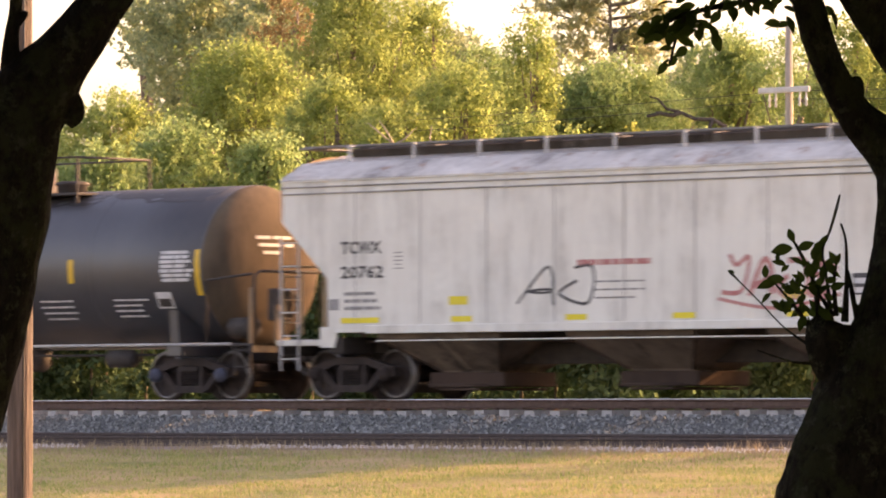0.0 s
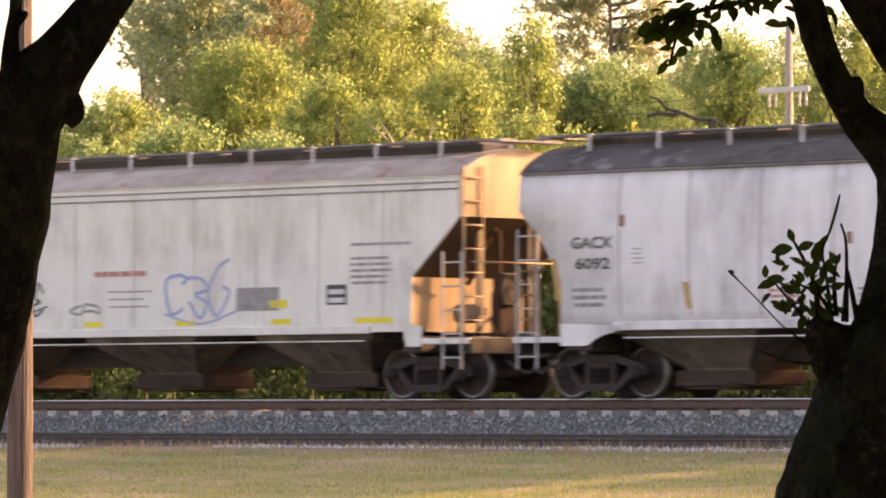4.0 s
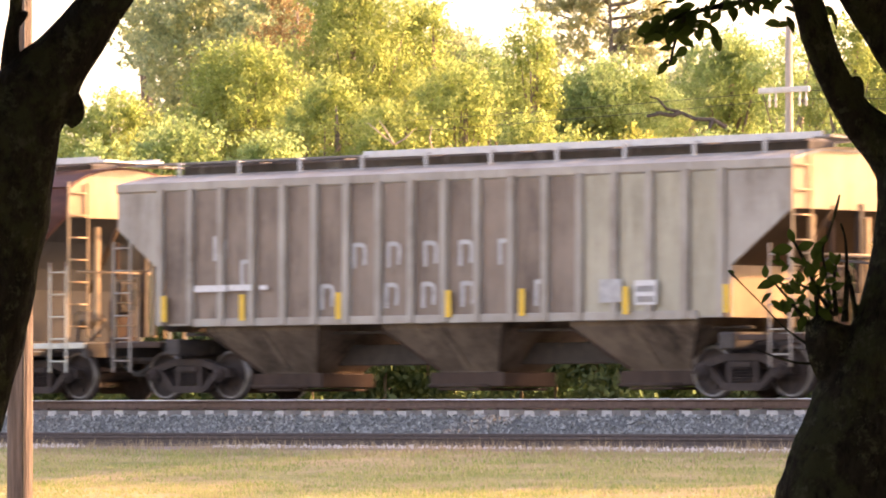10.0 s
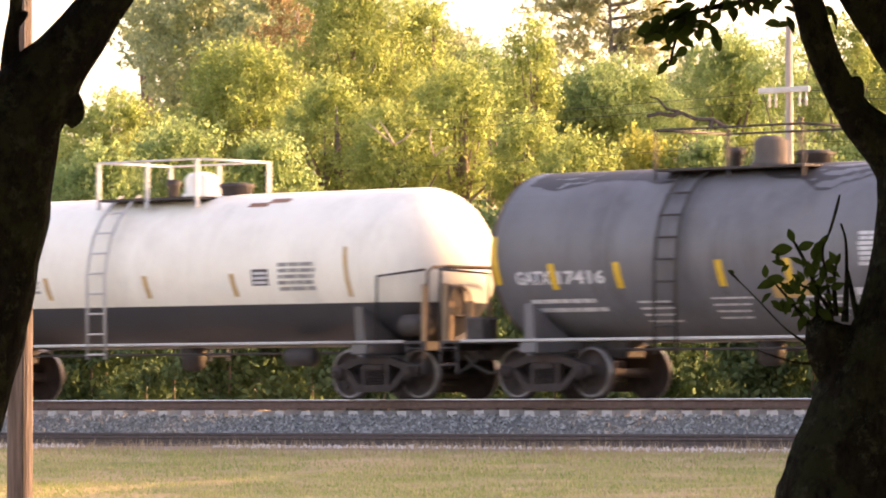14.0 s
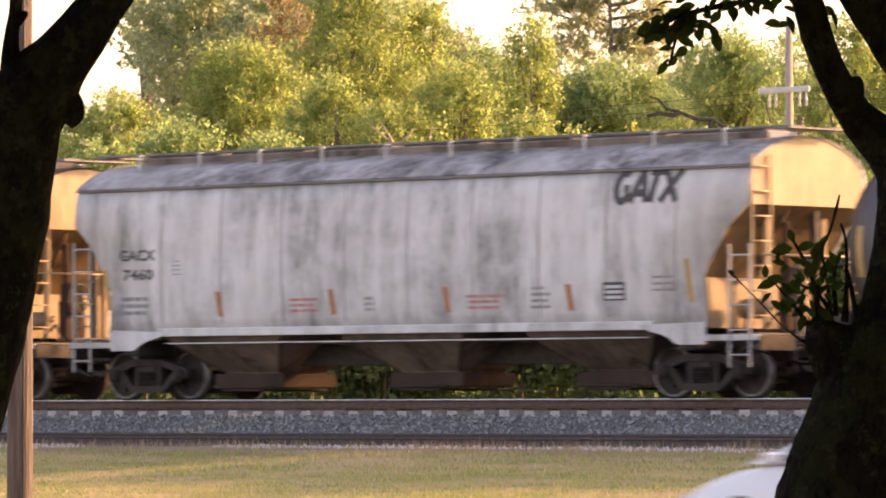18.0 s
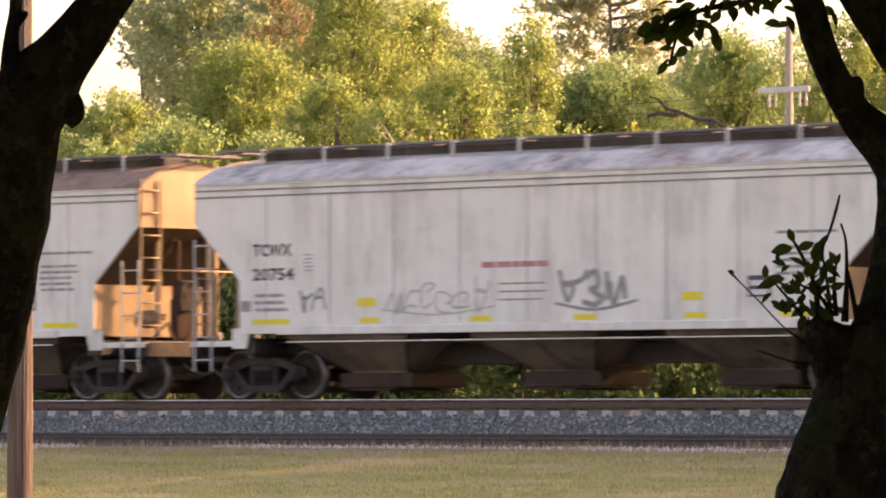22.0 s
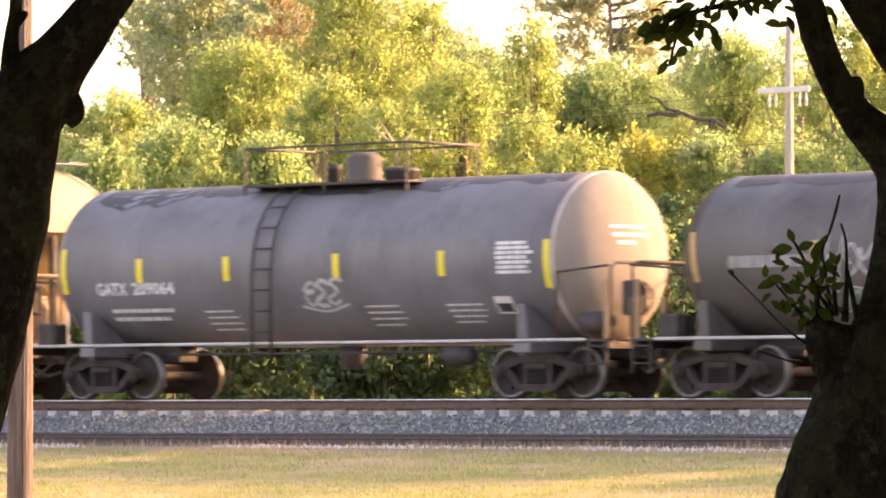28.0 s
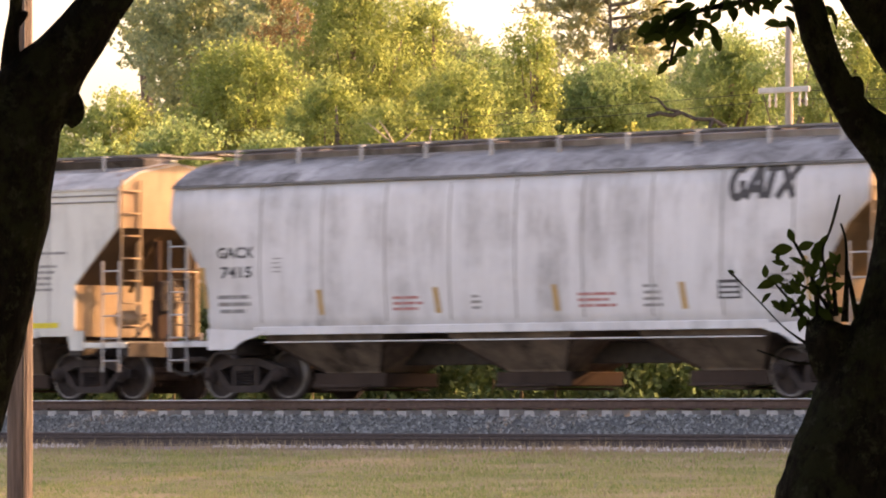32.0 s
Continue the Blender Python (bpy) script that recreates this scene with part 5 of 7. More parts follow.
for k, (x, z, rx, rz) in enumerate(((-0.85, 2.2, 0.55, 0.24), (-0.35, 2.0, 0.3, 0.12), (-0.5, 2.45, 0.3, 0.12), (-6.1, 2.1, 0.5, 0.13), (-6.0, 2.35, 0.45, 0.1), (5.0, 2.2, 0.6, 0.14),
                                     (-1.0, 1.08, 0.6, 0.2), (0.3, 1.0, 0.35, 0.14), (2.95, 1.02, 0.4, 0.16), (-6.6, 1.05, 0.3, 0.1), (4.9, 1.0, 0.3, 0.1), (1.6, 3.2, 0.6, 0.2))):
    blot(car, surf, x, z, rx, rz, M["rust_blot"], 700 + k)
for k, (x, z, rx, rz, m) in enumerate(((-5.0, 1.75, 0.42, 0.5, "pink_mark"), (-5.15, 1.25, 0.3, 0.22, "chalk_mark"), (-4.2, 1.6, 0.5, 0.52, "slate_mark"), (-3.45, 1.7, 0.45, 0.48, "black_mark"), (-2.75, 1.6, 0.42, 0.5, "slate_mark"),
                                         (-4.4, 1.08, 0.55, 0.16, "slate_mark"), (-3.3, 1.1, 0.6, 0.17, "black_mark"), (-2.15, 1.5, 0.16, 0.35, "pink_mark"))):
    blot(car, surf, x, z, rx, rz, M[m], 720 + k, "paint_patch", "sprayed block of tag paint", 0.7)
front = lambda a, b: (a, surf(a, b)[1] - 0.004, b)
tag_paint(car, front, -5.2, -4.7, 1.2, 2.1, M["slate_mark"], 2, 71, 0.05)
tag_paint(car, front, -4.6, -2.4, 1.1, 2.05, M["pink_mark"], 4, 73, 0.045)
tag_paint(car, front, -4.7, -2.2, 1.2, 1.95, M["white_mark"], 5, 78, 0.06)
blot(car, surf, 1.55, 1.4, 0.42, 0.52, M["white_mark"], 731, "paint_patch", "white bubble of tag paint", 0.35)
blot(car, surf, 2.15, 1.3, 0.45, 0.45, M["white_mark"], 735, "paint_patch", "white bubble of tag paint", 0.35)
tag_paint(car, front, 1.15, 2.5, 0.98, 1.95, M["black_mark"], 3, 75, 0.05)
tag_paint(car, surf, 2.7, 4.0, 1.5, 2.0, M["grey_mark"], 3, 76, 0.05)
panel_mark(car, surf, 4.1, 1.62, 0.5, 0.3, M["black_mark"], M["white_mark"])
lines(car, surf, -1.0, 1.9, 1.0, 5, M["grey_mark"], 0.12, 0.04, 77)

car, surf = tank("short dull grey tank car with soot along its crown", -195.59, 4.26, 5.05, M["tank_grey"], head=0.6, lad=-1.0, dome=(0.0, 0.30, 0.47), rail=(-1.8, 1.5))
tank_marks(car, surf, 5.05, "17416", -4.55, 1.98, M["white_mark"], stripe_x=(-3.7, -2.2, 0.1, 1.6), lean=-0.1, stripe_z=2.12, block=3.1, seed=80)
part("placard", bars(Geo(), surf, [(1.15, 1.68, 0.8, 0.3)]), M["yellow_worn"], car, "faded yellow placard")

car, surf = tank("white tank car with a black lower half", -209.7, 5.74, 6.05, M["tank_white"], head=1.05, radius=1.42, lad=-0.95, dome=(0.2, 0.30, 0.42), rail=(-1.6, 1.05), rail_z=4.48, band=M["tank_black"], soot=False, mark=M["insulator"], zc=2.42)
stripes(car, surf, [(-4.2, 2.1), (-2.5, 2.1), (0.2, 2.1), (2.5, 2.1)], M["yellow_worn"], 0.12, 0.42, -0.2)
stripes(car, surf, [(-6.3, 2.3), (5.4, 2.3)], M["yellow_worn"], 0.1, 0.9, -0.1)
lettering("reporting_mark", "TEIX", -5.75, 2.08, 0.21, M["black_mark"], car, surf, 0.75, 0.012)
lettering("car_number", "1246", -4.8, 2.08, 0.21, M["black_mark"], car, surf, 0.75, 0.012)
lines(car, surf, -5.6, 1.66, 1.6, 2, M["white_mark"], 0.12, 0.05, 91)
lines(car, surf, 3.6, 2.42, 1.05, 5, M["grey_mark"], 0.11, 0.07, 92)
panel_mark(car, surf, 2.95, 2.08, 0.42, 0.3, M["black_mark"], M["white_mark"])
lines(car, surf, -3.3, 2.2, 0.65, 3, M["grey_mark"], 0.09, 0.05, 93)
part("rust_run", bars(Geo(), surf, [(2.3, 3.55, 0.5, 0.08), (2.75, 3.62, 0.5, 0.08)]), M["brown_end"], car, "dark rust runs")

car, surf = tank("dull dark grey tank car with bare crown walkway", -225.35, 5.41, 6.1, M["tank_dark"], lad=-0.05, dome=(1.1, 0.2, 0.4), rail=(-1.3, 2.65), rail_z=4.1, soot=False, band=None)
tank_marks(car, surf, 6.1, "72500", -4.9, 1.98, M["white_mark"], prefix="NATX", ym=M["yellow_worn"], stripe_x=(-4.2, -2.2, 1.75, 3.75), block=3.8, seed=100)

car, surf = round_hopper(-241.97, 6.80, "7460", worn=True, seed=110)
car, surf = round_hopper(-259.84, 6.74, "8154", dark_roof=True, seed=120)
tag_paint(car, surf, 6.2, 7.0, 2.0, 2.7, M["grey_mark"], 2, 121, 0.04)
car, surf = straight_hopper(-277.84, 7.0, "20754", M["roof_pale"], 130)
tag_paint(car, surf, -3.4, -0.9, 1.55, 2.05, M["ash_mark"], 6, 131, 0.05)
tag_paint(car, surf, 0.75, 2.4, 1.6, 2.15, M["grey_mark"], 3, 132, 0.09)
tag_paint(car, surf, -5.6, -4.9, 1.6, 1.95, M["grey_mark"], 2, 133, 0.05)
car, surf = straight_hopper(-295.9, 6.97, "20757", M["roof_rusty"], 140)
tag_paint(car, surf, 1.0, 4.5, 1.5, 2.5, M["black_mark"], 6, 147, 0.07)
tag_paint(car, surf, -5.6, -3.9, 1.5, 2.3, M["ash_mark"], 4, 142, 0.06)
tag_paint(car, surf, -3.3, -2.3, 1.55, 2.2, M["ash_mark"], 3, 143, 0.07)
tag_paint(car, surf, -1.6, -0.9, 1.6, 2.2, M["red_mark"], 2, 144, 0.03)

car, surf = tank("glossy black tank car with a yellow and an orange placard", -312.09, 5.31, 5.9, M["tank_gloss"], caps="cap_blue", lad=-0.75, dome=(0.0, 0.40, 0.55), rail=(-1.8, 2.15), soot=False, end=M["head_dark"])
tank_marks(car, surf, 5.9, "202417", -5.1, 2.1, M["white_mark"], prefix="TILX", stripe_x=(-2.2, 1.0, 3.2), block=4.85, seed=150)
part("placard", bars(Geo(), surf, [(-0.2, 1.12, 0.75, 0.52)], -0.5), M["lemon"], car, "bright yellow leaning placard")
part("placard", bars(Geo(), surf, [(-2.4, 1.36, 0.8, 0.3)], -0.4), M["yellow"], car, "orange placard")

car, surf = tank("stained grey tank car with sprayed tags and a white panel", -327.15, 5.79, 6.05, M["tank_brown"], lad=0.9, dome=(0.4, 0.27, 0.45), rail=(-0.9, 2.7), radius=1.42, zc=2.40, rail_z=4.45)
stripes(car, surf, [(-3.4, 2.42), (-1.1, 2.42), (4.2, 2.2), (2.1, 2.3)], M["yellow_worn"], 0.14, 0.42)
stripes(car, surf, [(-6.0, 2.4), (6.0, 2.1)], M["yellow_worn"], 0.12, 0.85, -0.12)
lines(car, surf, -5.3, 2.2, 2.0, 1, M["faint_mark"], 0.2, 0.2, 161)
tag_paint(car, surf, -3.2, -1.4, 1.9, 2.6, M["chalk_mark"], 5, 162, 0.045)
tag_paint(car, surf, -2.9, -1.0, 1.4, 1.9, M["green_mark"], 5, 163, 0.05)
tag_paint(car, surf, -1.0, 0.2, 1.7, 2.35, M["chalk_mark"], 3, 164, 0.05)
tag_paint(car, surf, 0.6, 3.4, 1.2, 1.75, M["chalk_mark"], 6, 165, 0.07)
tag_paint(car, surf, 2.4, 3.9, 1.25, 1.75, M["green_mark"], 4, 166, 0.06)
part("white_panel", bars(Geo(), surf, [(4.75, 2.25, 1.0, 0.62)]), M["white_mark"], car, "blank white panel")
panel_mark(car, surf, 3.1, 1.85, 0.42, 0.3, M["white_mark"], M["steel"], 1)

car, surf = tank("dull grey tank car with soot-run crown and a pale dish-shaped end", -342.6, 5.51, 6.2, M["tank_grey"], head=0.62, lad=-0.75, dome=(0.28, 0.32, 0.5), rail=(-1.85, 2.25), end=M["tank_end_pale"])
tank_marks(car, surf, 6.2, "209064", -5.25, 1.95, M["white_mark"], ym=M["lemon"], stripe_x=(-4.1, -1.8, 1.0, 3.6), stripe_z=2.4, block=4.9, seed=170)
tag_paint(car, surf, 0.05, 1.0, 1.65, 2.1, M["chalk_mark"], 3, 171, 0.08)
part("rim_ring", Geo().lathe([(6.19, 1.5), (6.2, 1.512), (6.25, 1.51), (6.27, 1.49)], "x", (0, 0, 2.50), 56), M["cream_mark"], car, "pale worn rim of the tank end")

car, surf = round_hopper(-359.13, 6.86, "7475", sign=False, seed=180)
tag_paint(car, surf, -3.5, -2.0, 1.6, 2.05, M["grey_mark"], 4, 181, 0.05)
tag_paint(car, surf, -0.4, 0.9, 1.5, 2.1, M["grey_mark"], 3, 182, 0.05)
tag_paint(car, surf, 2.9, 4.6, 1.6, 2.1, M["grey_mark"], 4, 183, 0.05)
car, surf = round_hopper(-377.05, 6.81, "7415", seed=190)
car, surf = straight_hopper(-394.97, 7.0, "20781", M["roof_pale"], 200)


# ---- ground, road and tracks ----
SECTION = [(-2500, -1.95), (-300, -1.95), (-60, -1.93), (-30.5, -2.03), (-29.0, -2.04), (-21.0, -1.88), (-19.5, -1.74), (-12, -1.22), (-8, -0.94), (-6.9, -0.88),
           (-6.2, -0.86), (-3.0, -0.84), (3.5, -0.84), (6.0, -0.80), (10, -0.6), (30, -0.4), (60, -0.3), (140, -0.2), (400, 0.0), (2500, 0.0)]


def ground_z(y):
    return ramp(y, SECTION)


def ground():
    xs = [-2500, -900, -400, -200] + [-140 + 1.5 * k for k in range(95)] + [60, 200, 400, 900, 2500]
    ys = []
    for (a, _), (b, _) in zip(SECTION, SECTION[1:]):
        n = max(1, int((b - a) / 1.0)) if -30 < a < 30 else 1
        ys += [a + (b - a) * k / n for k in range(n)]
    ys.append(SECTION[-1][0])
    g = Geo()
    rough = lambda x, y: 0.035 * noise.noise((x * 0.5, y * 0.5, 3)) if (-17 < y < -7 or 7 < y < 60) and -140 < x < 0 else 0.0
    g.loft([[(x, y, ground_z(y) + rough(x, y)) for x in xs] for y in ys], False, False, True)
    tagged(part("ground", g, M["ground"]), "rough mown grass verge rising to the railway", "ground", kind="structure")
    r = Geo()
    r.loft([[(x, y, z) for x in (-2500, 2500)] for y, z in ((-28.8, -2.03), (-28.7, -1.98), (-25.0, -1.86), (-21.3, -1.86), (-21.2, -1.89))], False)
    tagged(part("road", r, M["asphalt"]), "two-lane worn asphalt road", "road", kind="structure")
    ed = Geo()
    for y, z in ((-28.2, -1.962), (-21.7, -1.86)):
        ed.add([(-2500, y, z + 0.008), (2500, y, z + 0.008), (2500, y + 0.12, z + 0.01), (-2500, y + 0.12, z + 0.01)], [(0, 1, 2, 3)])
    tagged(part("road_marking", ed, M["white_mark"]), "white edge lines on the asphalt", "road marking", kind="structure")


ground()


def ballast_bed():
    g = Geo()
    prof = [(-3.35, -0.84), (-1.75, -0.36), (-1.5, -0.31), (1.5, -0.31), (1.75, -0.36), (3.4, -0.84)]
    g.loft([[(x, y, z) for x in (-2000, -120, -90, -40, 2000)] for y, z in prof], False)
    bed = tagged(part("ballast_bed", g, M["ballast"]), "grey crushed-stone ballast shoulder", "ballast", kind="structure")
    g = Geo()
    g.loft([[(x, y, z) for x in (-2000, -120, -90, -40, 2000)] for y, z in ((-6.75, -0.875), (-6.0, -0.84), (-3.3, -0.80), (-3.2, -0.84))], False)
    tagged(part("gravel_strip", g, M["strip"]), "brown gravel and dead grass under the siding", "gravel", kind="structure")
    # loose stones on the shoulder that faces the road
    rng = np.random.default_rng(4)
    n = 9000
    x, k = rng.uniform(-88, -48, n), rng.uniform(0, 1, n)
    y = -1.45 - 1.9 * k
    z = np.interp(y, [-3.35, -1.75, -1.5], [-0.84, -0.36, -0.31]) + rng.uniform(-0.005, 0.02, n)
    shape = np.array([(1, 0, 0), (-1, 0, 0), (0, 1, 0), (0, -1, 0), (0, 0, 1), (0, 0, -1)], float)
    tri = np.array([(0, 2, 4), (2, 1, 4), (1, 3, 4), (3, 0, 4), (2, 0, 5), (1, 2, 5), (3, 1, 5), (0, 3, 5)])
    pts = shape[None] * rng.uniform(0.022, 0.062, (n, 1, 3)) + rng.normal(0, 0.006, (n, 6, 3))
    q = rng.normal(size=(n, 4))
    q /= np.linalg.norm(q, axis=1, keepdims=True)
    w, a, b, c = q.T
    rot = np.stack([np.stack([1 - 2 * (b * b + c * c), 2 * (a * b - c * w), 2 * (a * c + b * w)], -1),
                    np.stack([2 * (a * b + c * w), 1 - 2 * (a * a + c * c), 2 * (b * c - a * w)], -1),
                    np.stack([2 * (a * c - b * w), 2 * (b * c + a * w), 1 - 2 * (a * a + b * b)], -1)], -2)
    pts = np.einsum("nij,nkj->nki", rot, pts) + np.stack([x, y, z], -1)[:, None]
    tagged(part("ballast_stones", cloud("ballast_stones", pts[:, tri].reshape(-1, 3), 3, M["stone"])), "loose grey ballast stones", "ballast", kind="stuff")
    n = 6500
    x, y = rng.uniform(-90, -46, n), -5.95 - np.abs(rng.normal(0, 0.32, n))
    near = np.array([noise.noise((a * 0.28, b * 0.8, 5)) for a, b in zip(x, y)]) > rng.uniform(-0.1, 0.45, n)
    x, y = x[near], y[near]
    n = len(x)
    pts = shape[None] * rng.uniform(0.018, 0.06, (n, 1, 3)) * rng.uniform(0.6, 1.3, (n, 6, 1)) + np.stack([x, y, np.interp(y, [-8, -6.9, -6.2], [-0.93, -0.88, -0.84]) + 0.008], -1)[:, None]
    tagged(part("gravel_stones", cloud("gravel_stones", pts[:, tri].reshape(-1, 3), 3, M["gravel"])), "scattered pale gravel stones", "gravel", kind="stuff")


ballast_bed()


def rail(parent, y, z, foot_mat, head_mat):
    web = [(-0.07, -0.172), (-0.07, -0.160), (-0.018, -0.140), (-0.009, -0.12), (-0.009, -0.055), (-0.034, -0.042), (-0.036, -0.012),
           (0.036, -0.012), (0.034, -0.042), (0.009, -0.055), (0.009, -0.12), (0.018, -0.140), (0.07, -0.160), (0.07, -0.172)]
    g = Geo().loft([[(x, y + a, z + b) for a, b in web] for x in (-1500, -100, -40, 1500)], True, True)
    r = part("rail", g, foot_mat, parent)
    h = [(-0.035, -0.012), (-0.033, -0.004), (-0.022, 0.0), (0.022, 0.0), (0.033, -0.004), (0.035, -0.012)]
    part("railhead", Geo().loft([[(x, y + a, z + b) for a, b in h] for x in (-1500, -100, -40, 1500)], True, True), head_mat, r)


def tracks():
    main = thing("main_track", "main line track on concrete sleepers with shining railheads", "railway track", kind="structure")
    rail(main, -0.7525, 0.0, M["rail"], M["railhead"])
    rail(main, 0.7525, 0.0, M["rail"], M["railhead"])
    sl = Geo()
    sl.loft([[(-0.13, y, -0.40), (0.13, y, -0.40), (0.115, y, z), (-0.115, y, z)] for y, z in ((-1.30, -0.20), (-0.5, -0.19), (0.5, -0.19), (1.30, -0.20))], True, True)
    sm = sl.mesh("sleeper", M["concrete"])
    clip = Geo()
    for y in (-0.86, -0.65, 0.65, 0.86):
        clip.box(-0.05, 0.05, y - 0.04, y + 0.04, -0.19, -0.155, 0.008)
    cm = clip.mesh("rail_clip", M["rail"])
    k0 = round(-92 / 0.61)
    rng = random.Random(2)
    for k in range(80):
        x = (k0 + k) * 0.61
        s = part("sleeper", sm, None, main, at=(x, rng.uniform(-0.02, 0.02), rng.uniform(-0.012, 0.004)))
        s.rotation_euler = (0, 0, rng.uniform(-0.02, 0.02))
        part("rail_clip", cm, None, s)
    rest = Geo()
    for k in list(range(k0 - 100, k0)) + list(range(k0 + 80, k0 + 190)):
        x = k * 0.61
        rest.box(x - 0.12, x + 0.12, -1.3, 1.3, -0.40, -0.195)
    tagged(part("far_sleepers", rest, M["concrete"], main), kind="stuff")
    side = thing("siding_track", "low disused siding with dull dark rails", "railway track", kind="structure")
    rail(side, -5.35, -0.65, M["rail_dull"], M["rail_dull"])
    rail(side, -3.85, -0.60, M["rail_dull"], M["rail_dull"])
    tm = Geo().box(-0.11, 0.11, -1.3, 1.3, -0.14, 0.0, 0.015).mesh("sleeper", M["timber"])
    for k in range(75):
        s = part("sleeper", tm, None, side, at=(-90 + 0.55 * k + rng.uniform(-0.04, 0.04), -4.6, -0.80 + rng.uniform(-0.01, 0.01)))
        s.rotation_euler = (0.033, 0, rng.uniform(-0.03, 0.03))


tracks()


# ---- plants ----
def leaf_quads(centres, size, rng, up=0.3, long=1.0):
    """Four-cornered leaves, turned at random."""
    n = len(centres)
    a = rng.normal(size=(n, 3))
    a /= np.linalg.norm(a, axis=1, keepdims=True)
    b = np.cross(a, rng.normal(size=(n, 3)) + np.array([0, 0, up]))
    b /= np.linalg.norm(b, axis=1, keepdims=True) + 1e-9
    s = rng.uniform(0.6, 1.25, (n, 1)) * size
    a, b = a * s * 0.5 * long, b * s * 0.36
    return np.stack([centres - a, centres - a * 0.1 + b, centres + a, centres - a * 0.1 - b], 1).reshape(-1, 3)


def crown_points(clumps, per, rng):
    """Points in loose clumps: each clump is (x, y, z, radius)."""
    out = []
    for x, y, z, r in clumps:
        n = int(per * r * r)
        d = rng.normal(size=(n, 3))
        d /= np.linalg.norm(d, axis=1, keepdims=True)
        k = np.abs(rng.normal(0.0, 0.62, (n, 1))) + 0.12
        out.append(np.array([x, y, z]) + d * k * r * np.array([1.0, 1.0, 0.75]))
    return np.concatenate(out)


def lobe_points(lobes, per, rng, flat=0.8, sprig=9, loose=0.10):
    """Leaf places in sprigs over rounded boughs: each bough is (x, y, z, radius), leafed on its outside, thinner inside."""
    out = []
    for x, y, z, r in lobes:
        n = max(4, int(per * r * r / sprig))
        d = rng.normal(size=(n, 3))
        d[:, 2] += 0.35
        d /= np.linalg.norm(d, axis=1, keepdims=True)
        ph = rng.uniform(0, 6.28, 3)
        lump = 1 + 0.2 * np.sin(4 * d[:, 0] + ph[0]) + 0.2 * np.sin(5 * d[:, 1] + ph[1]) + 0.2 * np.sin(5 * d[:, 2] + ph[2])
        k = lump * (1.0 - np.abs(rng.normal(0, 0.36, n)))
        k += (rng.uniform(0, 1, n) < 0.2) * rng.uniform(0, 0.45, n)
        c = np.array([x, y, z]) + d * k[:, None] * r * np.array([1.0, 1.0, flat])
        along = d * rng.uniform(0.5, 1.6, (n, 1)) + np.array([0, 0, 0.5])
        u = rng.uniform(-1, 1, (n, sprig, 1))
        out.append((c[:, None] + along[:, None] * u * loose * 1.3 + rng.normal(0, loose * 0.55, (n, sprig, 3))).reshape(-1, 3))
    return np.concatenate(out)


def tree(x, y, top, spread, low, mat, label, seed, per=1500, size=0.10, count=40, lobe=0.29, flat=0.8, open_work=0.0, group="trees behind the railway"):
    """A trunk with limbs, and a crown of rounded leafy boughs between the heights low and top."""
    rng = np.random.default_rng(seed)
    z0 = ground_z(y)
    t = thing("tree", label, "tree", group, at=(x, y, z0))
    top, low = top - z0, low - z0
    mid, half = (low + top) / 2, (top - low) / 2
    lobes = []
    for k in range(count):
        zz = 1 - 2 * (k + 0.5) / count
        a = k * 2.39996 + rng.uniform(-0.5, 0.5)
        w = math.sqrt(1 - zz * zz)
        r = lobe * spread * rng.uniform(0.7, 1.25)
        q = rng.uniform(0.35, 1.08)
        taper = 1.0 if zz < 0.2 else 0.9
        lobes.append((w * math.cos(a) * (spread - r * 0.7) * q * taper, w * math.sin(a) * (spread - r * 0.7) * q * taper, mid + zz * (half - r * 0.6) * (0.55 + 0.45 * q), r))
    g = Geo()
    mx, my = rng.uniform(-0.3, 0.3), rng.uniform(-0.3, 0.3)
    g.tube([(0, 0, -0.2), (mx * 0.5, my * 0.5, mid * 0.4), (mx, my, mid * 0.9), (mx + 0.2, 0, mid + half * 0.55)], [0.24, 0.18, 0.12, 0.03], 9)
    trunk = part("trunk", g, M["bark_far"], t)
    for k in range(10):
        c = lobes[int(rng.integers(len(lobes)))]
        h = rng.uniform(0.35, 0.85) * mid
        part("limb", Geo().tube([(0, 0, h), (c[0] * 0.4, c[1] * 0.4, h + (c[2] - h) * 0.5), (c[0] * 0.95, c[1] * 0.95, h + (c[2] - h) * 0.9)], [0.08, 0.05, 0.015], 6), M["bark_far"], trunk)
    p = lobe_points(lobes, per, rng, flat)
    if open_work:
        gap = np.array([noise.noise((a * 1.3 + seed, b * 1.3, c * 1.3)) for a, b, c in p])
        p = p[gap > rng.uniform(-0.3, 0.3, len(p)) + open_work]
    p = p[p[:, 2] > 0.2]
    part("crown", cloud("crown", leaf_quads(p, size, rng), 4, mat), mat, t)
    return t


def place(px, dist):
    """Ground position on the sight line that lies px (from -1 to 1) across the view, dist metres out along the view axis."""
    u = px * math.tan(radians(4.55))
    return (EYE[0] + dist * (-math.sin(YAW) + u * math.cos(YAW)), EYE[1] + dist * (math.cos(YAW) + u * math.sin(YAW)))


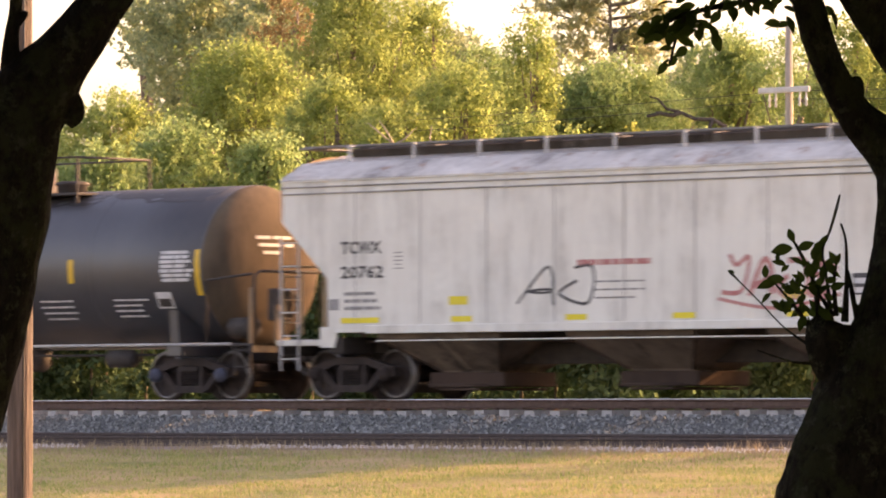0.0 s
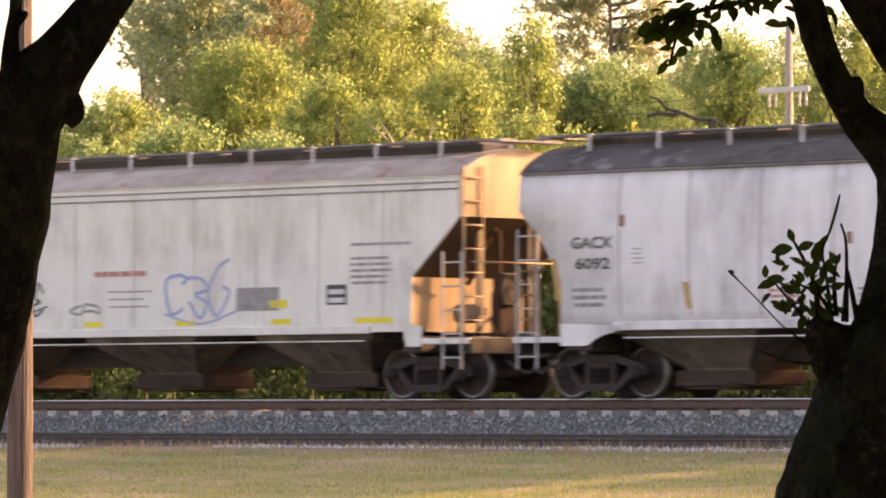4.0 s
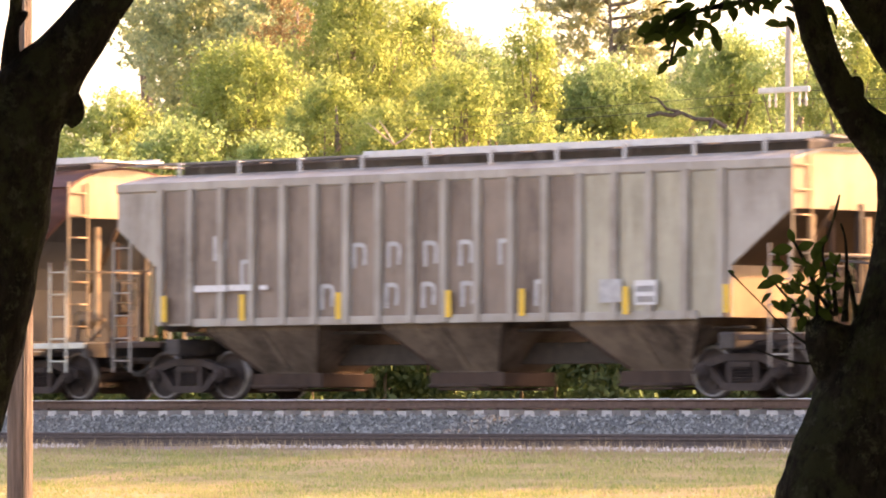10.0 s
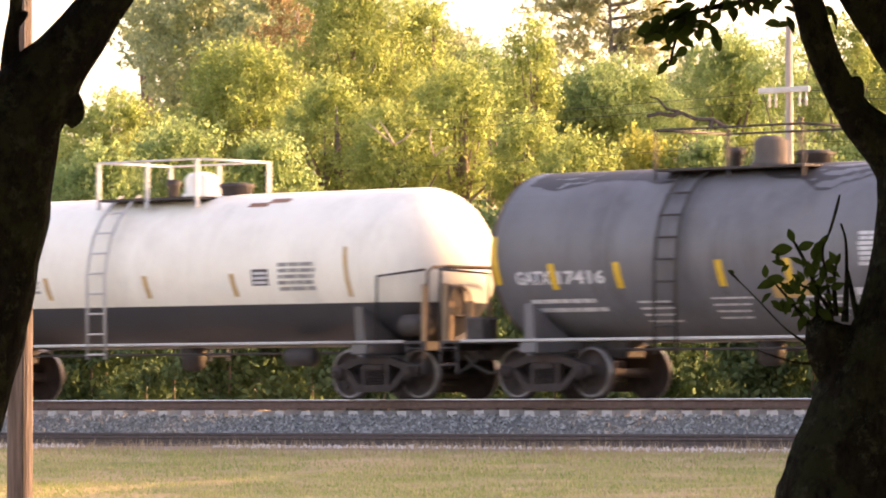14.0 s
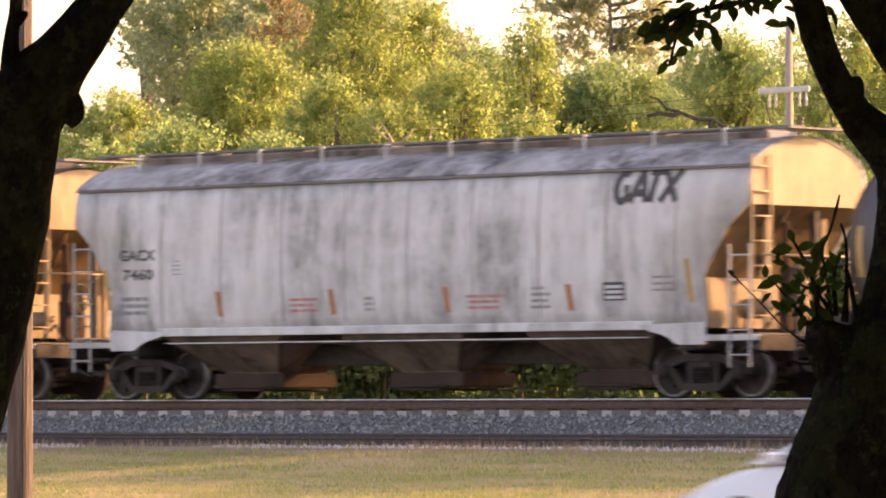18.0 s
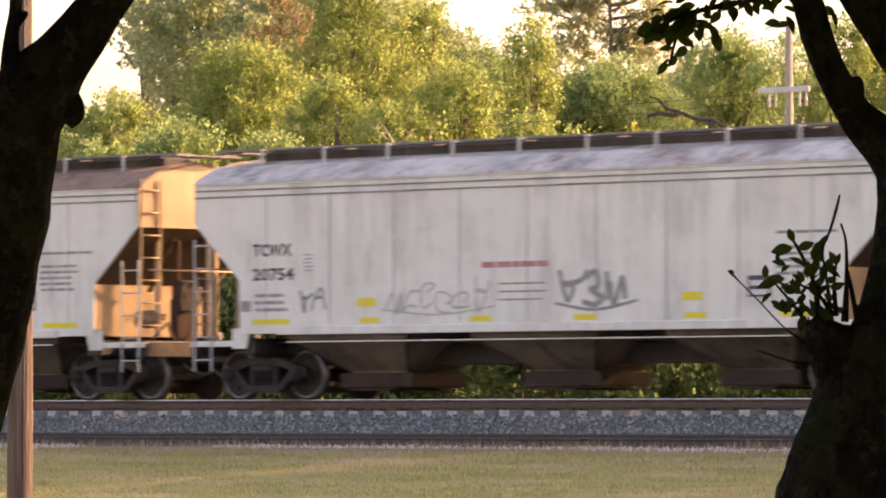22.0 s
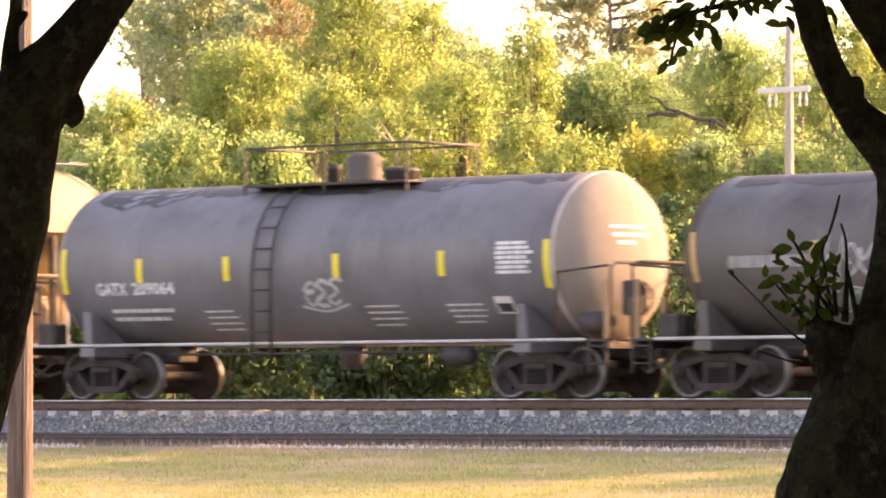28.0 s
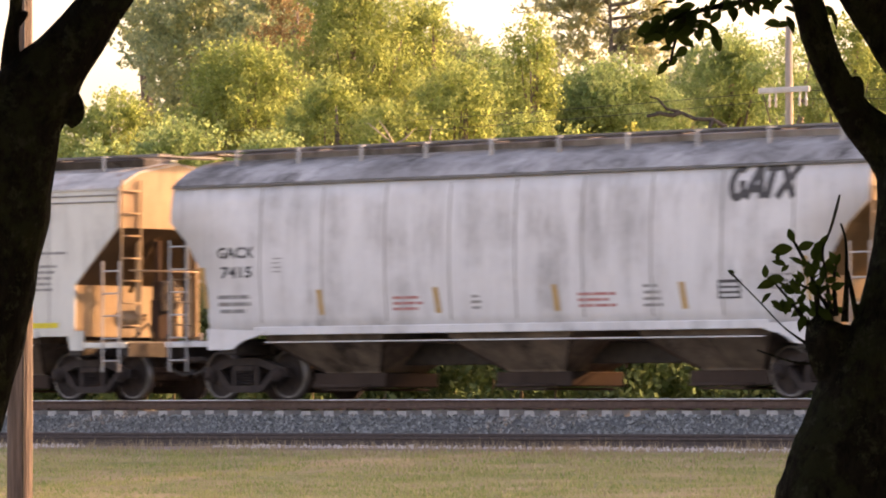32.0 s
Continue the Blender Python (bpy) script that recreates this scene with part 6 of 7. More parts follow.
def woods():
    half = math.tan(radians(4.55))
    up = lambda v, d: EYE[2] + d * (math.tan(PITCH) + v * half)
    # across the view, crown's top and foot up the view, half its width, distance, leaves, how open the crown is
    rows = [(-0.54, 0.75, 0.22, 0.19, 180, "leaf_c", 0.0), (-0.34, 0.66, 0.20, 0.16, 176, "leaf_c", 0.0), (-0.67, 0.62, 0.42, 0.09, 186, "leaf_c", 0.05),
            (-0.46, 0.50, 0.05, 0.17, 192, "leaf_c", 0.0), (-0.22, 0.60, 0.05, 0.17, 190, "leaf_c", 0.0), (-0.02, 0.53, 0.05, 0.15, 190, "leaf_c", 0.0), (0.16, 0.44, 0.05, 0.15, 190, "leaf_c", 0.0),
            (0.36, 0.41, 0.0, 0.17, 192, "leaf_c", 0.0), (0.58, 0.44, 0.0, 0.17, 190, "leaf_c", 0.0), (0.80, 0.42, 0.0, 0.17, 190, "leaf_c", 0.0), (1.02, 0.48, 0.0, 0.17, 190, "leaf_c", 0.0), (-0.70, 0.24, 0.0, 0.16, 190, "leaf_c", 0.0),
            (-0.44, 0.475, 0.12, 0.15, 150, "leaf_a", 0.0), (-0.74, 0.36, 0.10, 0.11, 146, "leaf_a", 0.0), (-0.90, 0.30, 0.05, 0.12, 150, "leaf_b", 0.0), (-1.15, 0.42, 0.0, 0.18, 160, "leaf_b", 0.0),
            (-0.35, 0.62, 0.36, 0.07, 168, "leaf_br", 0.05), (-0.20, 0.66, 0.20, 0.14, 160, "leaf_a", 0.0), (-0.05, 0.60, 0.16, 0.105, 162, "leaf_a", 0.0), (-0.27, 0.40, 0.05, 0.12, 146, "leaf_a", 0.0),
            (-0.10, 0.34, 0.05, 0.12, 144, "leaf_a", 0.0), (0.03, 0.425, 0.08, 0.115, 146, "leaf_a", 0.0), (0.10, 0.47, 0.22, 0.085, 168, "leaf_b", 0.0), (0.205, 0.535, 0.22, 0.085, 156, "leaf_a", 0.0),
            (0.19, 0.31, 0.06, 0.09, 144, "leaf_a", 0.0), (0.36, 0.43, 0.17, 0.155, 160, "leaf_b", 0.0), (0.48, 0.40, 0.16, 0.09, 164, "leaf_b", 0.0), (0.56, 0.47, 0.30, 0.075, 185, "leaf_c", 0.05),
            (0.65, 0.505, 0.20, 0.125, 168, "leaf_b", 0.0), (0.80, 0.50, 0.18, 0.10, 166, "leaf_b", 0.05), (0.93, 0.55, 0.15, 0.11, 160, "leaf_a", 0.0), (1.10, 0.58, 0.1, 0.16, 162, "leaf_b", 0.0),
            (-0.60, 0.29, 0.0, 0.12, 138, "leaf_b", 0.0), (-0.40, 0.27, 0.0, 0.11, 137, "leaf_b", 0.0), (-0.78, 0.24, 0.0, 0.12, 136, "leaf_b", 0.0), (0.30, 0.27, 0.0, 0.10, 140, "leaf_a", 0.0), (0.45, 0.285, 0.0, 0.10, 142, "leaf_y", 0.0),
            (0.60, 0.275, 0.0, 0.10, 142, "leaf_b", 0.0), (0.78, 0.26, 0.0, 0.12, 142, "leaf_b", 0.0), (1.0, 0.30, 0.0, 0.13, 142, "leaf_b", 0.0)]
    words = {"leaf_a": "yellow-green", "leaf_b": "green", "leaf_c": "dull olive", "leaf_br": "browning", "leaf_y": "yellow"}
    for k, (px, v1, v0, w, d, m, gap) in enumerate(rows):
        x, y = place(px, d)
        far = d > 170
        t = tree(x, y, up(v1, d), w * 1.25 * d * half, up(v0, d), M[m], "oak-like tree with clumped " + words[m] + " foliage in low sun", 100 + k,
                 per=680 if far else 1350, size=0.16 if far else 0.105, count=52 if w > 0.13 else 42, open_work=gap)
        if k == 26:  # a bare grey bough that shows between the leaves
            for pts in (((0.645, 0.272), (0.61, 0.292), (0.569, 0.294), (0.537, 0.309), (0.505, 0.317), (0.486, 0.339), (0.467, 0.345)), ((0.537, 0.309), (0.52, 0.302), (0.49, 0.306), (0.46, 0.30)), ((0.61, 0.292), (0.60, 0.27), (0.606, 0.25))):
                q = [tuple(Vector((*place(a, 157.5), up(v, 157.5))) - Vector((x, y, ground_z(y)))) for a, v in pts]
                part("bare_bough", Geo().tube(q, [0.075 - 0.009 * i for i in range(len(q))], 7), M["bark_dull"], t)
        if k == 20:  # dead twigs
            for i, pts in enumerate((((-0.11, 0.235), (-0.14, 0.26), (-0.17, 0.285)), ((-0.11, 0.235), (-0.13, 0.27), (-0.145, 0.29)), ((-0.11, 0.235), (-0.085, 0.25), (-0.06, 0.275)), ((-0.02, 0.21), (-0.03, 0.25), (-0.025, 0.28)), ((-0.02, 0.21), (0.0, 0.225), (0.02, 0.235)))):
                q = [tuple(Vector((*place(a, 140.5), up(v, 140.5))) - Vector((x, y, ground_z(y)))) for a, v in pts]
                part("dead_twig", Geo().tube(q, [0.03, 0.02, 0.008], 5), M["pole_pale"], t)
    # a pine with layered pads of needles
    x, y = place(0.36, 195)
    z0 = ground_z(y)
    t = thing("tree", "tall thin-crowned pine above the oaks", "tree", "trees behind the railway", at=(x, y, z0))
    rng = np.random.default_rng(140)
    trunk = part("trunk", Geo().tube([(0, 0, -0.2), (0.2, 0, 6), (0.5, 0, 11), (0.3, 0, up(0.66, 195) - z0)], [0.2, 0.15, 0.10, 0.03], 9), M["bark_far"], t)
    pads = []
    for k in range(64):
        v, a = rng.uniform(0.40, 0.66), rng.uniform(-0.14, 0.14)
        q = np.array([a * 195 * half * math.cos(YAW) * 1.0, a * 195 * half * math.sin(YAW) + rng.uniform(-1, 1), up(v, 195) - z0])
        pads.append((*q, rng.uniform(0.5, 1.0)))
        if k % 3 == 0:
            part("limb", Geo().tube([(0.3, 0, q[2] - 0.6), (q[0] * 0.5 + 0.2, q[1] * 0.5, q[2] - 0.45), (q[0], q[1], q[2] - 0.1)], [0.07, 0.05, 0.02], 6), M["bark_far"], trunk)
    p = lobe_points(pads, 480, rng, 0.45)
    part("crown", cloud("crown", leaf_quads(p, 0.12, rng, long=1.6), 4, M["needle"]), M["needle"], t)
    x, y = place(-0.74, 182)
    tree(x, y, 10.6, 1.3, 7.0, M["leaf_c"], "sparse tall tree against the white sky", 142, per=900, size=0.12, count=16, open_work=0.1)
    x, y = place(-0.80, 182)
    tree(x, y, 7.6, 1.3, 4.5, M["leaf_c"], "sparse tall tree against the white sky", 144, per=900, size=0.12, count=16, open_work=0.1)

    # unseen trees, added right of the view to keep sun off the verge
    for k in range(7):
        tree(-53.0 + 3.6 * k, 11.0 + 2.5 * (k % 2), 8.8 + 0.5 * (k % 3), 2.4, 0.8, M["leaf_b"], "added tree out of view that shades the verge", 160 + k, per=500, size=0.17, count=22)


woods()


def shrubs():
    rng = np.random.default_rng(9)
    # extra height and an unseen run to the right block the low sun
    for k in range(54):
        px = -1.2 + 3.8 * (k + 0.5) / 54 + rng.uniform(-0.03, 0.03)
        x, y = place(px, rng.uniform(80.5, 83.0) / (0.731 + 0.0543 * px))
        h = rng.uniform(3.9, 4.7)
        b = thing("bush", "dense green bush that screens the track from the sun", "bush", "undergrowth behind the track", at=(x, y, ground_z(y)))
        cl = [(rng.normal(0, 0.35), rng.normal(0, 0.35), rng.uniform(0.15, h), rng.uniform(0.3, 0.5)) for _ in range(34)]
        p = crown_points(cl, 760, rng)
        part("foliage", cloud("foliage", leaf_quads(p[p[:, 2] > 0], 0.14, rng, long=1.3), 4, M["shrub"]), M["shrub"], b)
        part("stem", Geo().tube([(0, 0, -0.1), (0.05, 0, h * 0.4), (0.1, 0.05, h * 0.7)], [0.04, 0.03, 0.01], 6), M["bark_far"], b)
    for k in range(42):
        px, d = -1.15 + 2.5 * (k + 0.5) / 42 + rng.uniform(-0.03, 0.03), rng.uniform(124, 130)
        x, y = place(px, d)
        h = rng.uniform(2.6, 4.6)
        b = thing("bush", "tall bushy undergrowth below the trees", "bush", "undergrowth behind the track", at=(x, y, ground_z(y)))
        cl = [(rng.normal(0, 0.55), rng.normal(0, 0.5), rng.uniform(0.2, h), rng.uniform(0.3, 0.55)) for _ in range(26)]
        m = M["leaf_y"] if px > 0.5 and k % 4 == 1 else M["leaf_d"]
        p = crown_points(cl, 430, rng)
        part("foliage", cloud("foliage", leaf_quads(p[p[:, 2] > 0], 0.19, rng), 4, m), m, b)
        part("stem", Geo().tube([(0, 0, -0.1), (0.1, 0, h * 0.4), (0.2, 0.1, h * 0.8)], [0.06, 0.04, 0.01], 6), M["bark_far"], b)


shrubs()


def blades(name, label, n, x0, x1, y0, y1, h0, h1, mat, seed, wide=0.012, power=1.0):
    rng = np.random.default_rng(seed)
    x, y = rng.uniform(x0, x1, n), y1 - (y1 - y0) * rng.uniform(0, 1, n) ** power
    clump = np.array([noise.noise((a * 0.9, b * 1.6, 7)) for a, b in zip(x, y)])
    keep = clump > rng.uniform(-0.75, 0.35, n)
    x, y, clump = x[keep], y[keep], clump[keep]
    z = np.interp(y, [a for a, _ in SECTION], [b for _, b in SECTION]) - 0.01
    n = len(x)
    h = rng.uniform(h0, h1, n) * (1 + 0.5 * clump)
    a = rng.uniform(0, 2 * math.pi, n)
    lean = rng.normal(0, 0.35, (n, 2)) * h[:, None]
    base = np.stack([x, y, z], -1)
    side = np.stack([np.cos(a) * wide, np.sin(a) * wide, np.zeros(n)], -1)
    tip = base + np.stack([lean[:, 0], lean[:, 1], h], -1)
    tagged(part(name, cloud(name, np.stack([base - side, base + side, tip], 1).reshape(-1, 3), 3, mat)), label, "grass", kind="stuff")


blades("grass", "short dry and green verge grass", 150000, -84, -44, -17.5, -6.9, 0.02, 0.075, M["grass"], 21, 0.012, 0.8)
blades("dry_grass", "straw-coloured taller grass along the siding", 12000, -86, -46, -8.6, -5.7, 0.05, 0.22, M["grass_dry"], 22, 0.008)
blades("straw_tufts", "dead straw tufts in the mown verge", 9000, -84, -44, -16.5, -8.0, 0.03, 0.11, M["grass_dry"], 24, 0.010)
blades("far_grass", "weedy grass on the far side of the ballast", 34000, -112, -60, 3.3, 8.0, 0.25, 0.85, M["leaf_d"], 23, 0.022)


# ---- near trees, poles and cables ----
def at_view(px, py, dist):
    """A point on the sight line through (px, py), both counted in half-widths of the view from its centre, dist metres out."""
    h = math.tan(radians(4.55))
    f = Vector((-math.sin(YAW) * math.cos(PITCH), math.cos(YAW) * math.cos(PITCH), math.sin(PITCH)))
    r = Vector((math.cos(YAW), math.sin(YAW), 0))
    return Vector(EYE) + dist * (f + px * h * r + py * h * r.cross(f))


def limb(path, dist, seed, lumps=0.12):
    """A bark-covered limb: (across, up, radius), all in half-widths of the view."""
    k = math.tan(radians(4.55)) * dist
    pts = []
    for i in range(len(path) - 1):
        a, b, c, d = (Vector(path[max(0, min(len(path) - 1, j))]) for j in (i - 1, i, i + 1, i + 2))
        for s in range(7):
            t = s / 7
            pts.append(0.5 * (2 * b + (c - a) * t + (2 * a - 5 * b + 4 * c - d) * t * t + (3 * b - a - 3 * c + d) * t ** 3))
    pts.append(Vector(path[-1]))
    line = [at_view(p.x, p.y, dist) for p in pts]
    rows, n = [], 20
    for i, p in enumerate(line):
        d = (line[min(i + 1, len(line) - 1)] - line[max(i - 1, 0)]).normalized()
        ref = Vector((0.3, -0.9, 0.1))
        ref = (ref - d * ref.dot(d)).normalized()
        o, r = d.cross(ref), pts[i].z * k
        row = []
        for j in range(n):
            a = 2 * math.pi * j / n
            q = p + (ref * math.cos(a) + o * math.sin(a)) * r
            row.append(tuple(p + (q - p) * (1 + lumps * noise.noise(q * 9 + Vector((seed, 0, 0))) + lumps * 0.5 * noise.noise(q * 26))))
        rows.append(row)
    return Geo().loft(rows, True, True, True)


def px(x, y, r=None):
    """Fractions of the view from a 1568 x 882 sheet."""
    p = ((x - 784) / 784, (441 - y) / 784)
    return p if r is None else (*p, r / 784)


def leaf_mesh():
    g = Geo()
    rows = []
    for k in range(7):
        t = k / 6
        w = 0.27 * math.sin(math.pi * (0.05 + 0.94 * t) ** 0.85) + 0.002
        z = 0.10 * math.sin(math.pi * t)
        rows.append([(t, -w, z + 0.06), (t, 0, z), (t, w, z + 0.06)])
    g.loft(rows, False, False, True)
    g.tube([(-0.15, 0, 0.0), (0, 0, 0.0)], 0.012, 4)
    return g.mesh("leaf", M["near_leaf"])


LEAF = leaf_mesh()


def leaf_on(parent, x, y, dist, length, turn, rng):
    """One leaf with its stalk at the given place, its blade towards turn degrees in the view."""
    o = part("leaf", LEAF, None, parent)
    k = length / 784 * math.tan(radians(4.55)) * dist
    f = Vector((-math.sin(YAW), math.cos(YAW), 0))
    r = Vector((math.cos(YAW), math.sin(YAW), 0))
    a = radians(turn)
    ax = (r * math.cos(a) + Vector((0, 0, 1)) * math.sin(a) + f * rng.uniform(-0.5, 0.5)).normalized()
    nz = (-f * rng.uniform(0.4, 1.0) + Vector((rng.uniform(-1, 1), rng.uniform(-1, 1), rng.uniform(-0.2, 1.2))) * 0.7)
    nz = (nz - ax * nz.dot(ax)).normalized()
    m = Matrix((ax, nz.cross(ax), nz)).transposed().to_4x4()
    m.translation = at_view(*px(x, y), dist + rng.uniform(-0.06, 0.06))
    o.matrix_world = m @ Matrix.Diagonal((k, k, k, 1))


def near_trees():
    d = 14.0
    rng = random.Random(31)
    t = thing("tree", "dark mossy forked tree trunk in shade", "tree", "near trees that frame the view")
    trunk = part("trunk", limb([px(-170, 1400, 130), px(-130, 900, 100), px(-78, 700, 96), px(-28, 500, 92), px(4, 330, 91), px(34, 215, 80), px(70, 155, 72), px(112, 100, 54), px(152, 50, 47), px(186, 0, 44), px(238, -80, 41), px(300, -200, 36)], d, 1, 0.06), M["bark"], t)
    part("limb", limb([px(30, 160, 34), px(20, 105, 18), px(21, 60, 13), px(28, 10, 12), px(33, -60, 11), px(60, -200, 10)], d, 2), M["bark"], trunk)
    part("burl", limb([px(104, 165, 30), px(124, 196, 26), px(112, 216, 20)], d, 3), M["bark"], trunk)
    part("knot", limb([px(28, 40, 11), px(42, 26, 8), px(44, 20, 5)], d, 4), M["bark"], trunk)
    t = thing("tree", "dark mossy tree trunk with leafy water shoots", "tree", "near trees that frame the view")
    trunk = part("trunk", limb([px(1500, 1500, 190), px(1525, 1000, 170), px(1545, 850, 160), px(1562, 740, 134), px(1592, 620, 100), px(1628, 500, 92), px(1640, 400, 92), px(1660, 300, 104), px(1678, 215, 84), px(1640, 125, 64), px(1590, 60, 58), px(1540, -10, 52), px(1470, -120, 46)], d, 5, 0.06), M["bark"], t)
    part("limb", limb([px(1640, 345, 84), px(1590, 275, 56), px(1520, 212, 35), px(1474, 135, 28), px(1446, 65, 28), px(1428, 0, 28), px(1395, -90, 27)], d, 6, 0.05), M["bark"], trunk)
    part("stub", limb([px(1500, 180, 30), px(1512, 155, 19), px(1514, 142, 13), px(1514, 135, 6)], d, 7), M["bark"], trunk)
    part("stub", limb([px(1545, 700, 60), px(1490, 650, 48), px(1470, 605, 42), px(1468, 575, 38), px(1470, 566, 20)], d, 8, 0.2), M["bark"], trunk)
    sh = part("water_shoots", limb([px(1470, 570, 6), px(1464, 500, 3), px(1456, 445, 2.2), px(1470, 405, 2.4), px(1480, 370, 2.6), px(1486, 345, 1.6)], d, 9), M["bark"], t, "bare and leafy shoots from a stub")
    for k, path in enumerate(([(1495, 570, 7), (1498, 500, 4), (1497, 430, 2.5), (1488, 396, 2)], [(1520, 590, 6), (1512, 540, 5), (1500, 480, 3)], [(1450, 570, 6), (1440, 500, 4), (1412, 440, 3), (1402, 425, 2)],
                              [(1440, 590, 6), (1404, 540, 3), (1370, 500, 2)], [(1430, 610, 3), (1388, 580, 1.6), (1340, 530, 1.3), (1310, 500, 1.2), (1292, 482, 2.8)], [(1445, 645, 3.5), (1400, 640, 2), (1340, 620, 1.3)], [(1475, 560, 5), (1446, 520, 3), (1405, 500, 2)], [(1480, 560, 5), (1476, 500, 3), (1482, 455, 2)])):
        part("shoot", limb([px(*p) for p in path], d, 10 + k), M["bark"], sh)
    for k in range(58):
        leaf_on(sh, rng.gauss(1432, 34), rng.gauss(515, 36), d, rng.uniform(16, 28), rng.choice((150, 190, 230, 90, 40, -30, 270, 120)), rng)
    for x, y, ln, a in ((1402, 440, 52, 190), (1405, 428, 34, 110), (1412, 440, 40, 20), (1440, 452, 40, 60), (1450, 430, 30, 40), (1372, 500, 44, 200), (1388, 494, 40, 175), (1420, 470, 36, 150), (1405, 540, 40, 190), (1400, 552, 44, 165), (1430, 545, 44, 210),
                        (1425, 560, 40, 250), (1448, 520, 36, 30), (1450, 548, 40, -40), (1462, 480, 40, 60), (1470, 510, 36, 20), (1480, 470, 30, 70), (1415, 520, 38, 130), (1390, 470, 34, 165), (1440, 490, 40, 110), (1460, 545, 36, 280), (1480, 545, 34, 320), (1365, 520, 34, 230), (1445, 575, 40, 260), (1410, 505, 30, 60), (1300, 484, 18, 160)):
        leaf_on(sh, x, y, d, ln * 0.78, a, rng)
    br = part("leafy_branch", limb([px(1440, -60, 14), px(1390, -20, 8), px(1330, 0, 6), px(1260, 14, 5), px(1200, 30, 4), px(1165, 52, 3)], d, 20), M["bark"], t, "leafy branch that hangs in from above")
    part("twig", limb([px(1215, 26, 4), px(1196, 70, 3), px(1186, 112, 2)], d, 21), M["bark"], br)
    for x, y in [(1165, 50), (1150, 40), (1160, 62), (1180, 40), (1195, 28), (1210, 46), (1222, 30), (1240, 24), (1255, 44), (1262, 60), (1240, 50), (1275, 20), (1200, 68), (1190, 85), (1186, 106), (1180, 112), (1196, 100), (1230, 10), (1290, 8), (1310, 4), (1335, 6), (1350, -4), (1375, 8), (1392, 30), (1388, 12), (1205, 10), (1172, 28), (1222, 60), (1250, 8), (1270, -2), (1215, 84), (1302, 14), (1324, -2), (1360, 4), (1190, 52), (1172, 66), (1215, 38), (1232, 38), (1400, 44), (1455, 12), (1468, 20), (1446, 4), (1384, 48), (1378, 38), (1168, 44), (1182, 58), (1206, 20), (1224, 18), (1240, 40), (1228, 52), (1200, 40)]:
        leaf_on(br, x, y, d, rng.uniform(24, 38), rng.choice((-100, -70, -140, 190, 230, -30, 200)), rng)
    for k in range(46):
        x = rng.uniform(1145, 1262) if k % 3 else rng.uniform(1262, 1400)
        leaf_on(br, x, (32 + rng.gauss(0, 16)) if k % 3 else rng.uniform(-14, 4), d, rng.uniform(18, 32), rng.choice((-100, -70, -140, 190, 230, -30, 160)), rng)


near_trees()


def near_crowns():
    """Unseen crowns and trees, added over the near trunks and round the camera to keep the trunks in shade."""
    for k, (x, y, z, r, low) in enumerate(((-9.0, -62.0, 7.5, 4.2, 1.5), (-6.5, -60.5, 8.5, 4.5, 1.6), (-4.0, -66.0, 9.0, 4.5, 2.5), (3.0, -62.0, 9.0, 4.5, 1.5), (7.0, -70.0, 9.0, 4.5, 0.5), (-9.0, -76.0, 9.0, 4.5, 0.5), (0.0, -82.0, 9.0, 5.0, 0.0), (3.0, -54.0, 10.0, 4.0, 1.0), (-0.5, -57.0, 9.0, 3.5, 1.5), (-13.0, -68.0, 9.0, 4.0, 0.2), (-15.0, -75.0, 10.0, 5.0, 0.0), (8.0, -80.0, 10.0, 5.0, 0.0), (-8.0, -86.0, 10.0, 5.0, 0.0), (-7.3, -57.3, 5.5, 2.5, -1.0), (-6.0, -60.0, 5.0, 2.2, -0.6))):
        rng = np.random.default_rng(300 + k)
        t = thing("tree", "unseen leafy tree added to shade the near trunks", "tree", "shade trees round the camera", at=(x, y, -1.93))
        cl = []
        for _ in range(190):
            d = rng.normal(size=3)
            d /= np.linalg.norm(d)
            q = rng.uniform(0.3, 1.0)
            cl.append((d[0] * r * q, d[1] * r * q, (z + low) / 2 + 1.75 + d[2] * (z - low) / 2 * q, 0.75))
        p = crown_points(cl, 110, rng)
        w = p + np.array([x, y, -1.93]) - np.array(EYE)
        ahead = w[:, 1] * math.cos(YAW) - w[:, 0] * math.sin(YAW)
        across = w[:, 0] * math.cos(YAW) + w[:, 1] * math.sin(YAW)
        p = p[(ahead < 0.5) | (np.abs(across) > 0.12 * ahead + 0.5) | (w[:, 2] > 0.10 * ahead + 0.5)]
        part("crown", cloud("crown", leaf_quads(p, 0.76, rng), 4, M["near_leaf"]), M["near_leaf"], t)
        if k > 1:
            part("trunk", Geo().tube([(0, 0, -0.2), (0.1, 0, 2.0), (0, 0.1, 5.0)], [0.2, 0.16, 0.08], 10), M["bark"], t)


near_crowns()


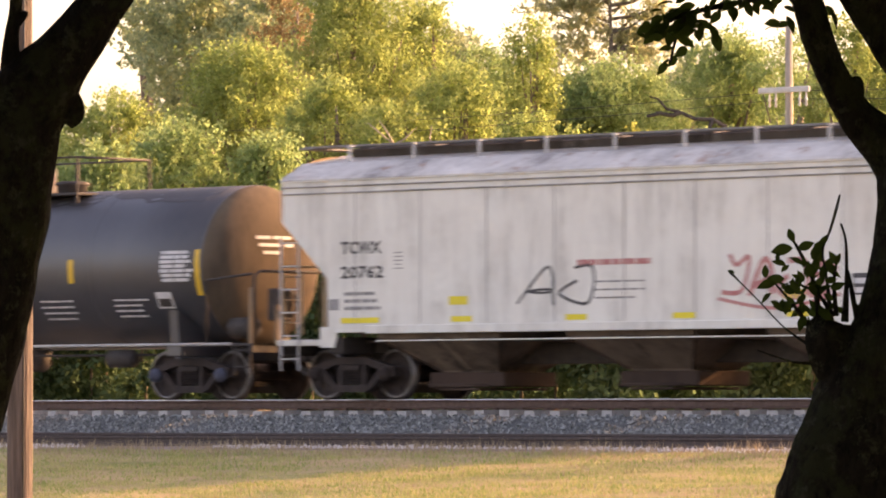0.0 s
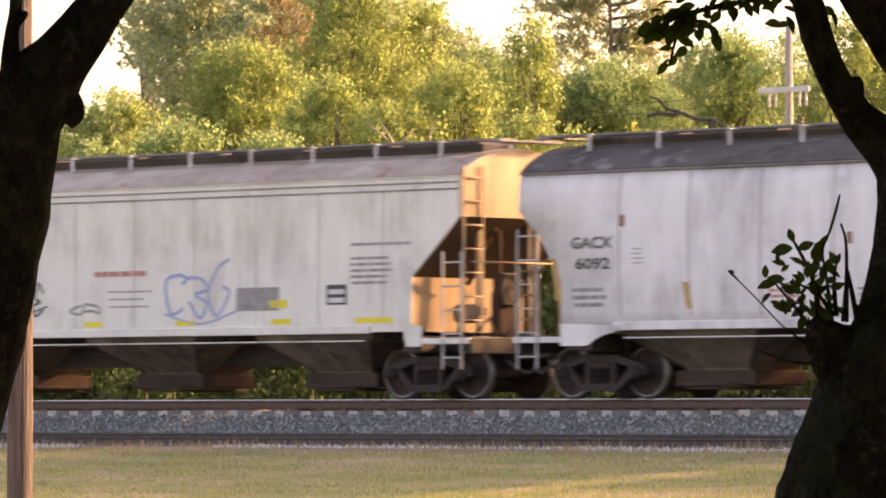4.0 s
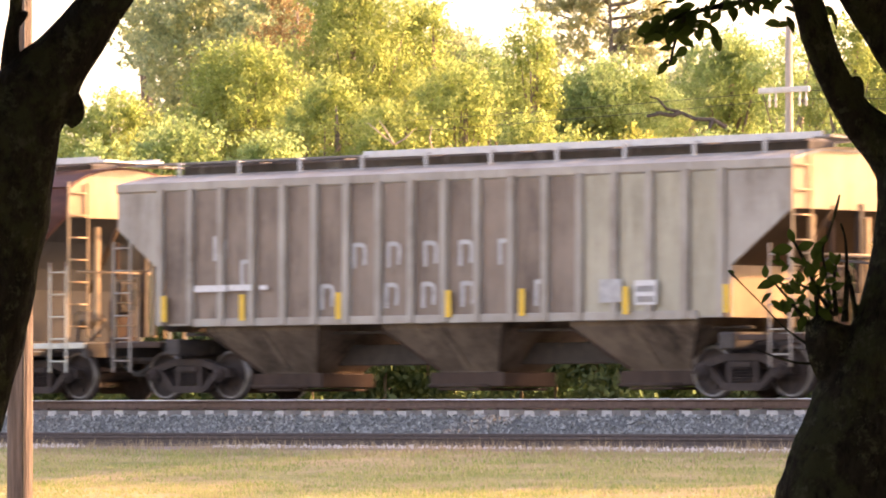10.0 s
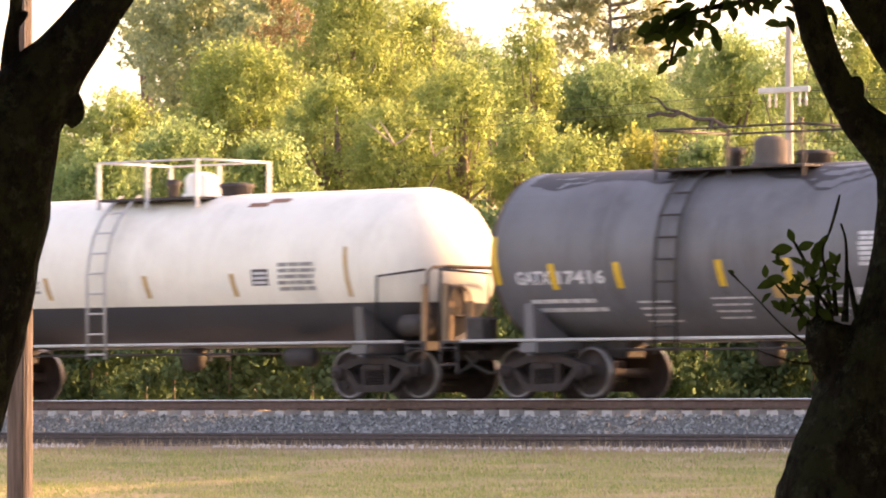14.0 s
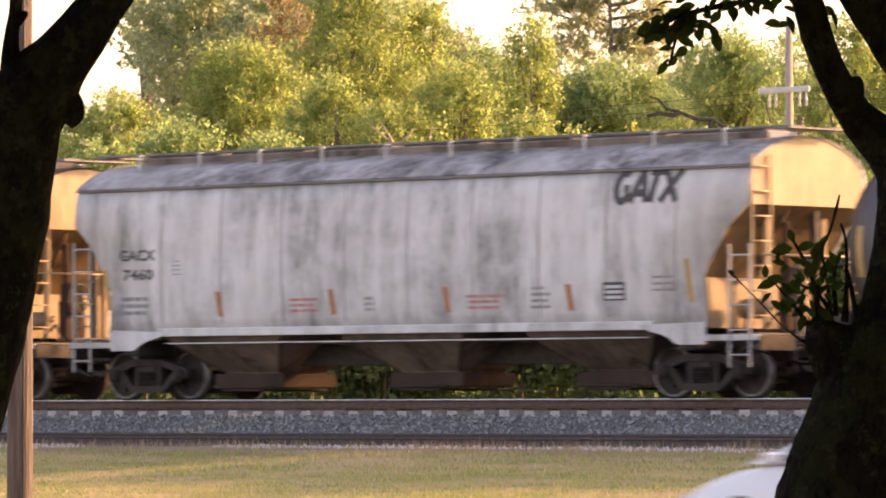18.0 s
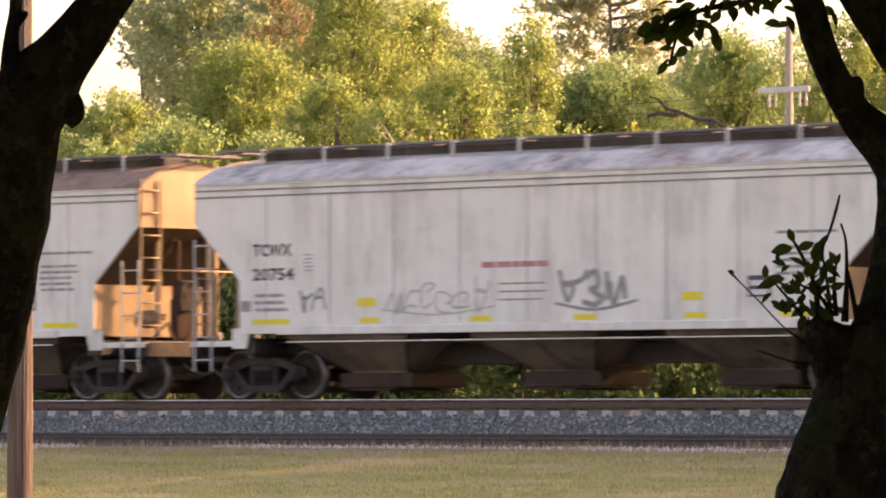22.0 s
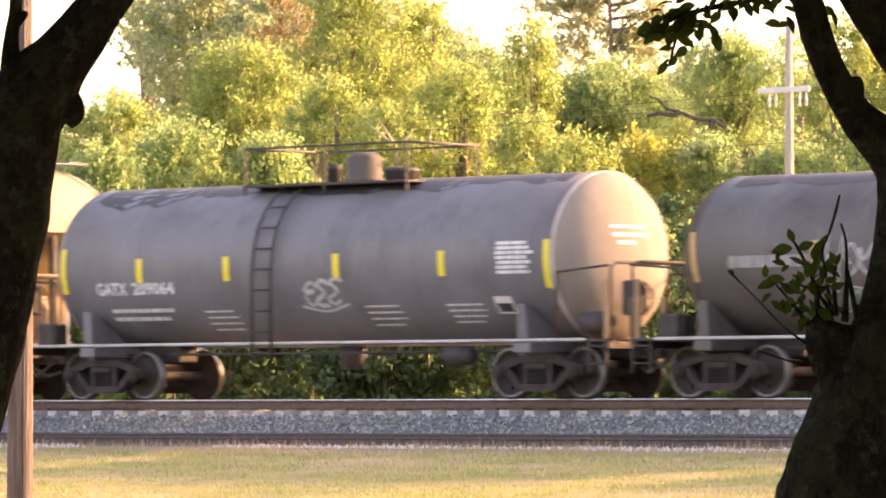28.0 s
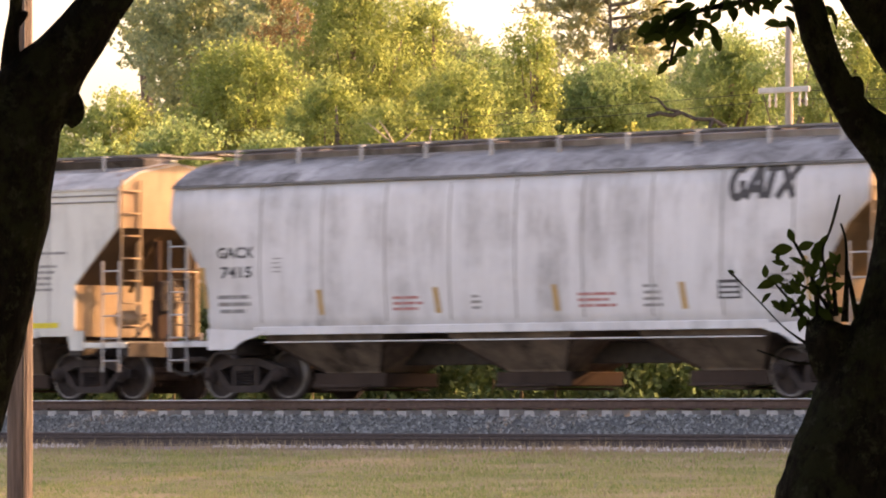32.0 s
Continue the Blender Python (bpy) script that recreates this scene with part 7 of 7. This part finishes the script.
def poles():
    p = at_view(*px(35.5, 700), 62.6)
    x, y = p.x, p.y
    z0 = ground_z(y)
    t = thing("utility_pole", "weathered brown timber utility pole by the road", "utility pole", at=(x, y, z0))
    part("shaft", Geo().lathe([(-0.5, 0.15), (0, 0.148), (3, 0.143), (7, 0.128), (12, 0.11), (12.05, 0.05)], "z", (0, 0, 0), 20), M["pole"], t)
    part("ground_wire", Geo().tube([(0.13, -0.07, 0), (0.125, -0.07, 4), (0.11, -0.05, 9)], 0.012, 5), M["cable"], t)
    p = at_view(*px(1397.5, 700), 135.0)
    x, y = p.x, p.y
    z0 = ground_z(y)
    t = thing("utility_pole", "timber power pole with a pale crossarm and insulators", "utility pole", at=(x, y, z0))
    part("shaft", Geo().lathe([(-0.5, 0.14), (0, 0.135), (5, 0.115), (9.6, 0.09), (9.65, 0.04)], "z", (0, 0, 0), 14), M["pole_pale"], t)
    za = 7.62 - z0
    ca = part("crossarm", Geo().box(-0.85, 0.75, -0.17, -0.09, za - 0.07, za + 0.07, 0.015), M["insulator"], t, "pale crossarm")
    for k in (-0.5, -0.3, 0.45, 0.65):
        part("insulator", Geo().lathe([(za - 0.42, 0.02), (za - 0.38, 0.04), (za - 0.3, 0.02), (za - 0.24, 0.04), (za - 0.16, 0.02), (za - 0.07, 0.015)], "z", (k, -0.14, 0), 10), M["insulator"], ca)
    for k, (dz, sag) in enumerate(((7.6, 0.3), (7.4, 0.4), (6.35, 0.25))):
        path = []
        for j in range(25):
            s = (j - 8) / 8
            path.append((x + 40 * s, y - 3.0 * s * 0, dz - sag * (1 - (2 * (s % 1) - 1) ** 2)))
        c = thing("power_cable", "thin overhead cable between poles", "cable", "overhead cables")
        part("cable", Geo().tube(path, 0.007, 5), M["cable"], c)


poles()


# ---- cars on the road ----
def sedan(name, label, paint_mat, y, z, heading, tall=1.0, long=1.0):
    """Built with its nose to +x; heading -1 turns it round."""
    car = thing(name, label, "car", "cars on the road")
    L = 4.85
    # body section by section: x, half-width, sill, shoulder, top of section (same as shoulder off the cabin)
    stations = [(-2.42, 0.62, 0.42, 0.78, 0.82), (-2.36, 0.78, 0.30, 0.92, 1.00), (-2.0, 0.88, 0.25, 0.96, 1.06), (-1.3, 0.91, 0.22, 0.97, 1.06), (0.0, 0.92, 0.20, 0.95, 1.02),
                (0.9, 0.92, 0.20, 0.93, 1.0), (1.5, 0.90, 0.22, 0.85, 0.92), (2.0, 0.86, 0.24, 0.72, 0.79), (2.35, 0.78, 0.24, 0.60, 0.66), (2.5, 0.66, 0.28, 0.50, 0.56), (2.56, 0.50, 0.32, 0.44, 0.48)]
    rows = []
    for x, w, s, h, t in stations:
        rows.append([(x, -w * 0.8, s), (x, -w, s + 0.12), (x, -w * 1.01, (s + h) / 2), (x, -w * 0.96, h), (x, -w * 0.8, t), (x, 0, t + 0.03), (x, w * 0.8, t), (x, w * 0.96, h), (x, w * 1.01, (s + h) / 2), (x, w, s + 0.12), (x, w * 0.8, s)])
    body = part("body", Geo().loft(rows, True, True, True), paint_mat, car)
    cab = [(-1.95, 0.70, 1.04), (-1.3, 0.66, 1.30), (-0.7, 0.62, 1.42), (-0.1, 0.61, 1.45), (0.35, 0.62, 1.42), (0.85, 0.66, 1.24), (1.35, 0.72, 1.0)]
    rows = [[(x, -0.80, 1.0), (x, -w * 0.98 - 0.04, 1.0 + (h - 1.0) * 0.72), (x, -w * 0.8, h), (x, 0, h + 0.015), (x, w * 0.8, h), (x, w * 0.98 + 0.04, 1.0 + (h - 1.0) * 0.72), (x, 0.80, 1.0)] for x, w, h in cab]
    part("cabin", Geo().loft(rows, False, False, True), paint_mat, car)
    for s in (-1, 1):
        yy = lambda a, zz: s * (0.83 - 0.20 * max(0, (zz - 1.0) / 0.42) ** 1.3)
        for nm, pts in (("front_window", [(0.0, 1.02), (0.98, 1.04), (0.42, 1.32), (0.0, 1.36)]), ("rear_window", [(-1.25, 1.06), (-0.07, 1.02), (-0.07, 1.36), (-0.72, 1.33)])):
            g = Geo().loft([[(a, yy(a, b), b) for a, b in pts], [(a, yy(a, b) - s * 0.02, b) for a, b in pts]], True, True)
            part(nm, g, M["car_glass"], car)
        part("mirror", Geo().box(0.78, 0.95, *sorted((s * 0.86, s * 1.06)), 1.0, 1.14, 0.03), paint_mat, car)
        for a in (-0.55, 0.45):
            part("door_handle", Geo().box(a - 0.1, a + 0.1, *sorted((s * 0.915, s * 0.945)), 0.80, 0.83, 0.008), paint_mat, body)
        part("tail_lamp", Geo().box(-2.44, -2.18, *sorted((s * 0.50, s * 0.86)), 0.74, 0.90, 0.04), M["lamp_red"], car)
        part("headlamp", Geo().box(2.05, 2.42, *sorted((s * 0.50, s * 0.80)), 0.52, 0.63, 0.04), M["lamp_clear"], car)
        for a in (-1.42, 1.38):
            wh = part("wheel", Geo().lathe([(-0.10, 0.20), (-0.11, 0.30), (-0.09, 0.325), (0.09, 0.325), (0.11, 0.30), (0.10, 0.20)], "y", (0, 0, 0), 24), M["tyre"], car, at=(a, s * 0.80, 0.325))
            g = Geo()
            for k in range(5):
                q = 2 * math.pi * k / 5
                g.tube([(0, s * 0.1, 0), (0.2 * math.cos(q), s * 0.1, 0.2 * math.sin(q))], 0.03, 5)
            part("rim", g, M["alloy"], wh)
    for nm, pts in (("windscreen", ((0.40, 1.41, 0.50), (0.85, 1.245, 0.55), (1.27, 1.045, 0.62))), ("back_window", ((-0.80, 1.40, 0.50), (-1.3, 1.305, 0.55), (-1.86, 1.09, 0.60)))):
        g = Geo().loft([[(x, y * w, z + (0.02 if y else 0.035)) for y in (-1, 0, 1)] for x, z, w in pts], False)
        part(nm, g, M["car_glass"], car)
    for s in (-1, 1):
        part("door_pillar", Geo().slab([(-0.07, 1.02), (0.0, 1.02), (0.0, 1.36), (-0.07, 1.36)], *sorted((s * 0.66, s * 0.70))), M["tyre"], car)
    for p in car.children:
        p.location.x *= long
        if not p.name.startswith("wheel"):
            for q in (p, *p.children):
                for v in q.data.vertices:
                    v.co.z *= tall
                    v.co.x *= long
    return car, y, z, heading


WHITE = sedan("sedan_car", "white four-door sedan with tinted windows and red tail lamps", M["car_white"], -23.1, -1.86, -1)
SILVER = sedan("sedan_car", "pale silver four-door sedan with a raked windscreen", M["car_silver"], -26.8, -1.925, 1, 0.93, 0.955)


# ---- what moves ----
def motions():
    for c, c0 in ROLLING:
        walk(c, [(t, pose(c0 + run(t), 0, 0)) for t in range(0, 33, 2)])
    steps = [k * 2 / 30 for k in range(481)]
    for w, dx in WHEELSETS:
        walk(w, [(t, pose(dx, 0, WHEEL_R, 0, math.degrees(run(t) / WHEEL_R), 0)) for t in steps])
    for (c, y, z, h), t0, x0, v in ((WHITE, 18.4, -48.3, -20.6), (SILVER, 8.5, -46.02, 25.2)):
        walk(c, [(t, pose(x0 + v * (t - t0), y, z, 0, 0, 0 if h > 0 else 180)) for t in (0, 8, 16, 24, 32)])


motions()
